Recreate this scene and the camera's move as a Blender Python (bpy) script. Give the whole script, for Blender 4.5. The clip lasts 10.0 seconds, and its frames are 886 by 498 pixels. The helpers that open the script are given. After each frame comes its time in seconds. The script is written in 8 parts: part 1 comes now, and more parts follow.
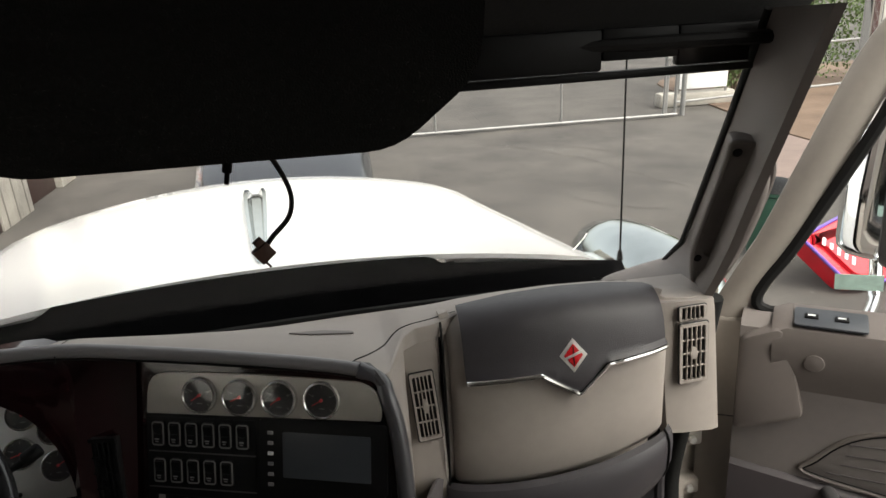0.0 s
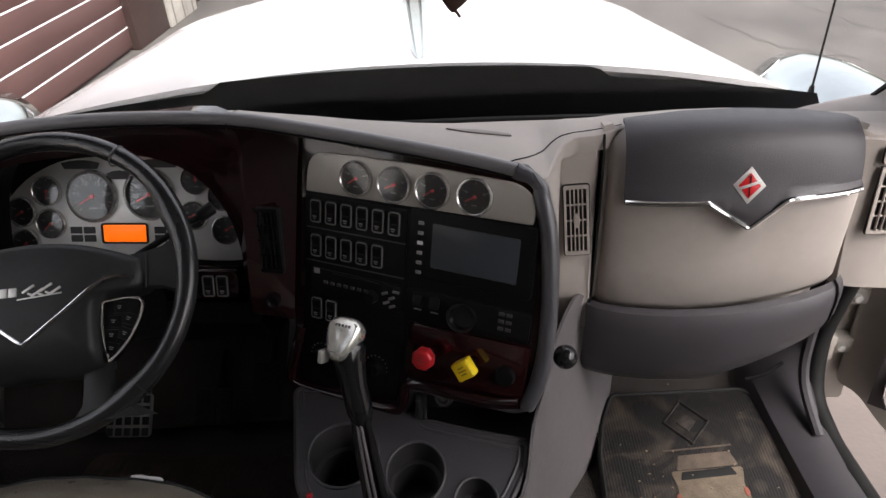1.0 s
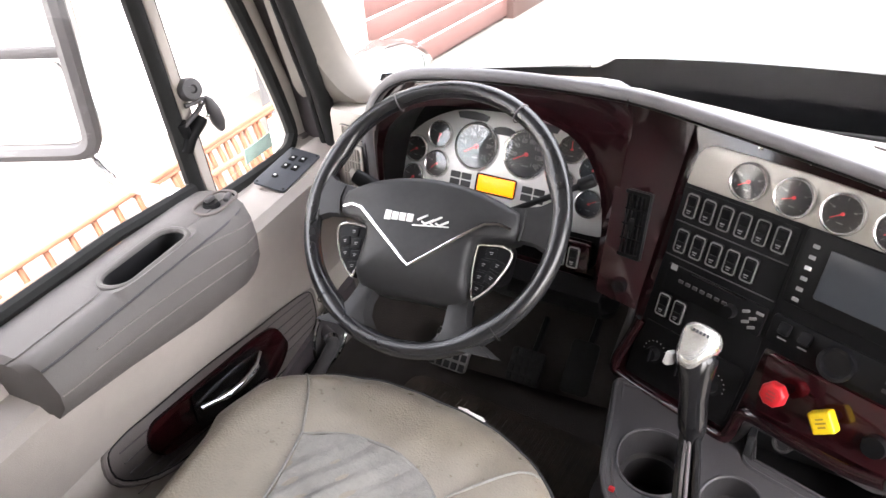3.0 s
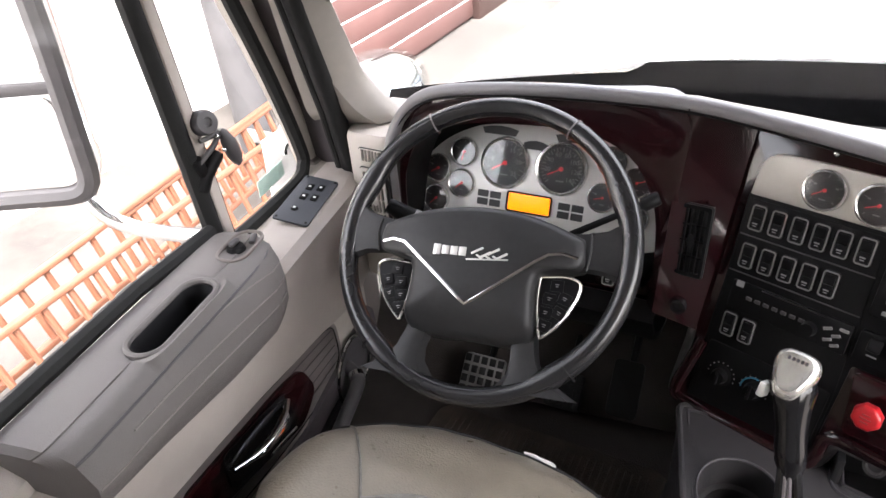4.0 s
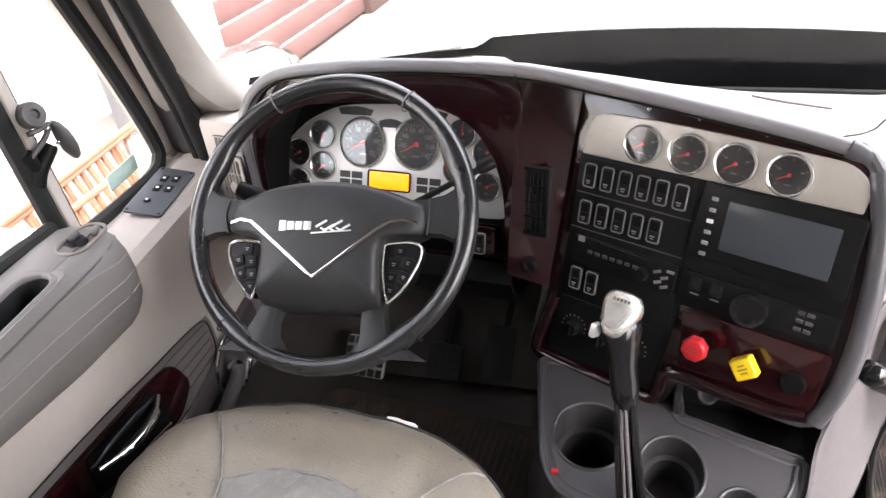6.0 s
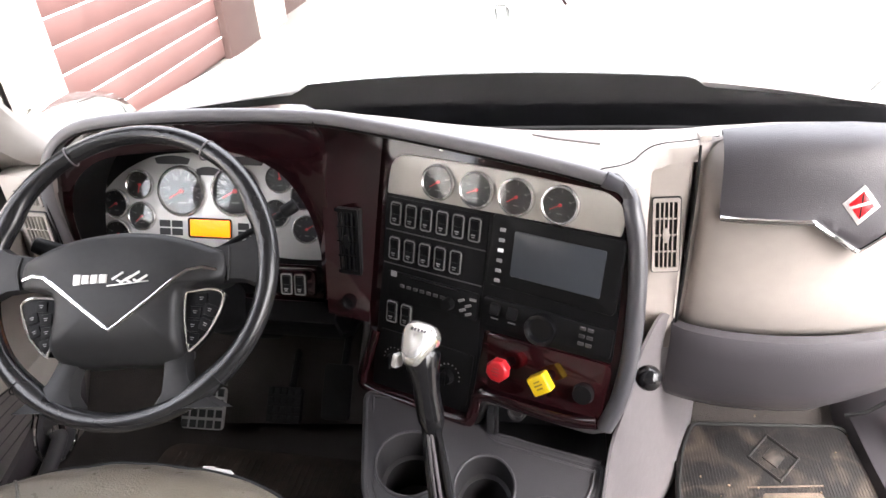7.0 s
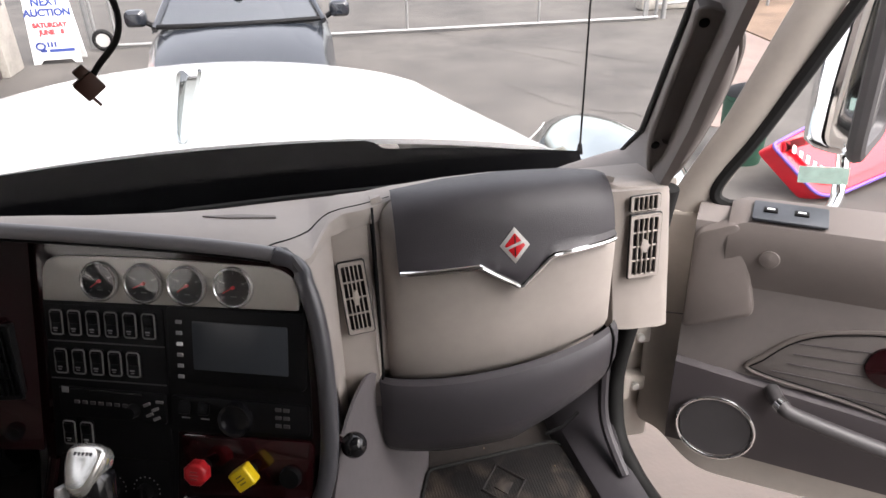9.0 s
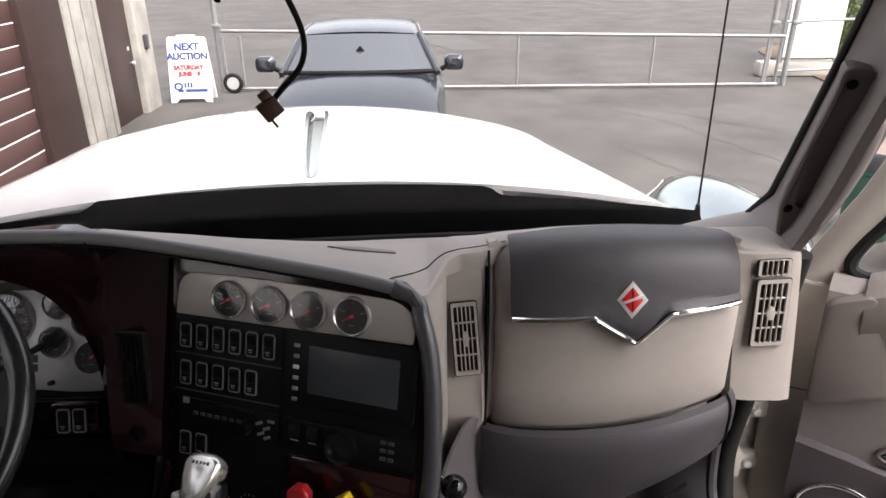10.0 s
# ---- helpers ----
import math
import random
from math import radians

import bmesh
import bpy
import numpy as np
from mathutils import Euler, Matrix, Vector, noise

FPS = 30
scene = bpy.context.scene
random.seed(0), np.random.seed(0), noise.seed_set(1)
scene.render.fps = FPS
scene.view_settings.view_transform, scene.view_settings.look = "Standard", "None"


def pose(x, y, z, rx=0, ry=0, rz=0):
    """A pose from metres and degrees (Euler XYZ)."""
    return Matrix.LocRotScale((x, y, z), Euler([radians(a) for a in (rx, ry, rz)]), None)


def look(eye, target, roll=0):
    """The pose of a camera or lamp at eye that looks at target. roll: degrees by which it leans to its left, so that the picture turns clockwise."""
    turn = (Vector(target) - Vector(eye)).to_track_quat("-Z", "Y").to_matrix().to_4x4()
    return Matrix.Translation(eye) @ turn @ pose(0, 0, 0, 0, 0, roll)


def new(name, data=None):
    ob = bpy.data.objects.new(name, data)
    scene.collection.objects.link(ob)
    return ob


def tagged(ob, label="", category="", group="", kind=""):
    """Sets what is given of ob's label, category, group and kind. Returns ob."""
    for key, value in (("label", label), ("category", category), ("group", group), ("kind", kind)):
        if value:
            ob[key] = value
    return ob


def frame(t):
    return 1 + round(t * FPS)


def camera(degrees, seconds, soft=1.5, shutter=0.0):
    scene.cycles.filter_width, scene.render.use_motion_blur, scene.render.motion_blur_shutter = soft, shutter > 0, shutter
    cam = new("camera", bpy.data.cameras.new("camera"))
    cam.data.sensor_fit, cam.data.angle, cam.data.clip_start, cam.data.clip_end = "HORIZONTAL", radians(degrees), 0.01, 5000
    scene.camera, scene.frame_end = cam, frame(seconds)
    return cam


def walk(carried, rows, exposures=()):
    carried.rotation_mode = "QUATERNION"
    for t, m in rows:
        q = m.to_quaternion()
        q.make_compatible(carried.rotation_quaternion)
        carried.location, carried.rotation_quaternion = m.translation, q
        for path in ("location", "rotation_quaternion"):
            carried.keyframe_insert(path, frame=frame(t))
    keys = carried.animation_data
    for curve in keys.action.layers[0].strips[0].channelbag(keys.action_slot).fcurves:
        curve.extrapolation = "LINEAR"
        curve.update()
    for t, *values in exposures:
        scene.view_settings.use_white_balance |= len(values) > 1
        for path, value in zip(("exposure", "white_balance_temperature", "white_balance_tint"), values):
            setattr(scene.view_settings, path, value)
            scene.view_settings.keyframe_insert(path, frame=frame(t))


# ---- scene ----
cam = camera(66.4, 10.0)
PATH = [
    (0, (0.151, 0.074, 2.714), (0.432, 1.921, 2.002), -2.8),
    (0.5, (0.117, 0.085, 2.674), (0.140, 1.852, 1.737), -3.2),
    (1, (0.104, 0.100, 2.642), (-0.024, 1.748, 1.516), -2.4),
    (1.5, (0.109, 0.108, 2.627), (-0.194, 1.668, 1.413), -3.0),
    (2, (0.101, 0.101, 2.616), (-0.395, 1.634, 1.432), -2.6),
    (2.5, (0.084, 0.084, 2.618), (-0.739, 1.545, 1.527), -2.9),
    (2.7, (0.055, 0.080, 2.633), (-0.886, 1.450, 1.520), -4.0),
    (3.8, (-0.152, 0.114, 2.624), (-1.040, 1.510, 1.499), -6.9),
    (4, (-0.171, 0.115, 2.630), (-1.032, 1.528, 1.507), -6.5),
    (4.5, (-0.195, 0.122, 2.636), (-0.990, 1.598, 1.547), -4.3),
    (5, (-0.204, 0.138, 2.628), (-0.948, 1.621, 1.510), -3.7),
    (5.5, (-0.156, 0.132, 2.609), (-0.825, 1.602, 1.430), -4.0),
    (5.7, (-0.114, 0.123, 2.601), (-0.785, 1.600, 1.431), -5.7),
    (6.8, (0.067, 0.113, 2.612), (-0.379, 1.730, 1.523), -4.6),
    (7, (0.085, 0.115, 2.616), (-0.250, 1.764, 1.534), -3.5),
    (7.5, (0.124, 0.118, 2.620), (-0.064, 1.788, 1.535), -3.1),
    (8, (0.166, 0.131, 2.614), (0.191, 1.829, 1.557), -1.4),
    (8.5, (0.208, 0.134, 2.624), (0.406, 1.863, 1.639), -1.6),
    (9, (0.233, 0.144, 2.628), (0.561, 1.866, 1.666), -0.9),
    (9.5, (0.229, 0.143, 2.631), (0.506, 1.916, 1.749), -1.4),
    (10, (0.190, 0.140, 2.617), (0.260, 1.961, 1.794), -0.1),
]
EXPOSURES = [(t, e, 6600 + 350 * max(0, 1 - t), 14 - 8 * max(0, 1 - t)) for t, e in [(0, 1.35), (0.5, 1.25), (0.9, 1.6), (1.3, 3.2), (1.6, 3.95), (2.0, 4.2), (2.7, 4.3), (3.8, 3.7), (5.5, 4.0), (6.8, 4.1), (7.2, 3.7), (7.7, 3.25), (8.2, 2.8), (8.6, 2.35), (9.2, 2.05), (10, 1.85)]]
walk(cam, [(t, look(eye, target, roll)) for t, eye, target, roll in PATH], EXPOSURES)
GROUND = 0.35          # height of the yard under the truck
TRUCK = Matrix.Translation((-0.07, 1.30, 0)) @ Matrix.Rotation(radians(6.5), 4, "Z")
# the truck stands a little nose-down: its things are drawn level and leant as a whole before the yard is built
LEAN = Matrix.Translation((0, 0.13, 2.62)) @ Matrix.Rotation(radians(-3.2), 4, "X") @ Matrix.Translation((0, -0.13, -2.62))

# ---- world and light ----
world = bpy.data.worlds.new("overcast")
world.use_nodes = True
scene.world = world
wn = world.node_tree.nodes
wl = world.node_tree.links
sky = wn.new("ShaderNodeTexSky")
sky.sky_type, sky.sun_disc = "NISHITA", False
sky.sun_elevation, sky.sun_rotation = radians(58), radians(132)
sky.air_density, sky.dust_density, sky.ozone_density = 1.2, 6.0, 1.0
soft_sky = wn.new("ShaderNodeHueSaturation")
soft_sky.inputs["Saturation"].default_value = 0.25
wl.new(sky.outputs[0], soft_sky.inputs["Color"])
wl.new(soft_sky.outputs[0], wn["Background"].inputs[0])
wn["Background"].inputs[1].default_value = 0.17
sun = new("sun", bpy.data.lights.new("sun", "SUN"))
sun.data.energy, sun.data.angle, sun.data.color = 0.25, radians(50), (1.0, 0.97, 0.93)
sun.matrix_world = look((0, 0, 20), (-5.5, 7.0, 0))


# ---- materials ----
def mat(name, color, rough=0.5, metal=0.0, var=0.12, scale=9.0, grain=0.0, grain_scale=300.0, coat=0.0, spec=0.5, emit=0.0, tint=None):
    """A surface with blotches at two scales, fine relief and a little wear in its gloss."""
    m = bpy.data.materials.new(name)
    m.use_nodes = True
    nt = m.node_tree
    N, L = nt.nodes, nt.links
    b = N["Principled BSDF"]
    tc = N.new("ShaderNodeTexCoord")
    n1 = N.new("ShaderNodeTexNoise")
    n1.inputs["Scale"].default_value, n1.inputs["Detail"].default_value = scale, 6
    n2 = N.new("ShaderNodeTexNoise")
    n2.inputs["Scale"].default_value, n2.inputs["Detail"].default_value = scale * 9, 3
    L.new(tc.outputs["Object"], n1.inputs["Vector"])
    L.new(tc.outputs["Object"], n2.inputs["Vector"])
    add = N.new("ShaderNodeMath")
    add.operation = "ADD"
    L.new(n1.outputs["Fac"], add.inputs[0])
    half = N.new("ShaderNodeMath")
    half.operation, half.inputs[1].default_value = "MULTIPLY", 0.5
    L.new(n2.outputs["Fac"], half.inputs[0])
    L.new(half.outputs[0], add.inputs[1])
    ramp = N.new("ShaderNodeValToRGB")
    ramp.color_ramp.elements[0].position, ramp.color_ramp.elements[1].position = 0.45, 1.05
    dark = [c * (1 - var) for c in color]
    light = [min(1, c * (1 + var)) for c in (tint or color)]
    ramp.color_ramp.elements[0].color, ramp.color_ramp.elements[1].color = (*dark, 1), (*light, 1)
    L.new(add.outputs[0], ramp.inputs[0])
    L.new(ramp.outputs[0], b.inputs["Base Color"])
    rr = N.new("ShaderNodeMapRange")
    rr.inputs["To Min"].default_value, rr.inputs["To Max"].default_value = max(0.02, rough * 0.85), min(1, rough * 1.15)
    L.new(n2.outputs["Fac"], rr.inputs["Value"])
    L.new(rr.outputs[0], b.inputs["Roughness"])
    b.inputs["Metallic"].default_value = metal
    b.inputs["Coat Weight"].default_value = coat
    b.inputs["Coat Roughness"].default_value = 0.06
    b.inputs["Specular IOR Level"].default_value = spec
    if grain:
        n3 = N.new("ShaderNodeTexNoise")
        n3.inputs["Scale"].default_value, n3.inputs["Detail"].default_value = grain_scale, 2
        L.new(tc.outputs["Object"], n3.inputs["Vector"])
        bump = N.new("ShaderNodeBump")
        bump.inputs["Strength"].default_value, bump.inputs["Distance"].default_value = grain, 0.002
        L.new(n3.outputs["Fac"], bump.inputs["Height"])
        L.new(bump.outputs[0], b.inputs["Normal"])
    if emit:
        b.inputs["Emission Color"].default_value = (*color, 1)
        b.inputs["Emission Strength"].default_value = emit
    return m


def wood_mat(name, a, c, rough=0.15, coat=0.45, stretch=(5, 5, 4), span=(0.35, 0.7)):
    """Two colours clouded into one another: lacquered burl wood, or mud on rubber."""
    m = mat(name, a, rough, coat=coat, spec=0.3)
    N, L = m.node_tree.nodes, m.node_tree.links
    tc = N.new("ShaderNodeTexCoord")
    mp = N.new("ShaderNodeMapping")
    mp.inputs["Scale"].default_value = stretch
    n = N.new("ShaderNodeTexNoise")
    n.inputs["Scale"].default_value, n.inputs["Detail"].default_value, n.inputs["Distortion"].default_value = 3.0, 8, 1.6
    r = N.new("ShaderNodeValToRGB")
    r.color_ramp.elements[0].position, r.color_ramp.elements[1].position = span
    r.color_ramp.elements[0].color, r.color_ramp.elements[1].color = (*a, 1), (*c, 1)
    L.new(tc.outputs["Object"], mp.inputs[0])
    L.new(mp.outputs[0], n.inputs["Vector"])
    L.new(n.outputs["Fac"], r.inputs[0])
    L.new(r.outputs[0], N["Principled BSDF"].inputs["Base Color"])
    return m


def glass_mat(name, tint=(1, 1, 1), gloss=1.0):
    """Thin clear pane: lets light straight through and mirrors at grazing angles."""
    m = bpy.data.materials.new(name)
    m.use_nodes = True
    N, L = m.node_tree.nodes, m.node_tree.links
    N.remove(N["Principled BSDF"])
    t, g, mix, f = (N.new("ShaderNode" + k) for k in ("BsdfTransparent", "BsdfGlossy", "MixShader", "LayerWeight"))
    t.inputs[0].default_value = (*tint, 1)
    g.inputs["Roughness"].default_value = 0.02
    f.inputs["Blend"].default_value = 0.5
    p = N.new("ShaderNodeMath")
    p.operation, p.inputs[1].default_value = "POWER", 4.0
    L.new(f.outputs["Facing"], p.inputs[0])
    k = N.new("ShaderNodeMath")
    k.operation, k.inputs[1].default_value, k.inputs[2].default_value = "MULTIPLY_ADD", 0.5 * gloss, 0.015 * gloss
    L.new(p.outputs[0], k.inputs[0])
    L.new(k.outputs[0], mix.inputs[0])
    L.new(t.outputs[0], mix.inputs[1])
    L.new(g.outputs[0], mix.inputs[2])
    L.new(mix.outputs[0], N["Material Output"].inputs[0])
    return m


BEIGE = mat("beige_vinyl", (0.325, 0.291, 0.266), 0.62, var=0.09, scale=5, grain=0.35, grain_scale=700)
PALE_BEIGE = mat("pale_beige_vinyl", (0.40, 0.365, 0.33), 0.62, var=0.08, scale=5, grain=0.35, grain_scale=700)
POD_TAUPE = mat("soft_taupe_vinyl", (0.100, 0.091, 0.087), 0.6, var=0.10, scale=6, grain=0.35, grain_scale=700)
DOOR_TAUPE = mat("dark_taupe_vinyl", (0.125, 0.107, 0.099), 0.6, var=0.10, scale=6, grain=0.35, grain_scale=700)
TAUPE = mat("taupe_vinyl", (0.165, 0.146, 0.138), 0.6, var=0.10, scale=6, grain=0.35, grain_scale=700)
WARM_TAUPE = mat("warm_taupe_vinyl", (0.215, 0.194, 0.172), 0.6, var=0.10, scale=6, grain=0.35, grain_scale=700)
CHARCOAL = mat("charcoal_vinyl", (0.041, 0.038, 0.043), 0.42, var=0.10, scale=6, grain=0.4, grain_scale=650)
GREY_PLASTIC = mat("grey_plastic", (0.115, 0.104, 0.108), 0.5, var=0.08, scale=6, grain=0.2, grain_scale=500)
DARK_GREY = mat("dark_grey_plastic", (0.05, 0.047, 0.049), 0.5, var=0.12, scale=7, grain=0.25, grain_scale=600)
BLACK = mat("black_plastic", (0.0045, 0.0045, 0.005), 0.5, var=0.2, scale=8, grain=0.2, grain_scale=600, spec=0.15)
GLOSS_BLACK = mat("gloss_black_plastic", (0.008, 0.008, 0.009), 0.14, var=0.2, scale=10)
RUBBER = mat("black_rubber", (0.009, 0.009, 0.009), 0.7, var=0.3, scale=12, grain=0.3, spec=0.25)
LEATHER_BLACK = mat("black_leather", (0.025, 0.025, 0.026), 0.42, var=0.2, scale=12, grain=0.06, grain_scale=420, spec=0.22)
RIM_LEATHER = mat("worn_black_leather", (0.016, 0.016, 0.017), 0.24, var=0.2, scale=4, spec=0.55)
LEATHER = mat("taupe_leather", (0.215, 0.187, 0.150), 0.29, var=0.12, scale=5, grain=0.5, grain_scale=300)
LEATHER_DARK = mat("worn_grey_leather", (0.19, 0.18, 0.165), 0.45, var=0.25, scale=8, grain=0.8, grain_scale=160)
WOOD = wood_mat("dark_maroon_lacquered_wood", (0.0095, 0.0031, 0.0040), (0.018, 0.0046, 0.0058), 0.12)
RED_WOOD = wood_mat("red_lacquered_wood", (0.015, 0.0030, 0.0040), (0.029, 0.0050, 0.0066), 0.12)
CHROME = mat("chrome", (0.85, 0.86, 0.87), 0.07, 1.0, var=0.03)
BEZEL = mat("bright_ring", (0.74, 0.73, 0.72), 0.2, 0.8, var=0.05)
CHROME_CAP = mat("worn_silver_cap", (0.80, 0.79, 0.74), 0.22, 0.8, var=0.1, scale=40)
DULL_CHROME = mat("weathered_chrome", (0.46, 0.50, 0.50), 0.06, 1.0, var=0.08, scale=14)
SATIN = mat("satin_silver", (0.62, 0.61, 0.59), 0.38, 0.45, var=0.05)
CHAMPAGNE = mat("champagne_silver_paint", (0.45, 0.428, 0.388), 0.42, 0.35, var=0.05, scale=14)
RED = mat("red_plastic", (0.52, 0.018, 0.025), 0.35, var=0.12, scale=40)
YELLOW = mat("yellow_plastic", (0.80, 0.56, 0.01), 0.4, var=0.15, scale=40)
WHITE_MARK = mat("white_print", (0.75, 0.75, 0.74), 0.6, var=0.05)
GREY_MARK = mat("grey_print", (0.24, 0.24, 0.24), 0.5, var=0.05)
ORANGE_MARK = mat("red_needle", (0.75, 0.035, 0.045), 0.5, var=0.05)
PEDAL_STEEL = mat("worn_pedal_steel", (0.17, 0.168, 0.165), 0.5, 0.3, var=0.2, scale=30)
DIAL = mat("black_dial", (0.008, 0.008, 0.009), 0.5, var=0.1, scale=30)
SCREEN = mat("dark_screen", (0.042, 0.048, 0.056), 0.3, var=0.05, spec=0.3)
PALE_RIM = mat("pale_switch_rim", (0.19, 0.187, 0.182), 0.45, var=0.05)
AMBER = mat("amber_display", (1.0, 0.16, 0.0), 0.4, var=0.02, emit=0.22)
# near-black stands for unlit headliner and console; shade put into the colour
HEADLINER = mat("shade_dark_headliner", (0.006, 0.0058, 0.006), 0.9, var=0.15, scale=20, grain=0.6, grain_scale=500)
PALE_TRIM = mat("beige_padding", (0.27, 0.25, 0.23), 0.8, var=0.08, scale=6, grain=0.4)
COWL = mat("matt_black_cowl", (0.004, 0.004, 0.0045), 1.0, var=0.2, spec=0.03)
SLATE = mat("blue_grey_plastic", (0.036, 0.040, 0.048), 0.5, var=0.12, scale=9, grain=0.3, grain_scale=500)
# shaded copy of the dash edge moulding, for the run facing away from the sky
SHADED_BROW = mat("shaded_smooth_moulding", (0.058, 0.057, 0.064), 0.32, var=0.08, scale=6, grain=0.15, grain_scale=650, spec=0.7)
# console plastic with the tray's shade put into its colour; the flank is lighter
SHADED_CONSOLE = mat("shaded_grained_console", (0.042, 0.040, 0.043), 0.45, var=0.12, scale=7, grain=0.3, grain_scale=500)
CUP = mat("black_cup_lining", (0.016, 0.015, 0.016), 0.55, var=0.2, scale=20, grain=0.2)
# lit copy of the same moulding, for the run facing up
LIT_BROW = mat("lit_smooth_moulding", (0.155, 0.149, 0.155), 0.38, var=0.08, scale=6, grain=0.15, grain_scale=650, spec=0.6)
INSERT = mat("dark_taupe_ribbed_vinyl", (0.112, 0.099, 0.094), 0.6, var=0.12, scale=6, grain=0.5, grain_scale=450)
DOOR_CHARCOAL = mat("dark_charcoal_vinyl", (0.045, 0.038, 0.041), 0.55, var=0.12, scale=6, grain=0.4, grain_scale=650)
CARPET = mat("dark_brown_carpet", (0.023, 0.0185, 0.0165), 0.95, var=0.4, scale=14, grain=1.0, grain_scale=350)
MAT_RUBBER = mat("dusty_rubber_mat", (0.017, 0.014, 0.013), 0.6, var=0.5, scale=7, grain=0.5, grain_scale=260, tint=(0.050, 0.037, 0.028))
MUDDY = wood_mat("muddy_rubber", (0.0095, 0.0085, 0.0088), (0.072, 0.056, 0.045), 0.6, 0.0, (3.0, 3.0, 3.0), (0.46, 0.74))
DIRT = mat("dried_mud", (0.15, 0.112, 0.078), 0.95, var=0.4, scale=30, grain=1.0, grain_scale=200)
TRUCK_WHITE = mat("white_truck_paint", (0.82, 0.82, 0.81), 0.2, var=0.02, coat=0.6)
DOOR_PAINT = mat("beige_door_paint", (0.40, 0.365, 0.325), 0.4, var=0.08, scale=7, coat=0.2)
STICKER = mat("pale_green_paper", (0.45, 0.62, 0.55), 0.7, var=0.2, scale=60)
GLASS = glass_mat("clear_glass")
LENS = glass_mat("gauge_lens", gloss=2.2)
MIRROR = mat("mirror", (0.92, 0.92, 0.92), 0.01, 1.0, var=0.0)


# ---- mesh helpers ----
def facing(o, n, up=(0, 0, 1)):
    """A frame at o whose z looks along n at the viewer, x to the viewer's right and y up."""
    n = Vector(n).normalized()
    x = Vector(up).cross(n).normalized()
    y = n.cross(x)
    m = Matrix((x, y, n)).transposed().to_4x4()
    m.translation = o
    return m


def thing(name, m=None, label="", category="", group="", kind=""):
    ob = new(name)
    ob.empty_display_size = 0.05
    ob.matrix_world = m if m is not None else Matrix()
    return tagged(ob, label, category, group, kind)


def finish(bm, material, sharp=38):
    bmesh.ops.recalc_face_normals(bm, faces=bm.faces)
    for f in bm.faces:
        f.smooth = True
    for e in bm.edges:
        if len(e.link_faces) == 2 and e.calc_face_angle(0) > radians(sharp):
            e.smooth = False
    me = bpy.data.meshes.new("mesh")
    bm.to_mesh(me)
    bm.free()
    me.materials.append(material)
    return me


def part(name, bm, material, parent, label="", at=None, sharp=38):
    """One mesh under a thing or a part; its points are in the parent's own frame, or at the pose `at` within it."""
    me = bm if isinstance(bm, bpy.types.Mesh) else finish(bm, material, sharp)
    ob = new(name, me)
    ob.parent = parent
    if at is not None:
        ob.matrix_basis = at
    return tagged(ob, label)


def solid(name, bm, material, label="", category="", kind="", m=None, group="", sharp=38):
    """A top-level thing of a single mesh."""
    ob = new(name, finish(bm, material, sharp))
    if m is not None:
        ob.matrix_world = m
    return tagged(ob, label, category, group, kind)


def put(bm, m):
    bmesh.ops.transform(bm, matrix=m, verts=bm.verts)
    return bm


def join(*bms):
    out = bms[0]
    for b in bms[1:]:
        me = bpy.data.meshes.new("tmp")
        b.to_mesh(me)
        b.free()
        out.from_mesh(me)
        bpy.data.meshes.remove(me)
    return out


def box(sx, sy, sz, bev=0.0, c=(0, 0, 0), seg=2):
    bm = bmesh.new()
    bmesh.ops.create_cube(bm, size=1, matrix=Matrix.Translation(c) @ Matrix.Diagonal((sx, sy, sz, 1)))
    if bev:
        bmesh.ops.bevel(bm, geom=bm.edges[:], offset=min(bev, 0.49 * min(sx, sy, sz)), segments=seg, profile=0.5, affect="EDGES")
    return bm


def slab(pts, z0, z1, bev=0.0, seg=2, both=False):
    """A flat outline (x, y) drawn out from z0 to z1, its front edge rounded."""
    bm = bmesh.new()
    vs = [bm.verts.new((p[0], p[1], z0)) for p in pts]
    f = bm.faces.new(vs)
    ext = bmesh.ops.extrude_face_region(bm, geom=[f])
    top = [v for v in ext["geom"] if isinstance(v, bmesh.types.BMVert)]
    bmesh.ops.translate(bm, verts=top, vec=(0, 0, z1 - z0))
    if bev:
        tops = set(top)
        es = [e for e in bm.edges if e.verts[0] in tops and e.verts[1] in tops]
        if both:
            bots = set(vs)
            es += [e for e in bm.edges if e.verts[0] in bots and e.verts[1] in bots]
        bmesh.ops.bevel(bm, geom=es, offset=bev, segments=seg, profile=0.5, affect="EDGES", clamp_overlap=True)
    return bm


def holed(outer, holes, z0, z1, mouth=0.0):
    """A flat outline with holes through it, z0 to z1."""
    bm = bmesh.new()
    loops = []
    for pts in (outer, *holes):
        vs = [bm.verts.new((p[0], p[1], z1)) for p in pts]
        loops.append(vs)
        for a, b in zip(vs, vs[1:] + vs[:1]):
            bm.edges.new((a, b))
    bmesh.ops.triangle_fill(bm, edges=bm.edges[:], use_beauty=True, use_dissolve=False)
    for vs in loops:
        low = [bm.verts.new((v.co.x, v.co.y, z0)) for v in vs]
        k = len(vs)
        for i in range(k):
            bm.faces.new((vs[i], vs[(i + 1) % k], low[(i + 1) % k], low[i]))
    return bm


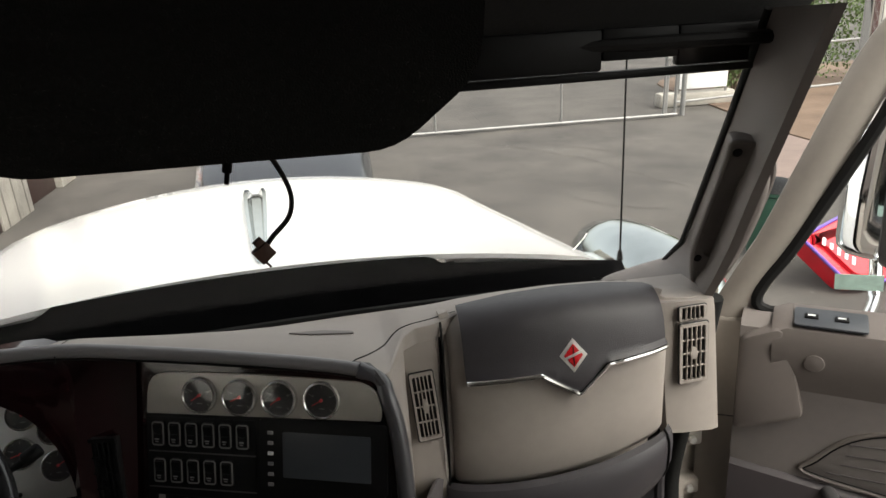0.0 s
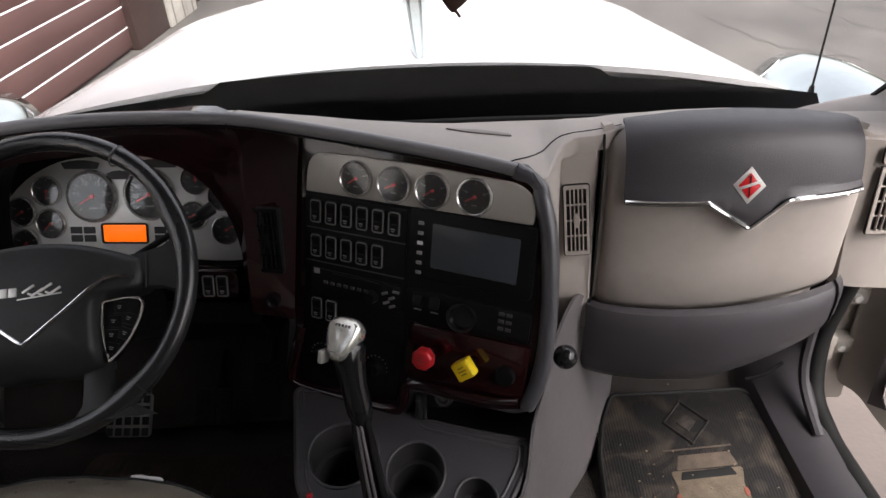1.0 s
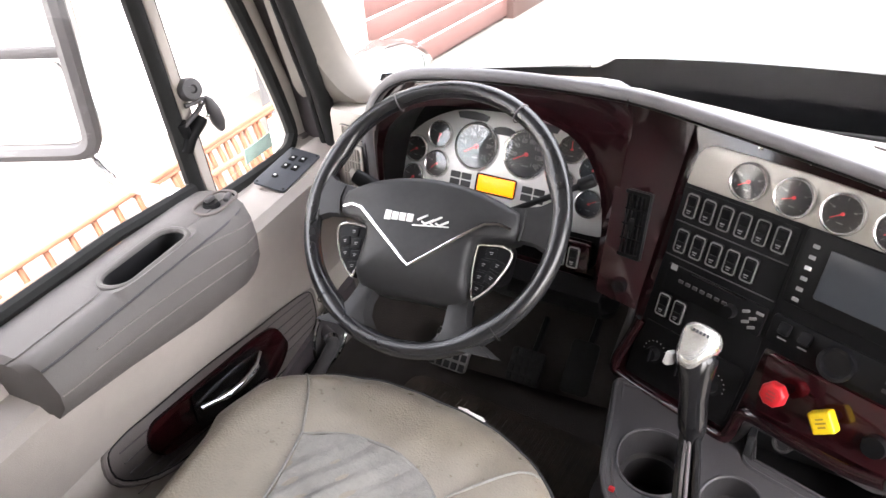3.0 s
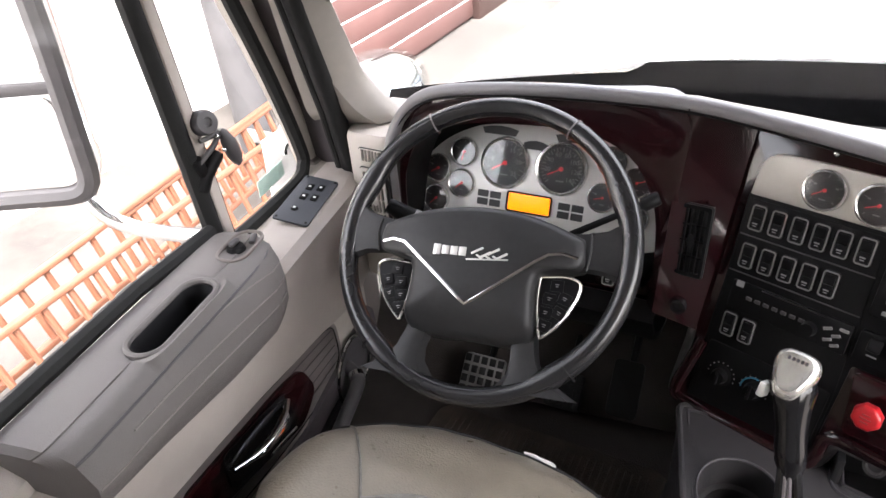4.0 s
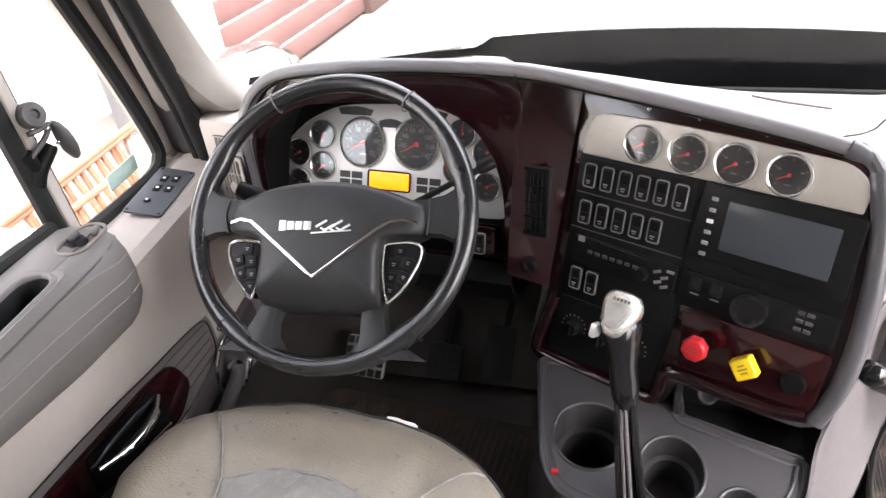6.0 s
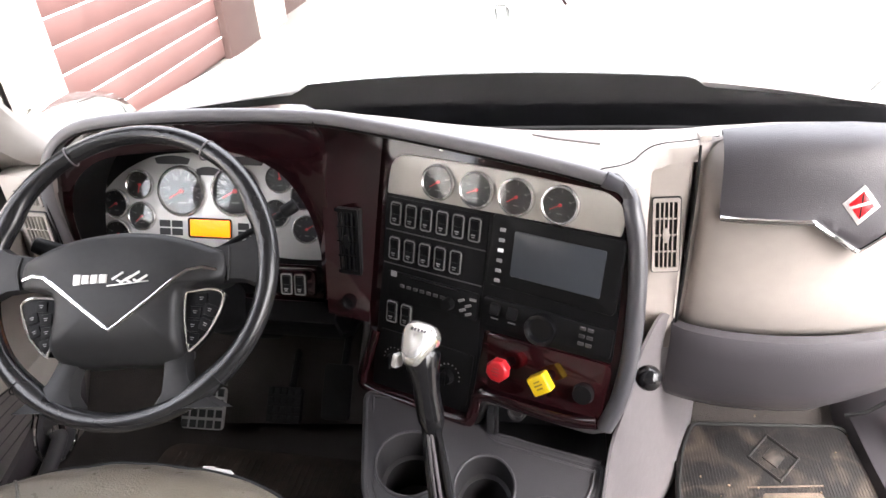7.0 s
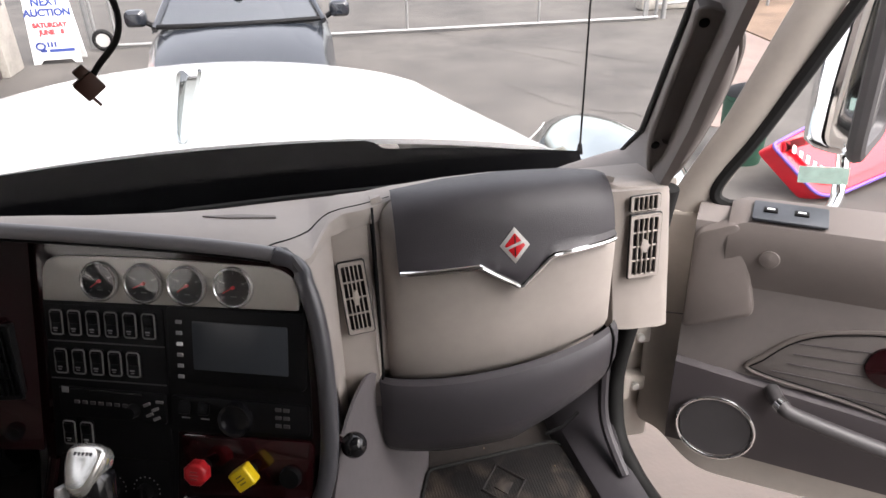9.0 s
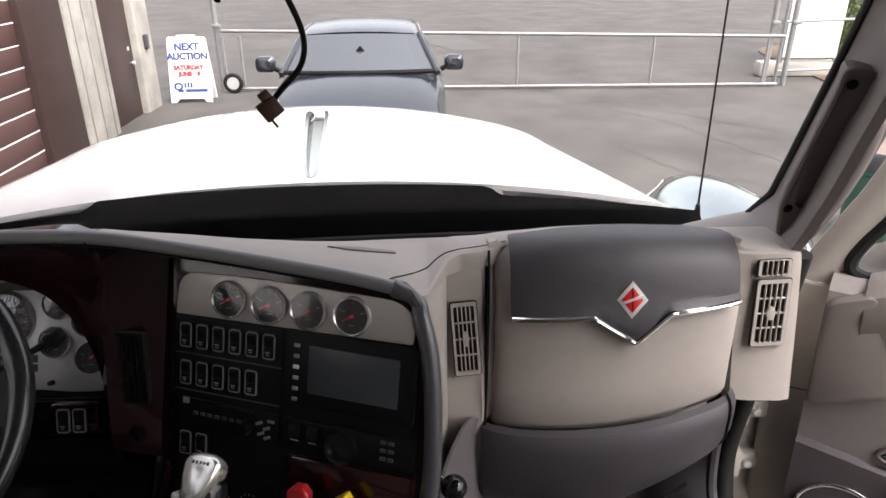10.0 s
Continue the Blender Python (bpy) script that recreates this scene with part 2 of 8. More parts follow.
def rrect(w, h, r, n=5, c=(0, 0)):
    pts = []
    for cx, cy, a0 in ((w / 2 - r, h / 2 - r, 0), (-w / 2 + r, h / 2 - r, 90), (-w / 2 + r, -h / 2 + r, 180), (w / 2 - r, -h / 2 + r, 270)):
        for i in range(n + 1):
            a = radians(a0 + 90 * i / n)
            pts.append((c[0] + cx + r * math.cos(a), c[1] + cy + r * math.sin(a)))
    return pts


def ellipse(rx, ry, n=28, c=(0, 0)):
    return [(c[0] + rx * math.cos(2 * math.pi * i / n), c[1] + ry * math.sin(2 * math.pi * i / n)) for i in range(n)]


def curve(pts, n=6, closed=False):
    """Points on a smooth line through pts (Catmull-Rom)."""
    P = [Vector(p) for p in pts]
    k = len(P)
    out = []
    for i in range(k if closed else k - 1):
        a, b, c, d = (P[(i + j - 1) % k] if closed else P[max(0, min(k - 1, i + j - 1))] for j in range(4))
        for s in range(n):
            t = s / n
            out.append(0.5 * ((2 * b) + (c - a) * t + (2 * a - 5 * b + 4 * c - d) * t * t + (3 * b - a - 3 * c + d) * t ** 3))
    if not closed:
        out.append(P[-1])
    return out


def rounded(pts, r, n=4):
    """A 2D outline with its corners rounded by r (a number, or one for each corner)."""
    k, out = len(pts), []
    rs = r if isinstance(r, (list, tuple)) else [r] * k
    for i in range(k):
        p, a, b = Vector(pts[i]).to_2d(), Vector(pts[i - 1]).to_2d(), Vector(pts[(i + 1) % k]).to_2d()
        da, db = a - p, b - p
        d = min(rs[i], da.length * 0.48, db.length * 0.48)
        s, e = p + da.normalized() * d, p + db.normalized() * d
        for j in range(n + 1):
            t = j / n
            out.append(tuple((1 - t) ** 2 * s + 2 * t * (1 - t) * p + t * t * e))
    return out


def inset(pts, d):
    """A 2D outline drawn in by d towards its middle (for convex outlines)."""
    k, out = len(pts), []
    area = sum(pts[i - 1][0] * pts[i][1] - pts[i][0] * pts[i - 1][1] for i in range(k))
    s = 1 if area > 0 else -1
    for i in range(k):
        a, b = Vector(pts[i - 1][:2]), Vector(pts[(i + 1) % k][:2])
        t = (b - a)
        if t.length < 1e-9:
            out.append(tuple(pts[i][:2]))
            continue
        t.normalize()
        out.append((pts[i][0] - s * t.y * d, pts[i][1] + s * t.x * d))
    return out


def loft(rings, closed=True, caps=True):
    """Skin between rings of equal length."""
    bm = bmesh.new()
    V = [[bm.verts.new(p) for p in ring] for ring in rings]
    k = len(rings[0])
    for a, b in zip(V, V[1:]):
        for i in range(k if closed else k - 1):
            j = (i + 1) % k
            bm.faces.new((a[i], a[j], b[j], b[i]))
    if caps and closed:
        bm.faces.new(V[0])
        bm.faces.new(V[-1])
    return bm


def sheet(rows, thick):
    """A curved panel through rows of points, with a thickness behind it."""
    n, k = len(rows), len(rows[0])
    P = [[Vector(p) for p in r] for r in rows]
    bm = bmesh.new()
    A = [[bm.verts.new(p) for p in r] for r in P]
    B = []
    for i in range(n):
        row = []
        for j in range(k):
            du = P[min(i + 1, n - 1)][j] - P[max(i - 1, 0)][j]
            dv = P[i][min(j + 1, k - 1)] - P[i][max(j - 1, 0)]
            nn = du.cross(dv)
            nn = nn.normalized() if nn.length > 1e-12 else Vector((0, 0, 1))
            row.append(bm.verts.new(P[i][j] + nn * thick))
        B.append(row)
    for i in range(n - 1):
        for j in range(k - 1):
            bm.faces.new((A[i][j], A[i][j + 1], A[i + 1][j + 1], A[i + 1][j]))
            bm.faces.new((B[i][j], B[i + 1][j], B[i + 1][j + 1], B[i][j + 1]))
    rim = [(i, 0) for i in range(n)] + [(n - 1, j) for j in range(1, k)] + [(i, k - 1) for i in range(n - 2, -1, -1)] + [(0, j) for j in range(k - 2, 0, -1)]
    for (a, b), (c, d) in zip(rim, rim[1:] + rim[:1]):
        bm.faces.new((A[a][b], A[c][d], B[c][d], B[a][b]))
    return bm


def tube(pts, r, seg=10, closed=False, flat=1.0):
    """A round bar along a line; r may change along it. flat squeezes its section."""
    P = [Vector(p) for p in pts]
    k = len(P)
    rings = []
    ref = None
    for i in range(k):
        t = (P[(i + 1) % k] - P[i - 1]) if closed else (P[min(i + 1, k - 1)] - P[max(i - 1, 0)])
        t.normalize()
        if ref is None:
            ref = Vector((0, 0, 1)) if abs(t.z) < 0.9 else Vector((1, 0, 0))
        a = (ref - t * ref.dot(t)).normalized()
        ref = a
        b = t.cross(a)
        ri = r[i] if isinstance(r, (list, tuple)) else r
        rings.append([P[i] + a * ri * flat * math.cos(2 * math.pi * j / seg) + b * ri * math.sin(2 * math.pi * j / seg) for j in range(seg)])
    if closed:
        rings.append(rings[0])
        bm = loft(rings, caps=False)
        bmesh.ops.remove_doubles(bm, verts=bm.verts, dist=1e-6)
        return bm
    return loft(rings)


def lathe(profile, seg=28, caps=True):
    """A turned shape: (radius, height) pairs round the z axis."""
    rings = [[(max(r, 1e-5) * math.cos(2 * math.pi * j / seg), max(r, 1e-5) * math.sin(2 * math.pi * j / seg), z) for j in range(seg)] for r, z in profile]
    return loft(rings, caps=caps)


def text(word, size, m, thick=0.0004):
    """A short printed word or number as a mesh, centred at m."""
    cu = bpy.data.curves.new("print", "FONT")
    cu.body, cu.size, cu.align_x, cu.align_y, cu.extrude, cu.resolution_u = word, size, "CENTER", "CENTER", thick, 3
    tmp = bpy.data.objects.new("print", cu)
    scene.collection.objects.link(tmp)
    dg = bpy.context.evaluated_depsgraph_get()
    dg.update()
    me = bpy.data.meshes.new_from_object(tmp.evaluated_get(dg))
    bpy.data.objects.remove(tmp)
    bm = bmesh.new()
    bm.from_mesh(me)
    bpy.data.meshes.remove(me)
    return put(bm, m)


def ring(pts, r, seg=8, flat=1.0):
    """A closed bead along a flat outline."""
    return tube([(p[0], p[1], p[2] if len(p) > 2 else 0) for p in pts], r, seg, True, flat)


def lerp_table(table, x):
    """Straight interpolation in rows (x, a, b, ...)."""
    if x <= table[0][0]:
        return table[0][1:]
    for p, q in zip(table, table[1:]):
        if x <= q[0]:
            t = (x - p[0]) / (q[0] - p[0])
            return tuple(a + (b - a) * t for a, b in zip(p[1:], q[1:]))
    return table[-1][1:]

# ---- the cab: floor, walls, roof, pillars ----
def truck(*pts):
    return [TRUCK @ Vector(p) for p in pts]


FLOOR = 1.40
solid("floor", put(box(1.97, 3.0, 0.06, 0.0, (-0.065, -0.55, FLOOR - 0.03)), TRUCK), CARPET, "dark brown carpeted cab floor", "floor", "structure")
rise = sheet([truck((x, 0.15, FLOOR + 0.002), (x, 0.02, FLOOR + 0.03), (x, 0.12, FLOOR + 0.16), (x, 0.17, FLOOR + 0.34), (x, 0.165, FLOOR + 0.68)) for x in (-1.0, -0.5, 0, 0.5, 0.90)], -0.02)
solid("wall_front", rise, CARPET, "dark carpeted toe board and bulkhead of the cab", "wall", "structure")
solid("wall_back", put(box(2.1, 0.06, 1.9, 0, (0, -2.0, 2.3)), TRUCK), PALE_TRIM, "beige padded rear wall of the sleeper", "wall", "structure")
def sleeper_side(s, yc, w, name, win):
    """Padded side wall of the sleeper, with a wide unseen window added for light."""
    o = [(yc - w / 2, 1.35), (yc + w / 2, 1.35), (yc + w / 2, 3.25), (yc - w / 2, 3.25)]
    h = rounded([(yc - w / 2 + 0.06, 1.95), (yc + w / 2 - 0.06, 1.95), (yc + w / 2 - 0.06, 2.85), (yc - w / 2 + 0.06, 2.85)], 0.06)
    m = TRUCK @ Matrix(((0, 0, 1, s * 1.05), (1, 0, 0, 0), (0, 1, 0, 0), (0, 0, 0, 1)))
    solid(name, put(holed(o, [h[::-1]], -0.03, 0.03), m), PALE_TRIM, "beige padded side wall of the sleeper", "wall", "structure")
    p = thing(win, TRUCK, "unseen side window added to the sleeper to let light in", "window", kind="structure")
    g = part("pane", sheet([[(s * 1.05, y, z) for z in (1.93, 2.87)] for y in (yc - w / 2 + 0.05, yc + w / 2 - 0.05)], 0.004), GLASS, p)
    g.visible_shadow = False
    part("gasket", put(ring([(q[0], q[1], 0.0) for q in h], 0.014, 8), TRUCK.inverted() @ m), RUBBER, p)


# added opening: lights the driver's door and glovebox from the right
sleeper_side(1, -1.48, 1.05, "wall_right", "window_added")
solid("wall_left", put(box(0.06, 0.96, 1.9, 0, (-1.05, -1.53, 2.3)), TRUCK), PALE_TRIM, "beige padded side wall of the sleeper", "wall", "structure")
solid("ceiling", put(box(2.16, 2.1, 0.05, 0, (0, -1.0, 3.02)), TRUCK), PALE_TRIM, "beige padded headliner of the cab roof", "ceiling", "structure")
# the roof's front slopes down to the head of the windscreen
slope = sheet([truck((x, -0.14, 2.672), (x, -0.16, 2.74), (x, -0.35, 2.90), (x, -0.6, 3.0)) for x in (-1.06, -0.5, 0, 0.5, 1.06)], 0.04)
# coloured as if in deep shade, unlike the beige ceiling behind
solid("ceiling_front", slope, HEADLINER, "headliner sloping down to the windscreen, coloured as deep shade", "ceiling", "structure")

# sills: the cab's skin below the windows, left closed by the door, right open
solid("wall_cowl_left", put(box(0.05, 0.20, 0.66, 0.01, (-1.04, 0.06, 1.72)), TRUCK), TAUPE, "taupe kick panel beside the pedals", "wall", "structure")


def windscreen():
    w = thing("window_1", TRUCK, "clear curved windscreen above the dashboard", "window", kind="structure")
    rows = []
    for i in range(13):
        x = -1.02 + 2.04 * i / 12
        bow = 0.10 * (x / 0.97) ** 2
        rows.append([(x, 0.19 - bow - 0.33 * s, 2.12 + 0.56 * s) for s in (0, 0.33, 0.66, 1)])
    pane = part("pane", sheet(rows, 0.006), GLASS, w)
    pane.visible_shadow = False
    gasket = [(x, 0.185 - 0.10 * (x / 0.97) ** 2, 2.118) for x in [-0.97 + 0.12 * k for k in range(17)] if x < 0.98]
    part("gasket", tube(gasket, 0.009, 8), RUBBER, w)
    head = [(x, -0.145 - 0.10 * (x / 0.97) ** 2, 2.675) for x in [-0.97 + 0.12 * k for k in range(17)] if x < 0.98]
    part("gasket", tube(head, 0.012, 8), RUBBER, w)


windscreen()


def pillar(side, name, label):
    """The windscreen pillar's trim: a leaning, rounded post with a dark seal."""
    s = side
    p = thing(name, TRUCK, label, "pillar trim", kind="structure")
    secs = []
    if s > 0:
        # the passenger's side lies flatter, with a foot that runs out under the glass
        for z, xw, yw, yb in ((2.02, 0.84, 0.15, -0.12), (2.12, 0.84, 0.135, -0.13), (2.142, 0.90, 0.11, -0.15), (2.165, 0.985, 0.085, -0.17), (2.215, 1.01, 0.049, -0.20), (2.30, 1.0, 0.0, -0.243), (2.402, 0.985, -0.062, -0.285), (2.516, 0.97, -0.13, -0.335), (2.72, 0.94, -0.25, -0.425)):
            o = [(xw + 0.05, yw + 0.03), (xw + 0.02, yw + 0.016), (xw, yw), (xw * 0.55 + 0.905 * 0.45 + 0.012, yw * 0.55 + yb * 0.45), (0.912, yb + 0.035), (0.905, yb + 0.012), (0.916, yb), (0.945, yb + 0.05)]
            secs.append([(x, y, z) for x, y in o])
    else:
      for z, yf, yb, xo, xi in ((2.02, 0.16, 0.07, 1.03, 0.90), (2.12, 0.12, 0.02, 1.02, 0.82), (2.145, 0.105, -0.040, 1.015, 0.824), (2.165, 0.093, -0.062, 1.012, 0.838), (2.185, 0.083, -0.075, 1.01, 0.852), (2.215, 0.067, -0.088, 1.005, 0.867), (2.25, 0.05, -0.105, 1.0, 0.878), (2.40, -0.045, -0.172, 0.975, 0.869), (2.55, -0.14, -0.25, 0.95, 0.851), (2.72, -0.25, -0.34, 0.92, 0.827)):
        o = [(xo, yf), (xo - 0.045, yf + 0.004), (xi + 0.03, yf - 0.03), (xi, yf - 0.075), (xi + 0.004, yb + 0.045), (xi + 0.03, yb + 0.01), (xo - 0.02, yb)]
        secs.append([(s * x, y, z) for x, y in o])
    part("trim", loft(secs), WARM_TAUPE if s < 0 else TAUPE, p)
    seal = [(-1.005, 0.105, 2.11), (-0.985, 0.035, 2.25), (-0.958, -0.062, 2.40), (-0.933, -0.155, 2.55), (-0.90, -0.265, 2.72)] if s < 0 else [(0.99, 0.098, 2.16), (1.008, 0.058, 2.215), (0.998, 0.008, 2.30), (0.983, -0.054, 2.402), (0.968, -0.122, 2.516), (0.938, -0.242, 2.72)]
    part("seal", tube(seal, 0.014 if s < 0 else 0.007, 8), RUBBER, p, "black rubber seal")
    seal2 = [(-0.95, -0.035, 2.04), (-0.95, -0.068, 2.18), (-0.945, -0.098, 2.25), (-0.935, -0.16, 2.40), (-0.92, -0.238, 2.55), (-0.90, -0.33, 2.72)] if s < 0 else [(0.965, -0.165, 2.10), (0.965, -0.20, 2.196), (0.965, -0.243, 2.30), (0.965, -0.285, 2.402), (0.965, -0.335, 2.516), (0.955, -0.425, 2.72)]
    if s < 0:
        part("seal", tube([(x + 0.018, y + 0.006, z) for x, y, z in seal2], 0.021, 10), RUBBER, p, "broad black door seal")
        part("seal", tube([(x - 0.004, y - 0.004, z) for x, y, z in seal2], 0.008, 8), RUBBER, p, "black rubber seal")
        part("jamb", sheet([[(x + 0.02, y + 0.022, z), (x - 0.03, y + 0.022, z), (x - 0.14, y + 0.045, z)] for x, y, z in seal2], 0.006), DOOR_CHARCOAL, p, "dark door jamb")
    return p


pillar(-1, "pillar_left", "taupe moulded windscreen pillar trim, driver's side")
pillar(1, "pillar_right", "taupe moulded windscreen pillar trim, passenger's side")


def grab_handle():
    h = thing("grab_handle", TRUCK, "broad taupe moulded grab handle screwed to the windscreen pillar", "grab handle")
    top, low = Vector((0.925, -0.190, 2.468)), Vector((0.935, -0.085, 2.228))
    d = low - top
    out = Vector((-0.35, -0.93, 0.0))
    out = (out - d * out.dot(d) / d.dot(d)).normalized()
    m = facing(top + out * 0.02, out, d * -1)
    frame_line = [(-0.010, 0.036), (0.030, 0.034), (0.062, 0.014), (0.080, -0.030), (0.082, -0.110), (0.078, -0.190), (0.066, -0.270), (0.052, -0.312), (0.032, -0.326), (0.010, -0.306), (-0.004, -0.262), (-0.012, -0.214), (-0.012, -0.10), (-0.010, 0.0)]
    outer = [tuple(p)[:2] for p in curve([(x, y, 0) for x, y in frame_line], 4, True)]
    hole = [tuple(p)[:2] for p in curve([(0.018, -0.036, 0), (0.036, -0.040, 0), (0.044, -0.070, 0), (0.044, -0.12, 0), (0.042, -0.18, 0), (0.036, -0.226, 0), (0.012, -0.232, 0), (0.002, -0.20, 0), (0.002, -0.14, 0), (0.006, -0.075, 0)], 4, True)]
    part("base", put(holed(outer, [hole[::-1]], -0.035, 0.004), m), TAUPE, h, "moulded frame of the handle")
    part("edge", put(ring([(x, y, 0.001) for x, y in outer], 0.0065, 8), m), TAUPE, h)
    part("recess", put(slab(hole, -0.030, -0.007), m), TAUPE, h, "recess behind the grip")
    line = curve([(0.040, 0.010, 0.0), (0.054, -0.016, 0.004), (0.062, -0.055, 0.006), (0.064, -0.12, 0.006), (0.060, -0.19, 0.006), (0.052, -0.25, 0.004), (0.040, -0.29, 0.0)], 5)
    n = len(line) - 1
    part("bar", put(tube(line, [0.013 + 0.006 * math.sin(math.pi * i / n) for i in range(n + 1)], 12), m), TAUPE, h, "thick rounded grip")
    for x, y in ((0.002, 0.018), (-0.002, -0.238)):
        part("screw", put(lathe([(0, 0.006), (0.007, 0.006), (0.009, 0.003), (0.0, 0.003)], 14), m @ Matrix.Translation((x, y, 0.002))), BLACK, h, "black screw")


grab_handle()


# ---- right door opening: seal, sill trim, hinge post ----
def opening():
    o = thing("door_1", Matrix.Translation((0.86, 1.2, FLOOR)), "passenger door opening with a dark seal, sill trim and hinge post", "door opening", kind="structure")
    inv = o.matrix_world.inverted()
    line = curve([(0.875, 1.245, 2.17), (0.87, 1.29, 1.95), (0.862, 1.325, 1.79), (0.86, 1.348, 1.65), (0.86, 1.312, 1.53), (0.862, 1.228, 1.492), (0.872, 1.13, 1.475), (0.91, 0.80, 1.455), (0.95, 0.45, 1.45)], 6)
    part("seal", put(tube(line, 0.020, 10), inv), RUBBER, o, "dark rubber door seal")
    rows = []
    for a, b in (((0.735, 1.46, 1.56), (0.85, 1.36, 1.64)), ((0.742, 1.40, 1.515), (0.85, 1.325, 1.555)), ((0.765, 1.27, 1.475), (0.85, 1.245, 1.50)), ((0.79, 1.10, 1.445), (0.862, 1.12, 1.48)), ((0.83, 0.75, 1.43), (0.90, 0.78, 1.46))):
        a, b = Vector(a), Vector(b)
        rows.append([a + Vector((-0.01, 0, -0.05)), a, a.lerp(b, 0.4) + Vector((0, 0, 0.008)), a.lerp(b, 0.8) + Vector((0, 0, 0.004)), b])
    part("sill_trim", put(sheet(rows, 0.008), inv), CHARCOAL, o, "scuffed dark grey sill trim")
    kick = [[(0.745, 1.42, 1.90), (0.80, 1.40, 1.90), (0.855, 1.345, 1.90)], [(0.745, 1.44, 1.75), (0.80, 1.42, 1.75), (0.855, 1.36, 1.72)], [(0.742, 1.46, 1.56), (0.80, 1.43, 1.58), (0.852, 1.365, 1.62)]]
    part("kick_panel", put(sheet(kick, 0.008), inv), BLACK, o, "black kick panel")
    part("kick_rail", put(tube(curve([(0.80, 1.27, 1.86), (0.812, 1.31, 1.70), (0.815, 1.29, 1.58), (0.83, 1.20, 1.50)], 5), 0.012, 8), inv), CHARCOAL, o)
    part("hinge_post", put(box(0.09, 0.10, 0.72, 0.012, (0.955, 1.47, 1.76)), inv), DOOR_PAINT, o, "beige painted hinge post")
    for z in (1.60, 1.74, 1.98):
        part("hinge_leaf", put(join(box(0.07, 0.05, 0.045, 0.008, (0.925, 1.41, z)), box(0.02, 0.03, 0.07, 0.005, (0.905, 1.39, z))), inv), DOOR_PAINT, o, "beige hinge leaf with bolts")
        part("bolt", put(put(lathe([(0, 0.012), (0.009, 0.010), (0.010, 0), (0, 0)], 8), facing((0.93, 1.384, z), (0, -1, 0))), inv), SATIN, o)


opening()

# ---- overhead ----
def overhead():
    near = Matrix.Translation((0.153, 0.072, 2.718)) @ Matrix.Scale(0.74, 4) @ Matrix.Translation((-0.131, -0.11, -2.72))
    o = thing("overhead_console", near, "overhead console hanging from the headliner, coloured black as in shade", "overhead console")
    prof = rounded([(-0.27, 2.86), (-0.25, 2.66), (-0.165, 2.606), (0.185, 2.606), (0.27, 2.672), (0.29, 2.86)], 0.03)
    part("body", loft([[(x, y, z) for x, z in prof] for y in (0.75, 0.90, 0.96)]), HEADLINER, o)
    part("base", box(0.5, 0.5, 0.36, 0.02, (0, 0.62, 3.02)), HEADLINER, o)
    v = thing("sun_visor", TRUCK, "black folded sun visor with a bright slit under the header", "sun visor")
    part("flap", box(0.72, 0.022, 0.014, 0.004, (0.657, -0.185, 2.626)), BLACK, v)
    part("flap_end", box(0.355, 0.022, 0.068, 0.006, (0.4775, -0.186, 2.668)), BLACK, v)
    part("flap_end", box(0.215, 0.022, 0.068, 0.006, (0.9075, -0.186, 2.668)), BLACK, v)
    part("flap_bridge", box(0.145, 0.022, 0.052, 0.004, (0.7275, -0.186, 2.676)), BLACK, v)
    c = thing("connector_cable", near @ Matrix.Translation((-0.013, 0.02, -0.018)), "black cable with a brown plug hanging from the overhead console", "cable")
    part("cord", tube(curve([(0.065, 0.79, 2.63), (0.072, 0.86, 2.60), (0.083, 0.885, 2.56), (0.078, 0.89, 2.53), (0.055, 0.895, 2.505), (0.047, 0.895, 2.495)], 5), 0.0031, 8), RUBBER, c)
    plug = join(box(0.022, 0.014, 0.020, 0.002), box(0.012, 0.010, 0.012, 0.001, (0.004, 0, 0.012)), box(0.003, 0.003, 0.012, 0, (-0.006, 0, -0.014)))
    part("plug", put(plug, pose(0.042, 0.895, 2.486, 0, -35, 20)), mat("brown_connector", (0.07, 0.03, 0.02), 0.5), c)
    part("loose_plug", put(join(box(0.010, 0.008, 0.018, 0.002), box(0.005, 0.005, 0.014, 0.001, (0, 0, -0.014))), pose(0.03, 0.80, 2.612, 0, 10, 0)), BLACK, c)


overhead()

# ---- the dashboard ----
DASH = thing("dashboard", Matrix.Translation((0, 1.2, FLOOR)), "beige and dark wood truck dashboard with gauges and a glovebox", "dashboard")
TO_DASH = DASH.matrix_world.inverted()
FC = facing((-0.0435, 1.085, 1.981), (-0.335, -0.905, 0.265))       # centre panel, turned to the driver
FI = facing((-0.632, 1.275, 2.037), (0.0, -0.93, 0.36))               # instrument cluster


def dpart(name, bm, material, label="", parent=None, m=None, sharp=38):
    """A part of the dashboard, drawn in the world or in the frame m."""
    if m is not None:
        put(bm, m)
    if parent is None:
        put(bm, TO_DASH)
        return part(name, bm, material, DASH, label, sharp=sharp)
    put(bm, parent.matrix_world.inverted() if parent.parent is None else TO_DASH)
    return part(name, bm, material, parent, label, sharp=sharp)


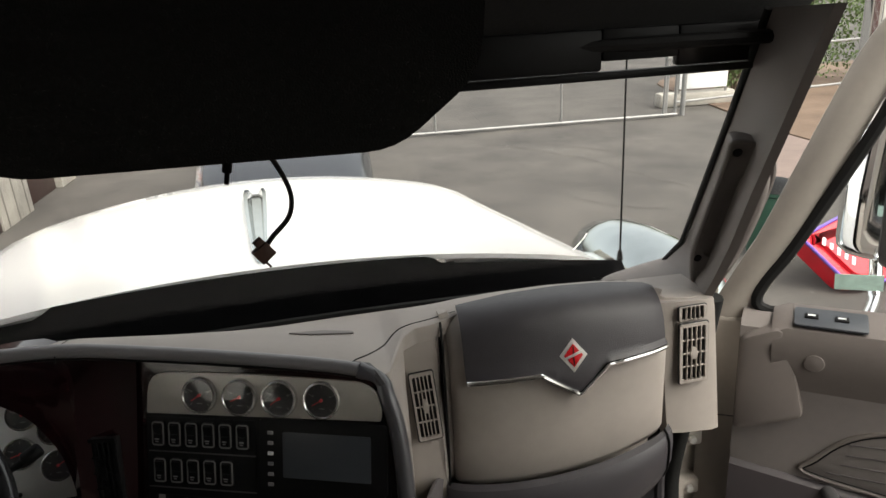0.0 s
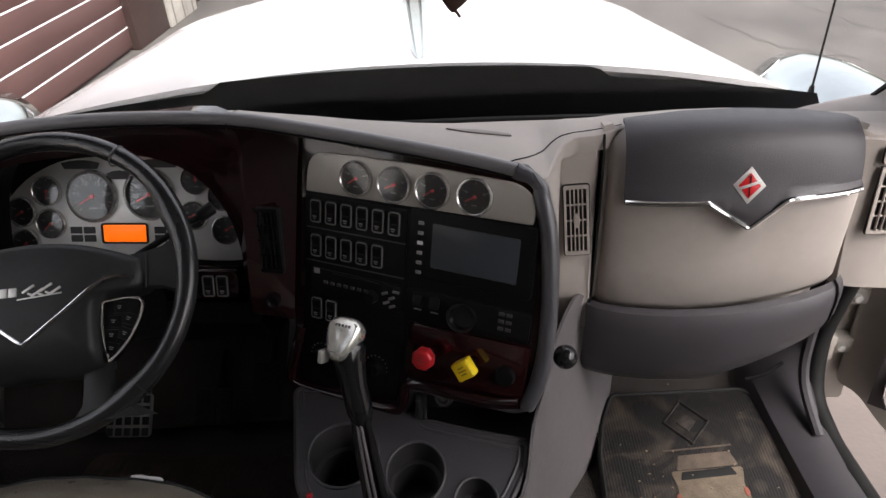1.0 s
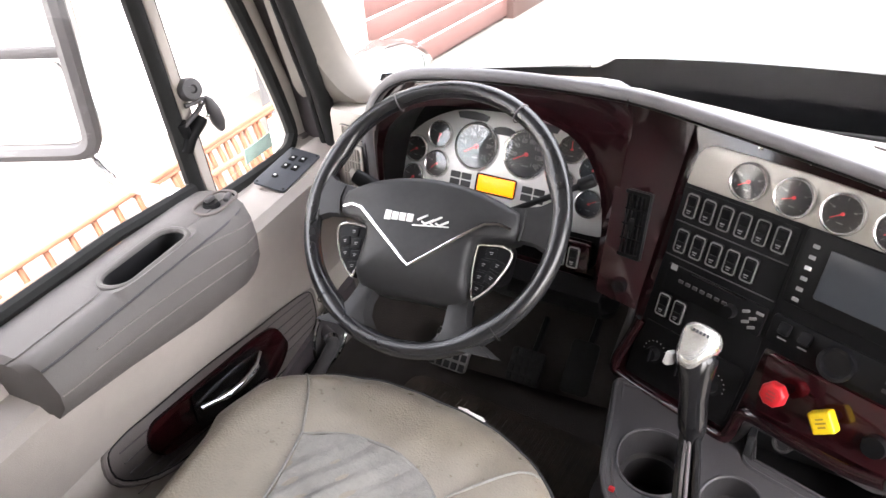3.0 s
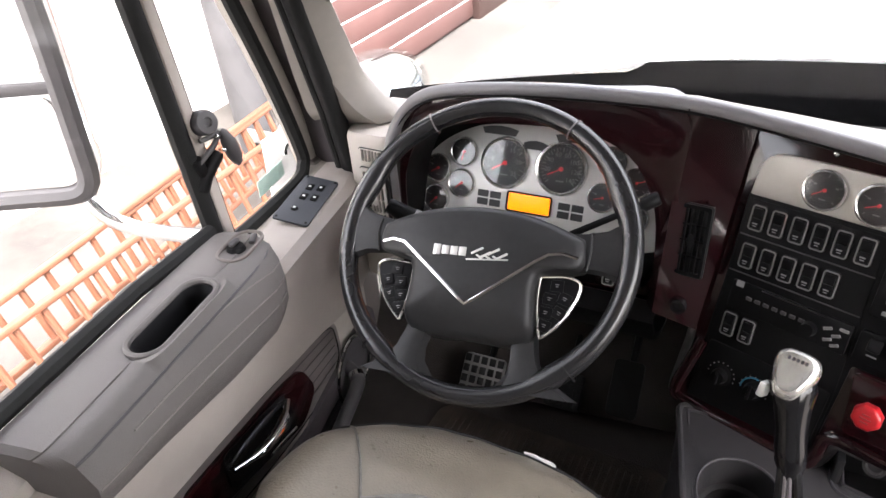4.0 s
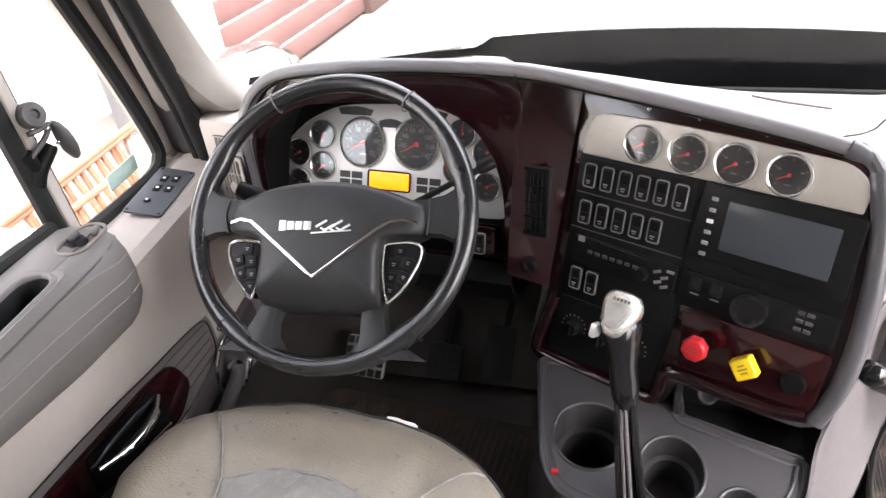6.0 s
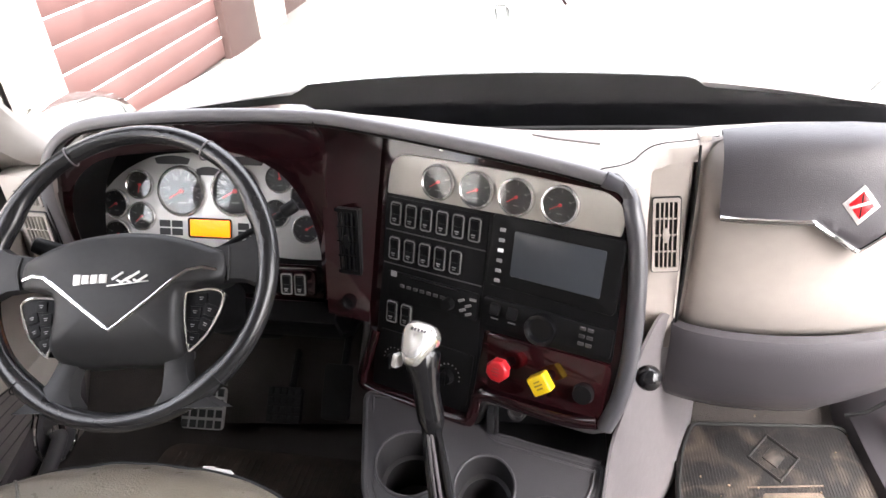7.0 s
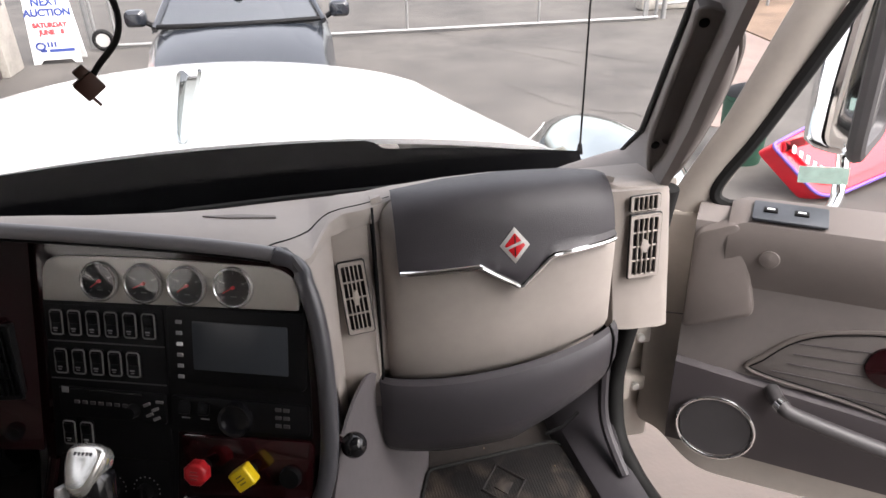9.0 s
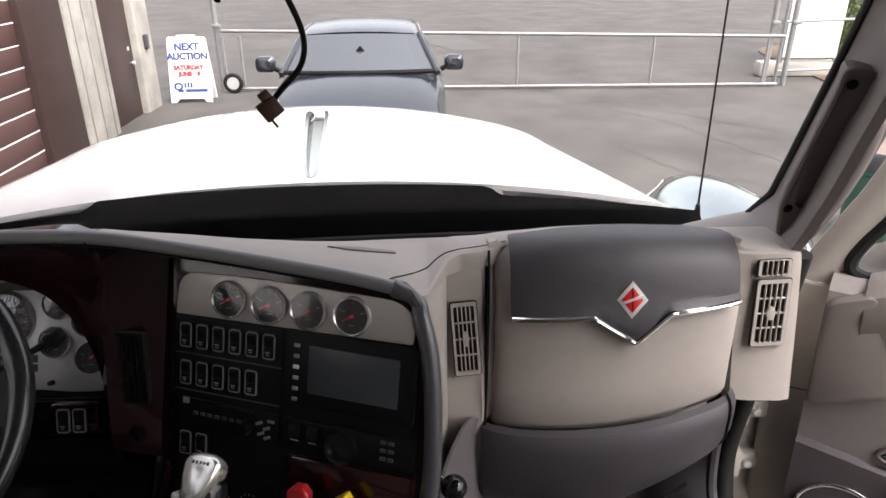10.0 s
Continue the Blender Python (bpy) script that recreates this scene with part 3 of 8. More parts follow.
# brow: where the top rolls over to the face (x: y, z)
LIP = [(-0.864, 1.128, 2.10), (-0.860, 1.128, 2.135), (-0.849, 1.13, 2.168), (-0.829, 1.13, 2.198), (-0.795, 1.13, 2.226), (-0.74, 1.13, 2.247), (-0.62, 1.13, 2.262), (-0.48, 1.132, 2.268), (-0.32, 1.138, 2.264),
       (-0.2, 1.130, 2.249), (-0.05, 1.114, 2.227), (0.08, 1.095, 2.207), (0.15, 1.080, 2.194), (0.185, 1.074, 2.179), (0.203, 1.10, 2.174), (0.218, 1.15, 2.178),
       (0.236, 1.205, 2.184), (0.26, 1.229, 2.188), (0.30, 1.235, 2.190), (0.335, 1.25, 2.193), (0.35, 1.262, 2.195), (0.45, 1.265, 2.206), (0.55, 1.265, 2.210), (0.66, 1.265, 2.206), (0.73, 1.262, 2.198), (0.77, 1.228, 2.188), (0.84, 1.23, 2.185), (0.885, 1.24, 2.165)]


def front(x):
    """Where the dash top meets the windscreen."""
    return 1.42 + 0.114 * (x + 0.07) - 0.10 * ((x + 0.07) / 0.97) ** 2


def top_z(x, y):
    """Height of the dash top."""
    y0, z0 = lerp_table(LIP, x)
    t = max(0.0, min(1.0, (y - y0 - 0.012) / (front(x) - y0)))
    return z0 + (2.135 - z0) * t ** 1.4 + 0.006 * math.sin(math.pi * t)


rows = []
xs = sorted([LIP[0][0] + (LIP[-1][0] - LIP[0][0]) * i / 74 for i in range(75)] + [0.19 + 0.006 * i for i in range(14)])
for x in xs:
    y, z = lerp_table(LIP, x)
    yf = front(x) + 0.012
    zf = 2.135
    rd = (1.0 if x > 0.19 else 0.3) + 0.5 * max(0.0, min(1.0, (x - 0.22) / 0.03)) * (x < 0.33)
    rows.append([(x, y - 0.003 * rd, z - 0.020 * rd), (x, y - 0.004, z - 0.010), (x, y, z - 0.002), (x, y + 0.012, z + 0.001)] +
                [(x, y + 0.012 + (yf - y - 0.012) * t, z + (zf - z) * (t ** 1.4) + 0.006 * math.sin(math.pi * t)) for t in (0.2, 0.4, 0.6, 0.8, 1.0)])
dpart("top", sheet(rows, -0.004), BEIGE, "beige grained dash top")
# black strip under the glass: the shade there put in as colour
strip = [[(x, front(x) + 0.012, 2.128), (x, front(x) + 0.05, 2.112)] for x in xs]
dpart("shade_strip", sheet(strip, -0.004), BLACK, "black strip standing in for the shade under the windscreen")
dpart("seam", tube([(p.x, p.y, top_z(p.x, p.y) + 0.0003) for p in curve([(0.128, 1.085, 0), (0.165, 1.14, 0), (0.20, 1.20, 0), (0.228, 1.240, 0), (0.28, 1.252, 0), (0.345, 1.268, 0)], 5)], 0.0014, 6), BLACK, "dark panel joint")
dpart("seam", tube([(-0.322, 1.128, 2.245), (-0.322, 1.134, 2.262)] + [(-0.322 - 0.06 * (y - 1.15), y, top_z(-0.322, y) + 0.0003) for y in (1.15, 1.2, 1.25, 1.3, 1.35)], 0.0012, 6), BLACK, "dark panel joint")

cover = slab(rounded([(0.028, 1.243), (0.072, 1.232), (0.150, 1.248), (0.146, 1.262), (0.092, 1.264)], 0.006), 0, 0.0025, 0.0008)
for q in cover.verts:
    q.co.z += top_z(q.co.x, q.co.y) + 0.0005
dpart("sensor_cover", cover, TAUPE, "low grey sensor cover on the dash top")

# wood face round the instruments
def wood_face():
    # left: arch over the cluster, drawn back to it as a deep surround
    outer = [(-0.885, 1.86), (-0.872, 2.04), (-0.864, 2.10), (-0.846, 2.155), (-0.815, 2.197), (-0.74, 2.235), (-0.62, 2.252), (-0.48, 2.258), (-0.33, 2.253), (-0.325, 2.10), (-0.325, 1.94), (-0.335, 1.86), (-0.42, 1.83), (-0.7, 1.83), (-0.9, 1.83)]
    inner = [(-0.866, 1.90), (-0.857, 2.02), (-0.845, 2.075), (-0.82, 2.12), (-0.775, 2.157), (-0.72, 2.178), (-0.62, 2.192), (-0.50, 2.195), (-0.41, 2.16), (-0.365, 2.08), (-0.355, 1.98), (-0.365, 1.90), (-0.44, 1.88), (-0.7, 1.88), (-0.88, 1.88)]
    oc = curve([(x, 0, z) for x, z in outer], 4, True)
    ic = curve([(x, 0, z) for x, z in inner], 4, True)
    mid = [((a + b) / 2) for a, b in zip(oc, ic)]
    def at(ps, f):
        return [(p.x, f(p), p.z) for p in ps]
    face = lambda p: 1.142 + 0.20 * max(0, 2.2 - p.z) * 0.4
    deep = lambda p: 1.285 - 0.30 * max(0, 2.12 - p.z)
    rings = [at(oc, lambda p: face(p) + 0.05), at(oc, face), at(mid, lambda p: face(p) - 0.004), at(ic, lambda p: face(p) + 0.003)]
    dpart("cluster_surround", loft(rings, caps=False), WOOD, "dark lacquered surround of the dials")
    dpart("binnacle", loft([at(ic, lambda p: face(p) + 0.004), at([p + (q - p) * 0.03 for p, q in zip(ic, mid)], lambda p: 1.2), at(ic, deep)], caps=False), BLACK, "black hood inside the surround")
    # centre: one panel turned towards the driver
    out = rounded([(-0.232, 0.240), (-0.20, 0.240), (0.05, 0.233), (0.195, 0.222), (0.240, 0.165), (0.253, 0.06), (0.262, -0.03), (0.259, -0.13), (0.242, -0.184), (0.032, -0.196), (0.012, -0.258), (-0.230, -0.262), (-0.222, -0.14), (-0.230, -0.06), (-0.232, 0.05)],
                  [0.004, 0.02, 0.05, 0.05, 0.05, 0.05, 0.05, 0.05, 0.03, 0.02, 0.025, 0.02, 0.02, 0.02, 0.02])
    dpart("centre_fascia", slab(out, -0.05, 0.0, 0.007, 3), WOOD, "lacquered dark red wood panel", m=FC)
    rim = [(p[0], min(p[1], 0.222), -0.006 - 0.6 * max(0.0, p[1] - 0.205)) for p in inset(out, -0.008)]
    dpart("fascia_edge", ring(rim, 0.0085, 8), DARK_GREY, "dark moulded edge", m=FC)
    dpart("lower_rail", tube(curve([(p[0], p[1], 0.006) for p in ((-0.203, -0.135), (-0.215, -0.19), (-0.226, -0.245), (-0.205, -0.262), (-0.10, -0.262), (0.0, -0.256), (0.017, -0.232), (0.027, -0.194), (0.10, -0.190), (0.186, -0.185), (0.236, -0.172))], 4), 0.011, 10, flat=0.7), WOOD, "rounded wood rail", m=FC)
    # strip with the driver's vent, between the cluster and the centre panel
    rows = []
    for z, xl, yl, v in ((2.243, -0.327, 1.160, 0.262), (2.20, -0.330, 1.165, 0.22), (2.10, -0.332, 1.158, 0.12), (2.02, -0.333, 1.146, 0.03), (1.95, -0.335, 1.135, -0.045), (1.88, -0.337, 1.128, -0.125)):
        a, b = Vector((xl, yl, z)), FC @ Vector((-0.224, v, 0.0))
        rows.append([a + Vector((-0.012, 0.02, 0)), a, a.lerp(b, 0.35), a.lerp(b, 0.7), b])
    dpart("vent_strip", sheet(rows, 0.008), WOOD, "lacquered wood strip with a black vent")
    dpart("wood_joint", tube([(r[1][0], r[1][1] - 0.001, r[1][2]) for r in rows], 0.002, 6), BLACK, "joint in the wood")


wood_face()
# brow strip: grey lip along the wood's edge, painted lit on top, shaded beside
lip_line = [(-0.878, 1.145, 1.94), (-0.871, 1.135, 2.03)] + [(x, y - 0.004, z - 0.012) for x, y, z in LIP if x < 0.19] + [tuple(FC @ Vector((u, v, -0.004))) for u, v in ((0.231, 0.180), (0.245, 0.142), (0.256, 0.087), (0.264, 0.013), (0.267, -0.064), (0.261, -0.131), (0.247, -0.180))]
whole = curve(lip_line, 3)
k = min(i for i, p in enumerate(whole) if p.x > 0.14)
along = [p + Vector((0, 0.008, 0.008)) * max(0.0, min(1.0, (p.z - 2.15) / 0.06 if p.x < -0.5 else 1.0)) for p in whole[:k + 1]]
dpart("brow", tube(along, 0.0118, 12), LIT_BROW, "rounded moulding along the dash edge, in its sky-lit colour")
dpart("brow_joint", tube([p + Vector((0, -0.009, -0.010)) for p in along], 0.0022, 6), BLACK, "dark joint under the moulding")
dpart("brow", tube([p + Vector((0, 0.008, 0.008)) * max(0.0, 1 - 0.25 * i) for i, p in enumerate(whole[k:])], 0.0145, 12), SHADED_BROW, "rounded edge of the centre panel, same moulding in its shaded colour")


# instrument cluster
def gauge(r, parent, m, marks=8, needle=215, bezel=BEZEL, name="gauge", sweep=270, numbers=(), lean=0.0):
    """A round dial: bezel, face with graduation, needle, lens."""
    g = part(name, put(lathe([(0, 0.0005), (r * 0.96, 0.0005), (r * 0.96, -0.004), (0, -0.004)], 32), m), DIAL, parent)
    part("bezel", put(lathe([(r * 0.95, 0.0), (r * 0.95, 0.006), (r * 1.0, 0.0075), (r * 1.08, 0.0065), (r * 1.12, 0.003), (r * 1.13, -0.001)], 32, False), m), bezel, g, "thin bright ring")
    ticks = []
    for i in range(marks * 2 + 1):
        a = radians(225 - sweep * i / (marks * 2))
        ln = r * (0.16 if i % 2 == 0 else 0.08)
        ticks.append(put(box(ln, r * (0.035 if i % 2 == 0 else 0.022), 0.0006, 0), pose(math.cos(a) * (r * 0.86 - ln / 2), math.sin(a) * (r * 0.86 - ln / 2), 0.0012, 0, 0, math.degrees(a))))
    for i in (range(1, marks, 2) if not numbers else ()):
        a = radians(225 - sweep * i / marks)
        ticks.append(put(box(r * 0.15, r * 0.09, 0.0006), pose(math.cos(a) * r * 0.58, math.sin(a) * r * 0.58, 0.0012)))
    ticks.append(put(box(r * 0.34, r * 0.06, 0.0006), pose(0, -r * 0.5, 0.0012)))
    for k, word in enumerate(numbers):
        a = radians(225 - sweep * k / (len(numbers) - 1))
        if word:
            ticks.append(text(word, r * 0.27, pose(math.cos(a) * r * 0.60, math.sin(a) * r * 0.60, 0.0012)))
    part("graduation", put(join(*ticks), m), PALE_RIM, g, "pale marks and bars on the dial")
    a = radians(needle)
    nd = join(put(box(r * 0.66, r * 0.05, 0.0012, 0), pose(math.cos(a) * r * 0.30, math.sin(a) * r * 0.30, 0.0035, 0, 0, needle)), put(lathe([(0, 0.005), (r * 0.09, 0.005), (r * 0.1, 0.001), (0, 0.001)], 14), Matrix()))
    part("needle", put(nd, m), ORANGE_MARK, g, "red needle")
    ln = part("lens", put(lathe([(0, 0.0065), (r * 0.95, 0.0055), (r * 0.95, 0.005), (0, 0.006)], 24), m @ pose(0, 0, 0, 0, lean, 0)), LENS, g, "clear lens")
    ln.visible_shadow = False
    return g


def cluster():
    c = thing("instrument_cluster", FI, "silver instrument cluster with black dials and an amber display", "instrument cluster")
    pts = [(-0.262, -0.135), (-0.266, -0.05), (-0.24, 0.0), (-0.195, 0.045), (-0.14, 0.075), (-0.09, 0.088), (0.0, 0.094), (0.10, 0.096), (0.165, 0.08), (0.225, 0.045), (0.262, 0.0), (0.268, -0.06), (0.266, -0.11), (0.19, -0.118), (0.10, -0.112), (-0.05, -0.118), (-0.16, -0.128)]
    part("panel", slab([tuple(p)[:2] for p in curve([(x, y, 0) for x, y in pts], 3, True)], -0.012, 0, 0.002), SATIN, c, "satin silver panel")
    part("backing", slab([(-0.30, -0.2), (0.32, -0.2), (0.32, 0.05), (0.24, 0.14), (-0.05, 0.15), (-0.18, 0.12), (-0.27, 0.06), (-0.30, -0.02)], -0.025, -0.015), BLACK, c)
    n = 0
    for x, y, r, mk, nd in ((-0.056, 0.013, 0.048, 10, 210), (0.063, 0.017, 0.048, 14, 208), (-0.207, -0.018, 0.0280, 4, 212), (-0.150, 0.024, 0.0280, 4, 260), (-0.148, -0.042, 0.0280, 4, 222),
                            (-0.205, -0.083, 0.0280, 4, 226), (0.160, 0.045, 0.0265, 4, 95), (0.212, 0.012, 0.0265, 4, 20), (0.152, -0.026, 0.0265, 4, 195), (0.216, -0.055, 0.0265, 4, 30)):
        gauge(r, c, Matrix.Translation((x, y, 0.001)), mk, nd, numbers=("", "5", "10", "15", "20", "25") if mk == 10 else ("", "20", "40", "60", "80", "100", "120", "140") if mk == 14 else (), lean=3.6)
    part("display", slab(rrect(0.088, 0.034, 0.003, 3, (0.005, -0.062)), 0, 0.0025, 0.0008), AMBER, c, "lit amber display")
    part("display_frame", ring([(p[0], p[1], 0.002) for p in rrect(0.094, 0.039, 0.004, 3, (0.005, -0.062))], 0.002, 6), BLACK, c)
    for sx in (-0.083, 0.093):
        for i in range(2):
            for j in range(2):
                part("telltale", slab(rrect(0.024, 0.014, 0.001, 2, (sx + (i - 0.5) * 0.028, -0.064 + (j - 0.5) * 0.017)), 0, 0.0015), DIAL, c)
    for x, y, w in ((-0.075, 0.076, 0.080), (0.004, 0.055, 0.052), (0.085, 0.078, 0.085)):
        arc = [(x + w * (t - 0.5), y + 0.010 - 0.02 * (t - 0.5) ** 2 * 4 * 0.3) for t in (0, 0.25, 0.5, 0.75, 1)] + [(x + w * (t - 0.5) * 0.85, y - 0.008) for t in (1, 0.5, 0)]
        part("telltale_bar", slab(arc, 0, 0.0015), DIAL, c, "dark strip of warning lamps")
    part("trip_knob", put(lathe([(0, 0.012), (0.004, 0.012), (0.005, 0), (0, 0)], 12), Matrix.Translation((0.145, -0.10, 0))), BLACK, c)
    part("lower_shelf", put(box(0.50, 0.05, 0.012, 0.003), Matrix.Translation((0, -0.135, 0.015)) @ pose(0, 0, 0, 70)), WOOD, c, "thin wood shelf below the dials")
    return c


cluster()


STRIP_N = (-0.17, -0.972, 0.16)


# rocker switches
def rocker(m, parent, lit=False):
    s = part("rocker_switch", put(slab(rrect(0.0235, 0.043, 0.004, 4), 0, 0.004, 0.001), m), BLACK, parent)
    part("switch_rim", put(ring([(p[0], p[1], 0.0042) for p in rrect(0.0205, 0.0395, 0.004, 4)], 0.0014, 6), m), PALE_RIM, s, "pale outline of the switch")
    part("paddle", put(join(put(box(0.0155, 0.016, 0.005, 0.0015), pose(0, 0.0085, 0.0055, 10)), put(box(0.0155, 0.016, 0.005, 0.0015), pose(0, -0.0085, 0.0050, -6))), m), BLACK, s)
    part("switch_mark", put(join(box(0.008, 0.0022, 0.0008, 0, (0, -0.0085, 0.0082)), box(0.006, 0.0016, 0.0008, 0, (0, -0.0125, 0.0080))), m), GREY_MARK, s)
    return s


def centre_stack():
    c = thing("centre_stack", FC, "switches, radio and screen set into the wood dash panel", "control panel")
    part("stack_frame", slab(rounded([(-0.203, 0.134), (0.228, 0.146), (0.240, 0.02), (0.242, -0.066), (0.018, -0.072), (0.008, -0.240), (-0.205, -0.248), (-0.200, 0.0)], 0.006), 0, 0.003, 0.001), BLACK, c, "black frame behind the switches")
    out = rounded([(-0.200, 0.131), (0.224, 0.139), (0.227, 0.178), (0.196, 0.202), (0.02, 0.208), (-0.10, 0.207), (-0.196, 0.203)], [0.004, 0.004, 0.02, 0.02, 0.05, 0.05, 0.055])
    part("gauge_panel", slab(out, 0, 0.006, 0.002), CHAMPAGNE, c, "champagne silver panel")
    for x, y, nd in ((-0.0965, 0.168, 215), (-0.0225, 0.168, 205), (0.049, 0.169, 215), (0.1235, 0.170, 210)):
        gauge(0.0285, c, Matrix.Translation((x, y, 0.007)), 4, nd)
    part("switch_panel", slab(rounded([(-0.200, 0.125), (0.004, 0.128), (0.010, -0.135), (0.006, -0.236), (-0.200, -0.245), (-0.196, -0.13)], 0.004), 0, 0.004, 0.001), BLACK, c, "black switch panel")
    tilt = 1.0
    for i in range(6):
        rocker(pose(-0.177 + 0.0317 * i, 0.097 + 0.0006 * i, 0.004, 0, 0, tilt), c)
    for i in range(5):
        rocker(pose(-0.1745 + 0.0315 * i, 0.033 + 0.0006 * i, 0.004, 0, 0, tilt), c)
    for i in range(2):
        rocker(pose(-0.170 + 0.031 * i, -0.089, 0.004, 0, 0, tilt), c)
    for y in (0.065, 0.002):
        part("panel_groove", tube([(-0.197, y, 0.0045), (0.004, y + 0.002, 0.0045)], 0.0012, 6), DARK_GREY, c)
    part("radio", slab(rrect(0.186, 0.050, 0.004, 3, (-0.090, -0.035)), 0.003, 0.010, 0.002), BLACK, c, "black radio")
    part("radio_slot", box(0.10, 0.004, 0.002, 0.0005, (-0.085, -0.012, 0.0105)), GLOSS_BLACK, c)
    for i in range(7):
        part("radio_button", box(0.009, 0.006, 0.003, 0.001, (-0.150 + 0.014 * i, -0.033, 0.011)), DARK_GREY, c)
    part("radio_knob", put(lathe([(0, 0.014), (0.010, 0.014), (0.012, 0.0), (0, 0)], 20), Matrix.Translation((-0.052, -0.040, 0.010))), BLACK, c)
    for dx, dy, a in ((-0.028, -0.028, 25), (-0.014, -0.035, 25), (-0.024, -0.045, 25), (-0.012, -0.050, 25), (-0.006, -0.022, 0)):
        part("radio_key", put(box(0.013, 0.005, 0.003, 0.0012), pose(dx, dy, 0.011, 0, 0, a)), PALE_RIM, c, "pale radio key")
    part("radio_mark", box(0.012, 0.010, 0.001, 0, (-0.170, -0.014, 0.0105)), GREY_MARK, c)
    # heater
    part("heater_panel", slab(rounded([(-0.192, -0.128), (0.006, -0.125), (0.002, -0.226), (-0.192, -0.236)], 0.006), 0.002, 0.007, 0.002), BLACK, c, "heater control panel")
    for x, y in ((-0.156, -0.182), (-0.100, -0.180), (-0.040, -0.178)):
        k = part("heater_knob", put(lathe([(0, 0.016), (0.011, 0.016), (0.014, 0.003), (0.019, 0.0), (0, 0)], 24), Matrix.Translation((x, y, 0.007))), BLACK, c)
        part("knob_grip", box(0.005, 0.026, 0.008, 0.002, (x, y, 0.024)), BLACK, k)
        marks = [put(box(0.0022, 0.0022, 0.0006), pose(x + 0.023 * math.cos(radians(a)), y + 0.023 * math.sin(radians(a)), 0.0075)) for a in range(-10, 200, 21)]
        part("knob_scale", join(*marks), GREY_MARK, k)
    part("cool_arc", tube([(-0.100 + 0.021 * math.cos(radians(a)), -0.180 + 0.021 * math.sin(radians(a)), 0.0075) for a in range(80, 190, 12)], 0.0014, 6), mat("blue_print", (0.04, 0.25, 0.4), 0.5), c, "blue arc")
    # screen
    part("screen_bezel", slab(rrect(0.222, 0.122, 0.008, 4, (0.124, 0.075)), 0.001, 0.011, 0.003), BLACK, c, "black screen surround")
    part("screen", slab(rrect(0.153, 0.077, 0.003, 3, (0.132, 0.076)), 0.010, 0.0125, 0.001), SCREEN, c, "dark grey screen")
    for i in range(6):
        part("screen_key", box(0.010, 0.006, 0.0025, 0.0008, (0.034, 0.112 - 0.0175 * i, 0.0115)), GREY_MARK if i != 2 else WHITE_MARK, c)
    part("lower_unit", slab(rrect(0.226, 0.050, 0.006, 3, (0.126, -0.034)), 0.001, 0.009, 0.002), BLACK, c, "black lower control unit")
    for x in (0.037, 0.069):
        part("toggle", put(box(0.018, 0.020, 0.010, 0.003), pose(x, -0.026, 0.012, -18)), BLACK, c)
        part("toggle_mark", box(0.014, 0.002, 0.001, 0, (x, -0.044, 0.0095)), GREY_MARK, c)
    part("round_socket", put(lathe([(0, 0.004), (0.019, 0.004), (0.021, 0.012), (0.026, 0.013), (0.027, 0), (0, 0)], 28), Matrix.Translation((0.122, -0.038, 0.009))), GLOSS_BLACK, c)
    for i in range(2):
        for j in range(3):
            part("small_key", box(0.010, 0.006, 0.003, 0.001, (0.190 + 0.013 * i, -0.018 - 0.013 * j, 0.010)), DARK_GREY, c)
    part("valve_plate", slab(rounded([(0.024, -0.074), (0.245, -0.068), (0.240, -0.165), (0.036, -0.178)], 0.012), 0.001, 0.006, 0.002), RED_WOOD, c, "wood plate behind the valves")
    part("plate_plug", put(lathe([(0, 0.010), (0.016, 0.010), (0.018, 0), (0, 0)], 20), Matrix.Translation((0.207, -0.128, 0.006))), BLACK, c)
    for x, y in ((0.028, -0.186), (0.228, -0.168)):
        part("plate_screw", put(lathe([(0, 0.003), (0.004, 0.002), (0.005, 0), (0, 0)], 10), Matrix.Translation((x, y, 0.006))), CHROME, c)
    # brow lamps
    for x, y in ((-0.10, 0.222), (-0.02, 0.222), (0.08, 0.217)):
        part("pin_lamp", put(lathe([(0, 0.003), (0.003, 0.002), (0.004, 0), (0, 0)], 10), Matrix.Translation((x, y, 0.001))), CHROME, c)
    # driver's vent in the wood, and the key lock
    VENT0 = FC.inverted() @ facing((-0.294, 1.149, 2.025), STRIP_N)
    vent(c, VENT0 @ pose(0, 0, 0.004, 0, 0, 1), 0.046, 0.118, BLACK, 5, 4)
    part("key_lock", put(lathe([(0, 0.004), (0.008, 0.004), (0.009, 0.008), (0.013, 0.008), (0.014, 0), (0, 0)], 20), FC.inverted() @ facing((-0.297, 1.124, 1.905), STRIP_N)), GLOSS_BLACK, c)
    return c


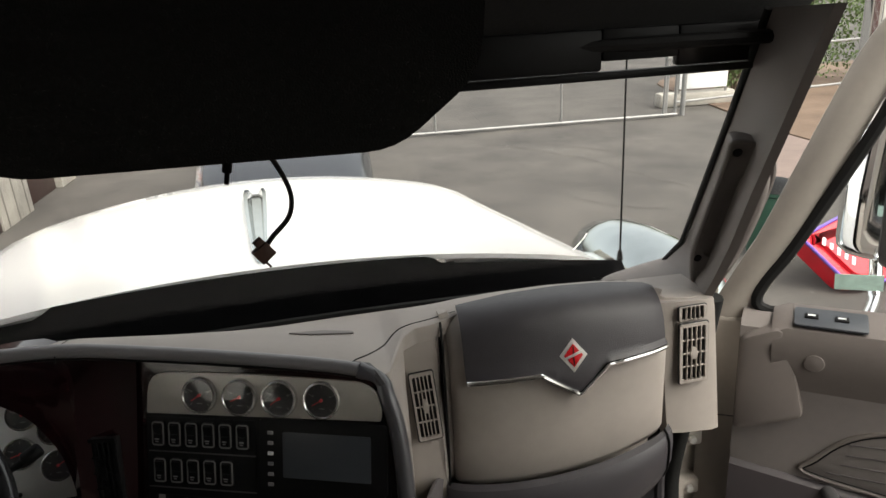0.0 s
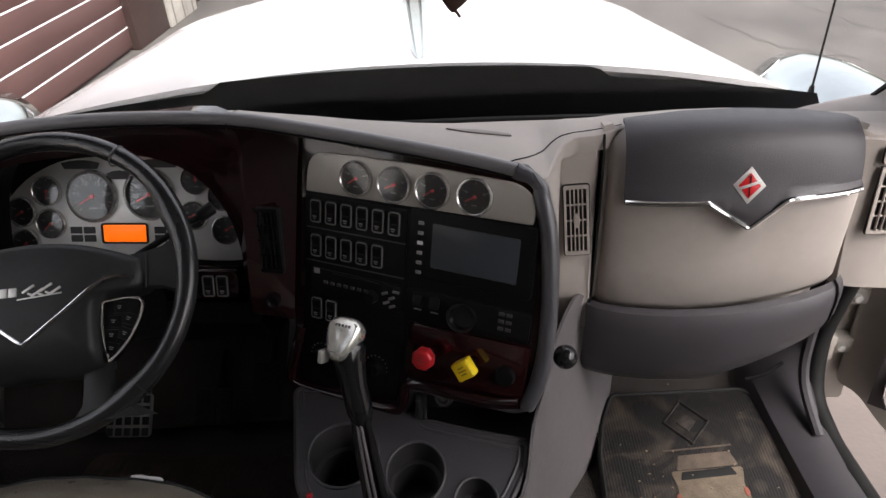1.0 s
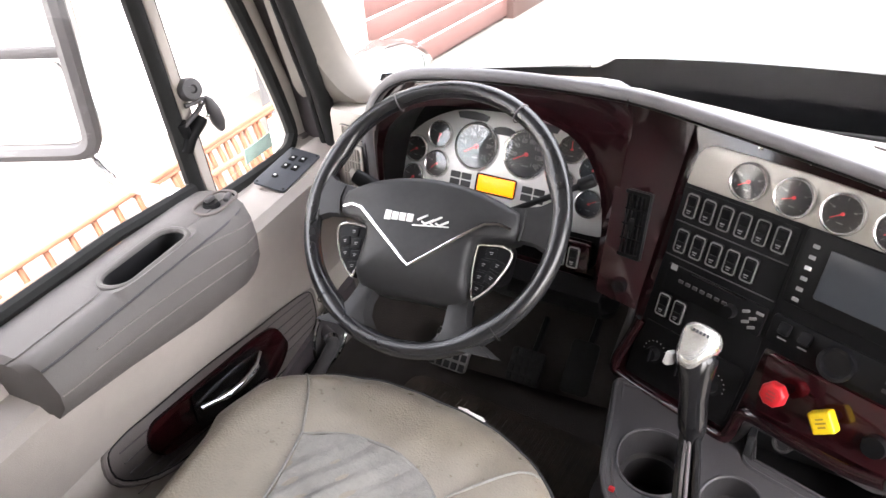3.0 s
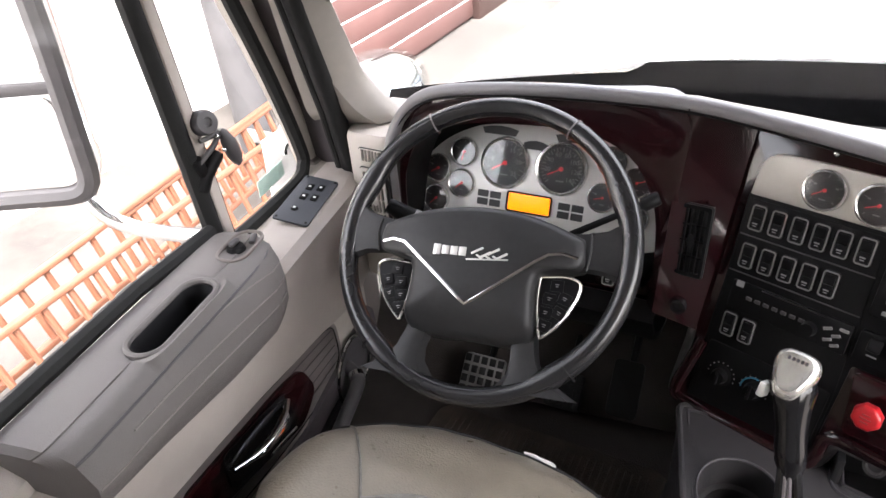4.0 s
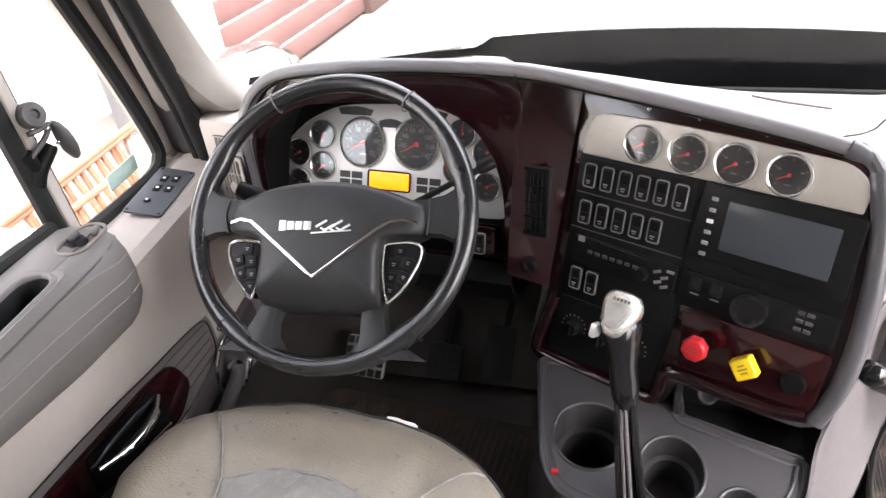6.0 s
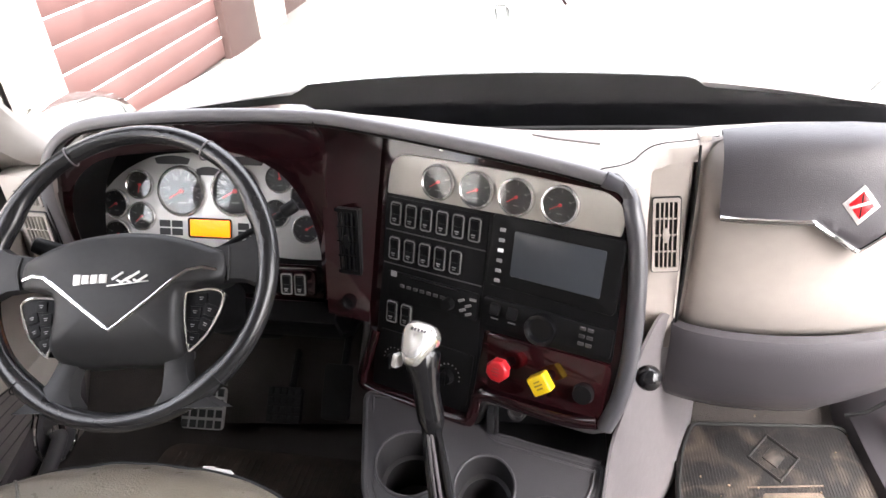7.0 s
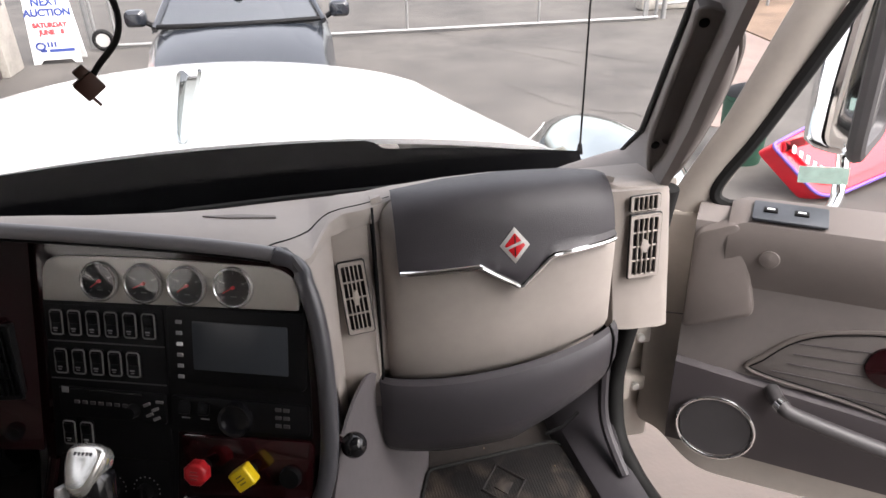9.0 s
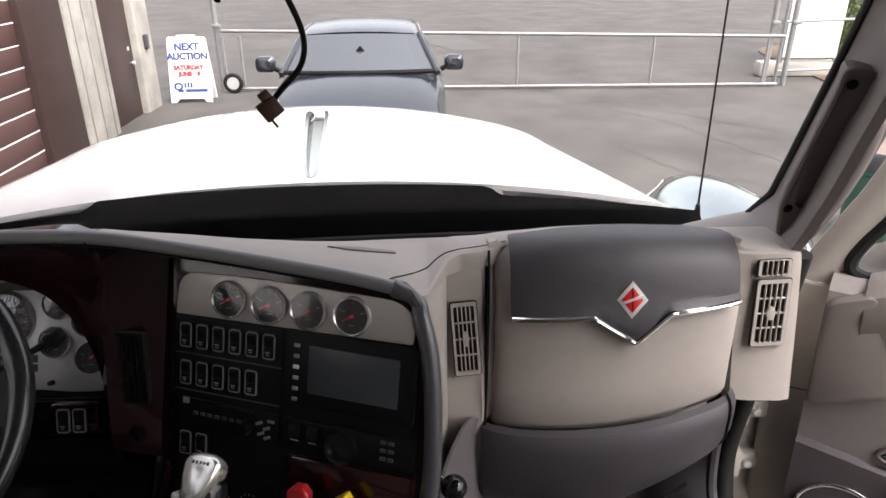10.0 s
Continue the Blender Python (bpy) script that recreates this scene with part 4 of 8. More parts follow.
def vent(parent, m, w, h, material, nx=4, ny=7, name="air_vent"):
    """An upright air vent: frame, dark throat, slats both ways."""
    v = part(name, put(box(w, h, 0.02, 0, (0, 0, -0.012)), m), DIAL, parent)
    part("vent_frame", put(holed(rrect(w * 1.14, h * 1.06, 0.004, 4), [rrect(w * 0.92, h * 0.95, 0.003, 4)[::-1]], -0.002, 0.004), m), material, v)
    for i in range(1, nx):
        part("slat", put(box(0.0022, h * 0.95, 0.006, 0.0008, (-w * 0.46 + w * 0.92 * i / nx, 0, 0.002)), m), material, v)
    for j in range(1, ny):
        part("slat", put(box(w * 0.94, 0.003, 0.005, 0.001, (0, -h * 0.475 + h * 0.95 * j / ny, 0.001)), m), material, v)
    if ny > 2:
        part("vent_thumb", put(slab(ellipse(w * 0.15, h * 0.11), -0.002, 0.005, 0.001), m), material, v)
    part("vent_gap", put(ring([(p[0], p[1], 0.0) for p in rrect(w * 1.17, h * 1.075, 0.004, 4)], 0.0018, 6), m), DIAL, v, "dark gap round the vent")
    return v


centre_stack()


# air brake valves
def valve(name, m, material, label, pts):
    v = thing(name, m, label, "valve knob")
    part("stem", lathe([(0, 0.02), (0.008, 0.02), (0.010, 0), (0, 0)], 14), BLACK, v)
    part("knob", slab(pts, 0.016, 0.038, 0.006, 3, True), material, v)
    part("knob_print", join(*(box(0.015 - 0.004 * abs(i), 0.0022, 0.001, 0, (0, 0.006 * i, 0.0382)) for i in (-1, 0, 1))), mat(name + "_print", tuple(c * 0.45 for c in ((0.7, 0.1, 0.1) if "red" in name else (0.6, 0.4, 0.05))), 0.5), v)


octo = [(0.0205 * math.cos(radians(22.5 + 45 * i)), 0.0205 * math.sin(radians(22.5 + 45 * i))) for i in range(8)]
valve("red_valve_knob", FC @ pose(0.065, -0.122, 0.006), RED, "red octagonal air valve knob on the wood plate", octo)
dia = rounded([(0.0165, 0.0165), (-0.0165, 0.0165), (-0.0165, -0.0165), (0.0165, -0.0165)], 0.004)
valve("yellow_valve_knob", FC @ pose(0.142, -0.121, 0.006, 0, 0, 38), YELLOW, "yellow square air valve knob on the wood plate", dia)

# ---- passenger's half ----
col = []
for z, y in ((2.176, 1.236), (2.160, 1.2285), (2.12, 1.2225), (2.05, 1.218), (1.95, 1.205), (1.935, 1.203), (1.86, 1.19), (1.80, 1.19)):
    v = (z - 1.981) / 0.9643
    e = FC @ Vector((lerp_table([(-0.2, 0.246), (-0.142, 0.258), (-0.087, 0.266), (-0.031, 0.269), (0.029, 0.268), (0.087, 0.262), (0.138, 0.252), (0.184, 0.234), (0.2, 0.222)], v)[0], v, -0.014)) if z > 1.94 else Vector((0.222, 1.13, z))
    k = Vector((0.237, y + 0.002, z))
    col.append([e, e.lerp(k, 0.4) + Vector((0.003, -0.002, 0)), e.lerp(k, 0.85) + Vector((0.001, -0.002, 0)), k, (0.27, y, z), (0.300, y + 0.002, z), (0.307, y + 0.02, z)])
dpart("vent_column", sheet(col, -0.004), BEIGE, "beige column with an air vent")
VENT1 = facing((0.270, 1.212, 2.032), (0.02, -0.985, 0.16))
vent(DASH, TO_DASH @ VENT1 @ pose(0, 0, 0.004, 0, 0, 4), 0.040, 0.128, BEIGE, 5, 4)
VENTBOX = [(0.757, 1.235), (0.765, 1.222), (0.80, 1.216), (0.86, 1.213), (0.878, 1.218), (0.884, 1.245), (0.884, 1.36), (0.757, 1.36)]
dpart("vent_box", loft([[(x + sx, y, z) for x, y in VENTBOX] for z, sx in ((1.882, 0.012), (1.90, 0.010), (2.05, -0.004), (2.165, -0.016), (2.182, -0.020))]), BEIGE, "beige end box with air vents")
VENT2 = facing((0.815, 1.213, 2.065), (0.0, -1, 0.02))
vent(DASH, TO_DASH @ VENT2 @ pose(0.002, 0.006, 0.004, 0, 0, 2), 0.053, 0.122, BEIGE, 5, 4)
vent(DASH, TO_DASH @ VENT2 @ pose(-0.005, 0.094, 0.005, 0, 0, 2), 0.050, 0.028, BEIGE, 5, 1)
dpart("column_joint", tube(curve([(0.312, 1.240, 2.188), (0.311, 1.222, 2.15), (0.310, 1.208, 2.05), (0.308, 1.195, 1.93), (0.305, 1.19, 1.85)], 4), 0.0025, 6), BLACK, "dark joint beside the glovebox")


def bulge(x, a=0.322, b=0.759, d=0.052):
    """How far the glovebox swells towards the seat."""
    t = (x - a) / (b - a)
    t = max(0.0, min(1.0, t))
    return d * (0.86 * math.sin(math.pi * t) ** 0.36 + 0.14 * math.sin(math.pi * t))


def glovebox():
    g = part("glovebox", put(box(0.44, 0.07, 0.40, 0.01, (0.54, 1.30, 1.95)), TO_DASH), BEIGE, DASH)
    n = 36
    lid, pad, low = [], [], []
    def base(x):
        return 1.216 - bulge(x)
    def slope(z):
        """How far the front leans back towards the top."""
        return lerp_table([(1.80, 0.004), (2.00, 0.001), (2.085, 0.0), (2.108, 0.010), (2.155, 0.024), (2.174, 0.034), (2.187, 0.048), (2.195, 0.064)], z)[0]
    # curved beige door
    zs = [2.195, 2.187, 2.174, 2.155, 2.13, 2.108, 2.085, 2.06, 2.0, 1.94, 1.865, 1.845, 1.838]
    n2 = 50
    def pad_x(i):
        return 0.348 + 0.397 * i / n2
    for x in [0.312, 0.317, 0.322, 0.326, 0.332, 0.340] + [pad_x(i) for i in range(n2 + 1)] + [0.750, 0.755, 0.759]:
        t = (x - 0.312) / 0.447
        drop = 0.012 * (1 - (2 * t - 1) ** 2) - 0.055 * t
        last = len(zs) - 1
        lip_y, lip_z = lerp_table(LIP, x)
        def lift(z):
            return z if z < 2.085 else 2.085 + (z - 2.085) * (lip_z - 0.004 - 2.085) / 0.110
        lid.append([(x, lip_y + 0.006, lip_z)] + [(x, base(x) + slope(z) + (0.012 if j >= last - 1 else 0) + (0.02 if j == last else 0), lift(z) - (drop if z < 1.95 else drop * max(0, (2.06 - z) / 0.11) if z < 2.06 else 0)) for j, z in enumerate(zs)])
    dpart("glovebox_door", sheet(lid, 0.01), BEIGE, "beige curved glovebox door", parent=g)
    # charcoal pad over its top, cut to a point
    def chrome_z(t):
        if t < 0.34:
            return 2.088 + 0.010 * t / 0.34
        if t < 0.53:
            return 2.098 - (t - 0.34) / 0.19 * 0.048
        if t < 0.67:
            return 2.050 + (t - 0.53) / 0.14 * 0.054
        return 2.104 + (t - 0.67) / 0.33 * 0.007
    for i in range(n2 + 1):
        x = pad_x(i)
        t = i / n2
        zc = chrome_z(t)
        yb = base(x) - 0.007
        lip_y, lip_z = lerp_table(LIP, x)
        zl = [zc + (2.195 - zc) * q for q in (0.04, 0.15, 0.30, 0.5, 0.65, 0.78, 0.87, 0.94, 1.0)]
        pad.append([(x, yb + 0.010, zc - 0.002), (x, yb + 0.002, zc)] + [(x, yb + slope(z), z if z < 2.085 else 2.085 + (z - 2.085) * (lip_z - 2.085) / 0.110) for z in zl] + [(x, (yb + 0.064 + lip_y) / 2, lip_z + 0.004), (x, lip_y + 0.008, lip_z + 0.0045)])
    dpart("glovebox_pad", sheet(pad, 0.008), CHARCOAL, "charcoal padded upper half", parent=g)
    strip = [(pad_x(i), base(pad_x(i)) - 0.014, chrome_z(i / n2) - 0.003) for i in range(n2 + 1)]
    dpart("chrome_strip", tube(strip, 0.0040, 8, flat=1.2), CHROME, "chrome strip with a point in its middle", parent=g)
    # diamond emblem
    bx = 0.548
    fr = facing((bx, base(bx) + 0.001, 2.124), (-0.08, -1, 0.27))
    s = 0.029
    rim = [(s * 0.92, 0), (0, s * 1.12), (-s * 0.92, 0), (0, -s * 1.12)]
    dpart("emblem", slab(rim, 0, 0.006, 0.001), SATIN, "bright diamond emblem", parent=g, m=fr)
    dpart("emblem_field", slab([(p[0] * 0.68, p[1] * 0.68) for p in rim], 0.006, 0.0075, 0.0005), mat("emblem_red", (0.55, 0.015, 0.02), 0.25, coat=0.5), "red field", parent=g, m=fr)
    dpart("emblem_bar", put(box(0.036, 0.005, 0.002, 0.001), pose(0, 0.001, 0.0080, 0, 0, 22)), SATIN, "slanted silver bar", parent=g, m=fr)
    dpart("emblem_bar", box(0.0022, 0.036, 0.0015, 0.0005, (0, 0, 0.0077)), BLACK, "thin dark bar", parent=g, m=fr)
    # lower bin
    zs = [(0.0, 0.004), (-0.006, -0.010), (-0.022, -0.018), (-0.05, -0.020), (-0.115, -0.016), (-0.163, 0.0), (-0.192, 0.025), (-0.205, 0.065)]
    for i in range(n + 1):
        x = 0.298 + 0.470 * i / n
        t = i / n
        zt = 1.864 + 0.055 * t - 0.012 * (1 - (2 * t - 1) ** 2)
        yb = 1.21 - bulge(x, 0.294, 0.772, 0.072)
        k = 1.0 - 0.35 * max(0, t - 0.55) / 0.45
        low.append([(x, yb + dy + 0.006, zt + dz * k) for dz, dy in zs])
    dpart("lower_bin", sheet(low, 0.008), CHARCOAL, "charcoal lower bin under the glovebox", parent=g)
    xj = 0.752
    yj = 1.21 - bulge(xj, 0.294, 0.772, 0.072)
    dpart("bin_joint", tube([(xj, yj + dy + 0.004, 1.917 + dz * 0.66) for dz, dy in zs], 0.0022, 6), BLACK, "dark upright joint in the bin", parent=g)
    dpart("bin_catch", tube([(0.62, 1.155, 1.70), (0.655, 1.155, 1.712), (0.69, 1.165, 1.735)], 0.004, 6), BLACK, parent=g)


glovebox()

# left end box with its vents
LBOX = [(-0.985, 1.235), (-0.975, 1.15), (-0.968, 1.133), (-0.955, 1.127), (-0.882, 1.123), (-0.874, 1.128), (-0.871, 1.2), (-0.871, 1.33), (-0.985, 1.33)]
dpart("end_box", loft([[(x, y + 0.10 * (2.14 - z) * 0.3, z) for x, y in LBOX] for z in (1.80, 1.9, 2.05, 2.128)] + [[(x * 0.99 - 0.009, y + 0.006, 2.139) for x, y in LBOX]]), PALE_BEIGE, "beige end box with air vents")
VENT3 = facing((-0.905, 1.1255, 2.098), (-0.055, -1, 0.03))
vent(DASH, TO_DASH @ VENT3 @ pose(0, 0, 0.003), 0.052, 0.026, PALE_BEIGE, 6, 1)
vent(DASH, TO_DASH @ VENT3 @ pose(0, -0.093, 0.005), 0.052, 0.125, PALE_BEIGE, 6, 4)

# knee panel below the wheel
dpart("knee_panel", sheet([[(x, 1.16, 1.875), (x, 1.14, 1.84), (x, 1.17, 1.78), (x, 1.24, 1.74), (x, 1.30, 1.73)] for x in (-0.95, -0.7, -0.5, -0.34)], 0.01), BLACK, "black knee panel")
dpart("switch_pod", slab(rrect(0.085, 0.055, 0.012, 4), 0, 0.012, 0.004), WOOD, "wood pod with two switches", m=facing((-0.415, 1.165, 1.918), (0, -0.95, 0.3)))
for i in range(2):
    rocker(TO_DASH @ facing((-0.428 + 0.027 * i, 1.150, 1.922), (0, -0.95, 0.3)), DASH)

# ---- steering wheel ----
FW = facing((-0.564, 0.90, 2.092), (0.055, -0.73, 0.68)) @ pose(0, 0, 0, 0, 0, 4)


def steering_wheel():
    w = thing("steering_wheel", FW, "black leather steering wheel with silver trim and thumb pads", "steering wheel")
    R = 0.2245
    n = 96
    rings = []
    for i in range(n):
        a = 2 * math.pi * i / n
        d = Vector((math.cos(a), math.sin(a), 0))
        # the grip swells inwards beside the spokes
        deg = math.degrees(a) % 360
        swell = sum(k * math.exp(-(((deg - c + 180) % 360 - 180) / s) ** 2) for c, s, k in ((24, 9, 0.0055), (156, 9, 0.0055), (2, 12, 0.003), (178, 12, 0.003), (308, 12, 0.0035), (232, 12, 0.0035)))
        r = 0.0158
        ring_pts = []
        for j in range(16):
            q = 2 * math.pi * j / 16
            u = r * 0.94 * math.cos(q)
            if u < 0:
                u *= 1 + swell / r * 1.6
            ring_pts.append(d * (R + u) + Vector((0, 0.002, (r + swell * 0.35) * math.sin(q))))
        rings.append(ring_pts)
    bm = loft(rings + [rings[0]], caps=False)
    bmesh.ops.remove_doubles(bm, verts=bm.verts, dist=1e-6)
    part("rim", bm, RIM_LEATHER, w, "black leather rim")
    for a, m in ((119, GREY_PLASTIC), (58, GREY_PLASTIC), (-47, BLACK), (-133, BLACK)):
        d = Vector((math.cos(radians(a)), math.sin(radians(a)), 0))
        pts = [d * (R + 0.0168 * math.cos(2 * math.pi * j / 16)) + Vector((0, 0, 0.0172 * math.sin(2 * math.pi * j / 16))) for j in range(16)]
        part("rim_band", tube(pts, 0.0012, 6, True), m, w, "seam band on the rim")
    # airbag pad: a winged shield
    half = [(0, 0.058), (0.035, 0.056), (0.075, 0.050), (0.118, 0.038), (0.150, 0.026), (0.160, 0.020), (0.164, 0.0), (0.158, -0.020), (0.126, -0.026), (0.104, -0.034), (0.096, -0.052), (0.097, -0.085), (0.100, -0.118), (0.092, -0.136), (0.060, -0.144), (0.025, -0.143)]
    outline = half + [(0, -0.142)] + [(-x, y) for x, y in half[:0:-1]]
    def shield(k):
        return [tuple(p)[:2] for p in curve([(x * k, (y + 0.03) * k - 0.03, 0) for x, y in outline], 3, True)]
    def fall(x, y):
        return -0.05 * max(0.0, y - 0.01) - 0.35 * max(0.0, abs(x) - 0.09) ** 1.25 - (2.2 * (-0.108 - y) ** 1.25 if y < -0.108 else 0.0)
    rings = []
    for k, z in ((0.90, -0.045), (0.975, -0.03), (1.0, -0.008), (1.0, 0.014), (0.988, 0.023), (0.955, 0.029), (0.88, 0.0325), (0.6, 0.0345), (0.3, 0.0352)):
        rings.append([(x, y, z + fall(x, y)) for x, y in shield(k)])
    part("airbag_pad", loft(rings), LEATHER_BLACK, w, "smooth black hub cover")
    for s in (-1, 1):
        part("pad_joint", tube(curve([(s * 0.166, 0.030, 0.010), (s * 0.168, 0.006, 0.013), (s * 0.164, -0.022, 0.008)], 4), 0.0016, 6), DIAL, w, "dark joint beside the hub cover")
    def z_at(x, y):
        return 0.0352 + fall(x, y)
    vee = [(-0.152, -0.008), (-0.132, -0.004), (-0.112, -0.008), (-0.094, -0.021), (-0.012, -0.084), (0, -0.092), (0.012, -0.084), (0.094, -0.021), (0.112, -0.008), (0.132, -0.004), (0.152, -0.008)]
    part("vee_trim", tube([(x, y, z_at(x, y) - 0.0005 - (0.003 if abs(x) > 0.14 else 0)) for x, y in vee], 0.0030, 8, flat=0.8), CHROME, w, "thin silver V-shaped trim")
    # plain shapes where the maker's word stands
    bars = [box(0.0115, 0.013 if i else 0.016, 0.002, 0.0006, (-0.055 + 0.0135 * i, -0.0155, 0.036)) for i in range(4)]
    bars += [put(box(0.020, 0.0036, 0.002, 0.0008), pose(0.008 + 0.0125 * i, -0.0125 - 0.006 * (i % 2), 0.0362, 0, 0, 30)) for i in range(4)]
    bars += [put(box(0.011, 0.0030, 0.002, 0.0008), pose(0.012 + 0.0125 * i, -0.021, 0.0362, 0, 0, -25)) for i in range(3)]
    bars.append(put(box(0.064, 0.0022, 0.002, 0.0006), pose(0.024, -0.0245, 0.0361, 0, 0, 4)))
    for b in bars:
        part("hub_emblem", b, SATIN, w, "silver raised mark")
    for s in (-1, 1):
        spoke = [[(s * x, y + dy, z + dz) for dy, dz in ((0.030 * k, -0.006), (0.027 * k, 0.008), (0.0, 0.012), (-0.026 * k, 0.006), (-0.030 * k, -0.008), (0, -0.016))] for x, y, z, k in ((0.11, 0.004, -0.004, 0.9), (0.16, 0.006, 0.0, 0.95), (0.188, 0.008, 0.001, 1.1), (0.206, 0.010, 0.0, 1.45), (0.219, 0.011, 0.0, 2.1))]
        part("side_spoke", loft(spoke), LEATHER_BLACK, w, "black side spoke flaring into the rim")
        low = [[(s * (x + dx), y, z + dz) for dx, dz in ((-0.020 * k, -0.010), (-0.015 * k, 0.007), (0.0, 0.013), (0.018 * k, 0.007), (0.022 * k, -0.010), (0, -0.016))] for x, y, z, k in ((0.080, -0.110, -0.016, 0.9), (0.083, -0.138, -0.010, 1.0), (0.088, -0.162, -0.002, 1.1), (0.094, -0.182, 0.0, 1.5), (0.102, -0.198, 0.0, 2.5), (0.106, -0.206, 0.0, 3.0))]
        part("lower_spoke", loft(low), LEATHER_BLACK, w, "moulded black lower spoke")
        out = rounded([(s * 0.100, -0.037), (s * 0.140, -0.033), (s * 0.161, -0.040), (s * 0.156, -0.064), (s * 0.137, -0.101), (s * 0.110, -0.126), (s * 0.099, -0.08)], [0.006, 0.02, 0.010, 0.02, 0.03, 0.004, 0.03])
        pad = part("thumb_pad", slab(out if s < 0 else out[::-1], -0.010, 0.008, 0.002), BLACK, w)
        part("pad_rim", ring([(p[0], p[1], 0.0082) for p in out], 0.0022, 6), CHROME_CAP, pad, "thin silver outline")
        for x, y, a in ((0.126, -0.048, 0), (0.117, -0.068, -6), (0.139, -0.066, -18), (0.114, -0.088, -6), (0.133, -0.087, -24), (0.114, -0.107, -12)):
            part("pad_key", put(box(0.019, 0.017, 0.003, 0.0015), pose(s * x, y, 0.0085, 0, 0, s * a)), BLACK, pad)
            part("key_mark", put(join(box(0.0060, 0.0009, 0.0006, 0, (0, 0.0018, 0)), box(0.004, 0.0009, 0.0006, 0, (0, -0.0012, 0))), pose(s * x, y, 0.0103, 0, 0, s * a)), GREY_MARK, pad)
    part("hub_back", lathe([(0, -0.03), (0.06, -0.035), (0.07, -0.08), (0.05, -0.11), (0, -0.11)], 24), BLACK, w)


steering_wheel()


def column():
    c = thing("steering_column", FW, "dark steering column shroud with turn signal and wiper stalks", "steering column")
    part("shroud", loft([[(x, y, z) for x, y in rrect(0.11 * k, 0.10 * k, 0.03 * k, 4, (0, -0.005))] for z, k in ((-0.06, 0.9), (-0.10, 1.1), (-0.24, 1.15), (-0.34, 1.0))]), BLACK, c)
    part("boot", put(lathe([(0, 0.0), (0.055, 0.0), (0.05, -0.16), (0.035, -0.34), (0, -0.34)], 20), Matrix.Translation((0, 0, -0.34))), RUBBER, c)
    st = part("turn_stalk", tube([(-0.06, 0.03, -0.085), (-0.10, 0.042, -0.075), (-0.125, 0.046, -0.068), (-0.168, 0.058, -0.052), (-0.188, 0.066, -0.045)], [0.008, 0.009, 0.013, 0.015, 0.013], 12), BLACK, c)
    part("stalk_ring", put(lathe([(0, 0.006), (0.0152, 0.006), (0.0152, -0.006), (0, -0.006)], 16), facing((-0.140, 0.050, -0.063), (-0.9, 0.22, 0.35))), GREY_MARK, st)
    part("brake_stalk", put(tube([(-0.52, 0.955, 2.058), (-0.45, 0.99, 2.09), (-0.372, 1.029, 2.128), (-0.360, 1.035, 2.133), (-0.357, 1.037, 2.135), (-0.338, 1.046, 2.145), (-0.336, 1.047, 2.146)], [0.006, 0.0055, 0.005, 0.006, 0.011, 0.011, 0.009], 12), FW.inverted()), BLACK, c)


column()


# ---- pedals ----
def pedals():
    for name, x, y, z, w, h, lab in (("clutch_pedal", -0.735, 1.215, 1.507, 0.105, 0.100, "clutch pedal with a silver gridded pad"), ("brake_pedal", -0.535, 1.235, 1.520, 0.085, 0.085, "brake pedal with a gridded rubber pad"), ("accelerator_pedal", -0.395, 1.225, 1.585, 0.065, 0.125, "flat black accelerator pedal")):
        m = facing((x, y, z), (0.03, -0.75, 0.66))
        p = thing(name, m, lab, "pedal")
        part("pad", slab(rrect(w, h, 0.010, 4), -0.012, 0, 0.003), PEDAL_STEEL if "clutch" in name else RUBBER, p)
        if "acc" not in name:
            for i in range(5):
                for j in range(4):
                    part("tread", box(w / 5 * 0.72, h / 4 * 0.72, 0.004, 0.001, (-w / 2 + w / 5 * (i + 0.5), -h / 2 + h / 4 * (j + 0.5), 0.001)), RUBBER, p)
        part("arm", tube([(0, 0, -0.01), (0, 0.05, -0.05), (0, 0.20, -0.09), (0, 0.30, -0.10)], 0.009, 8), BLACK, p)


pedals()


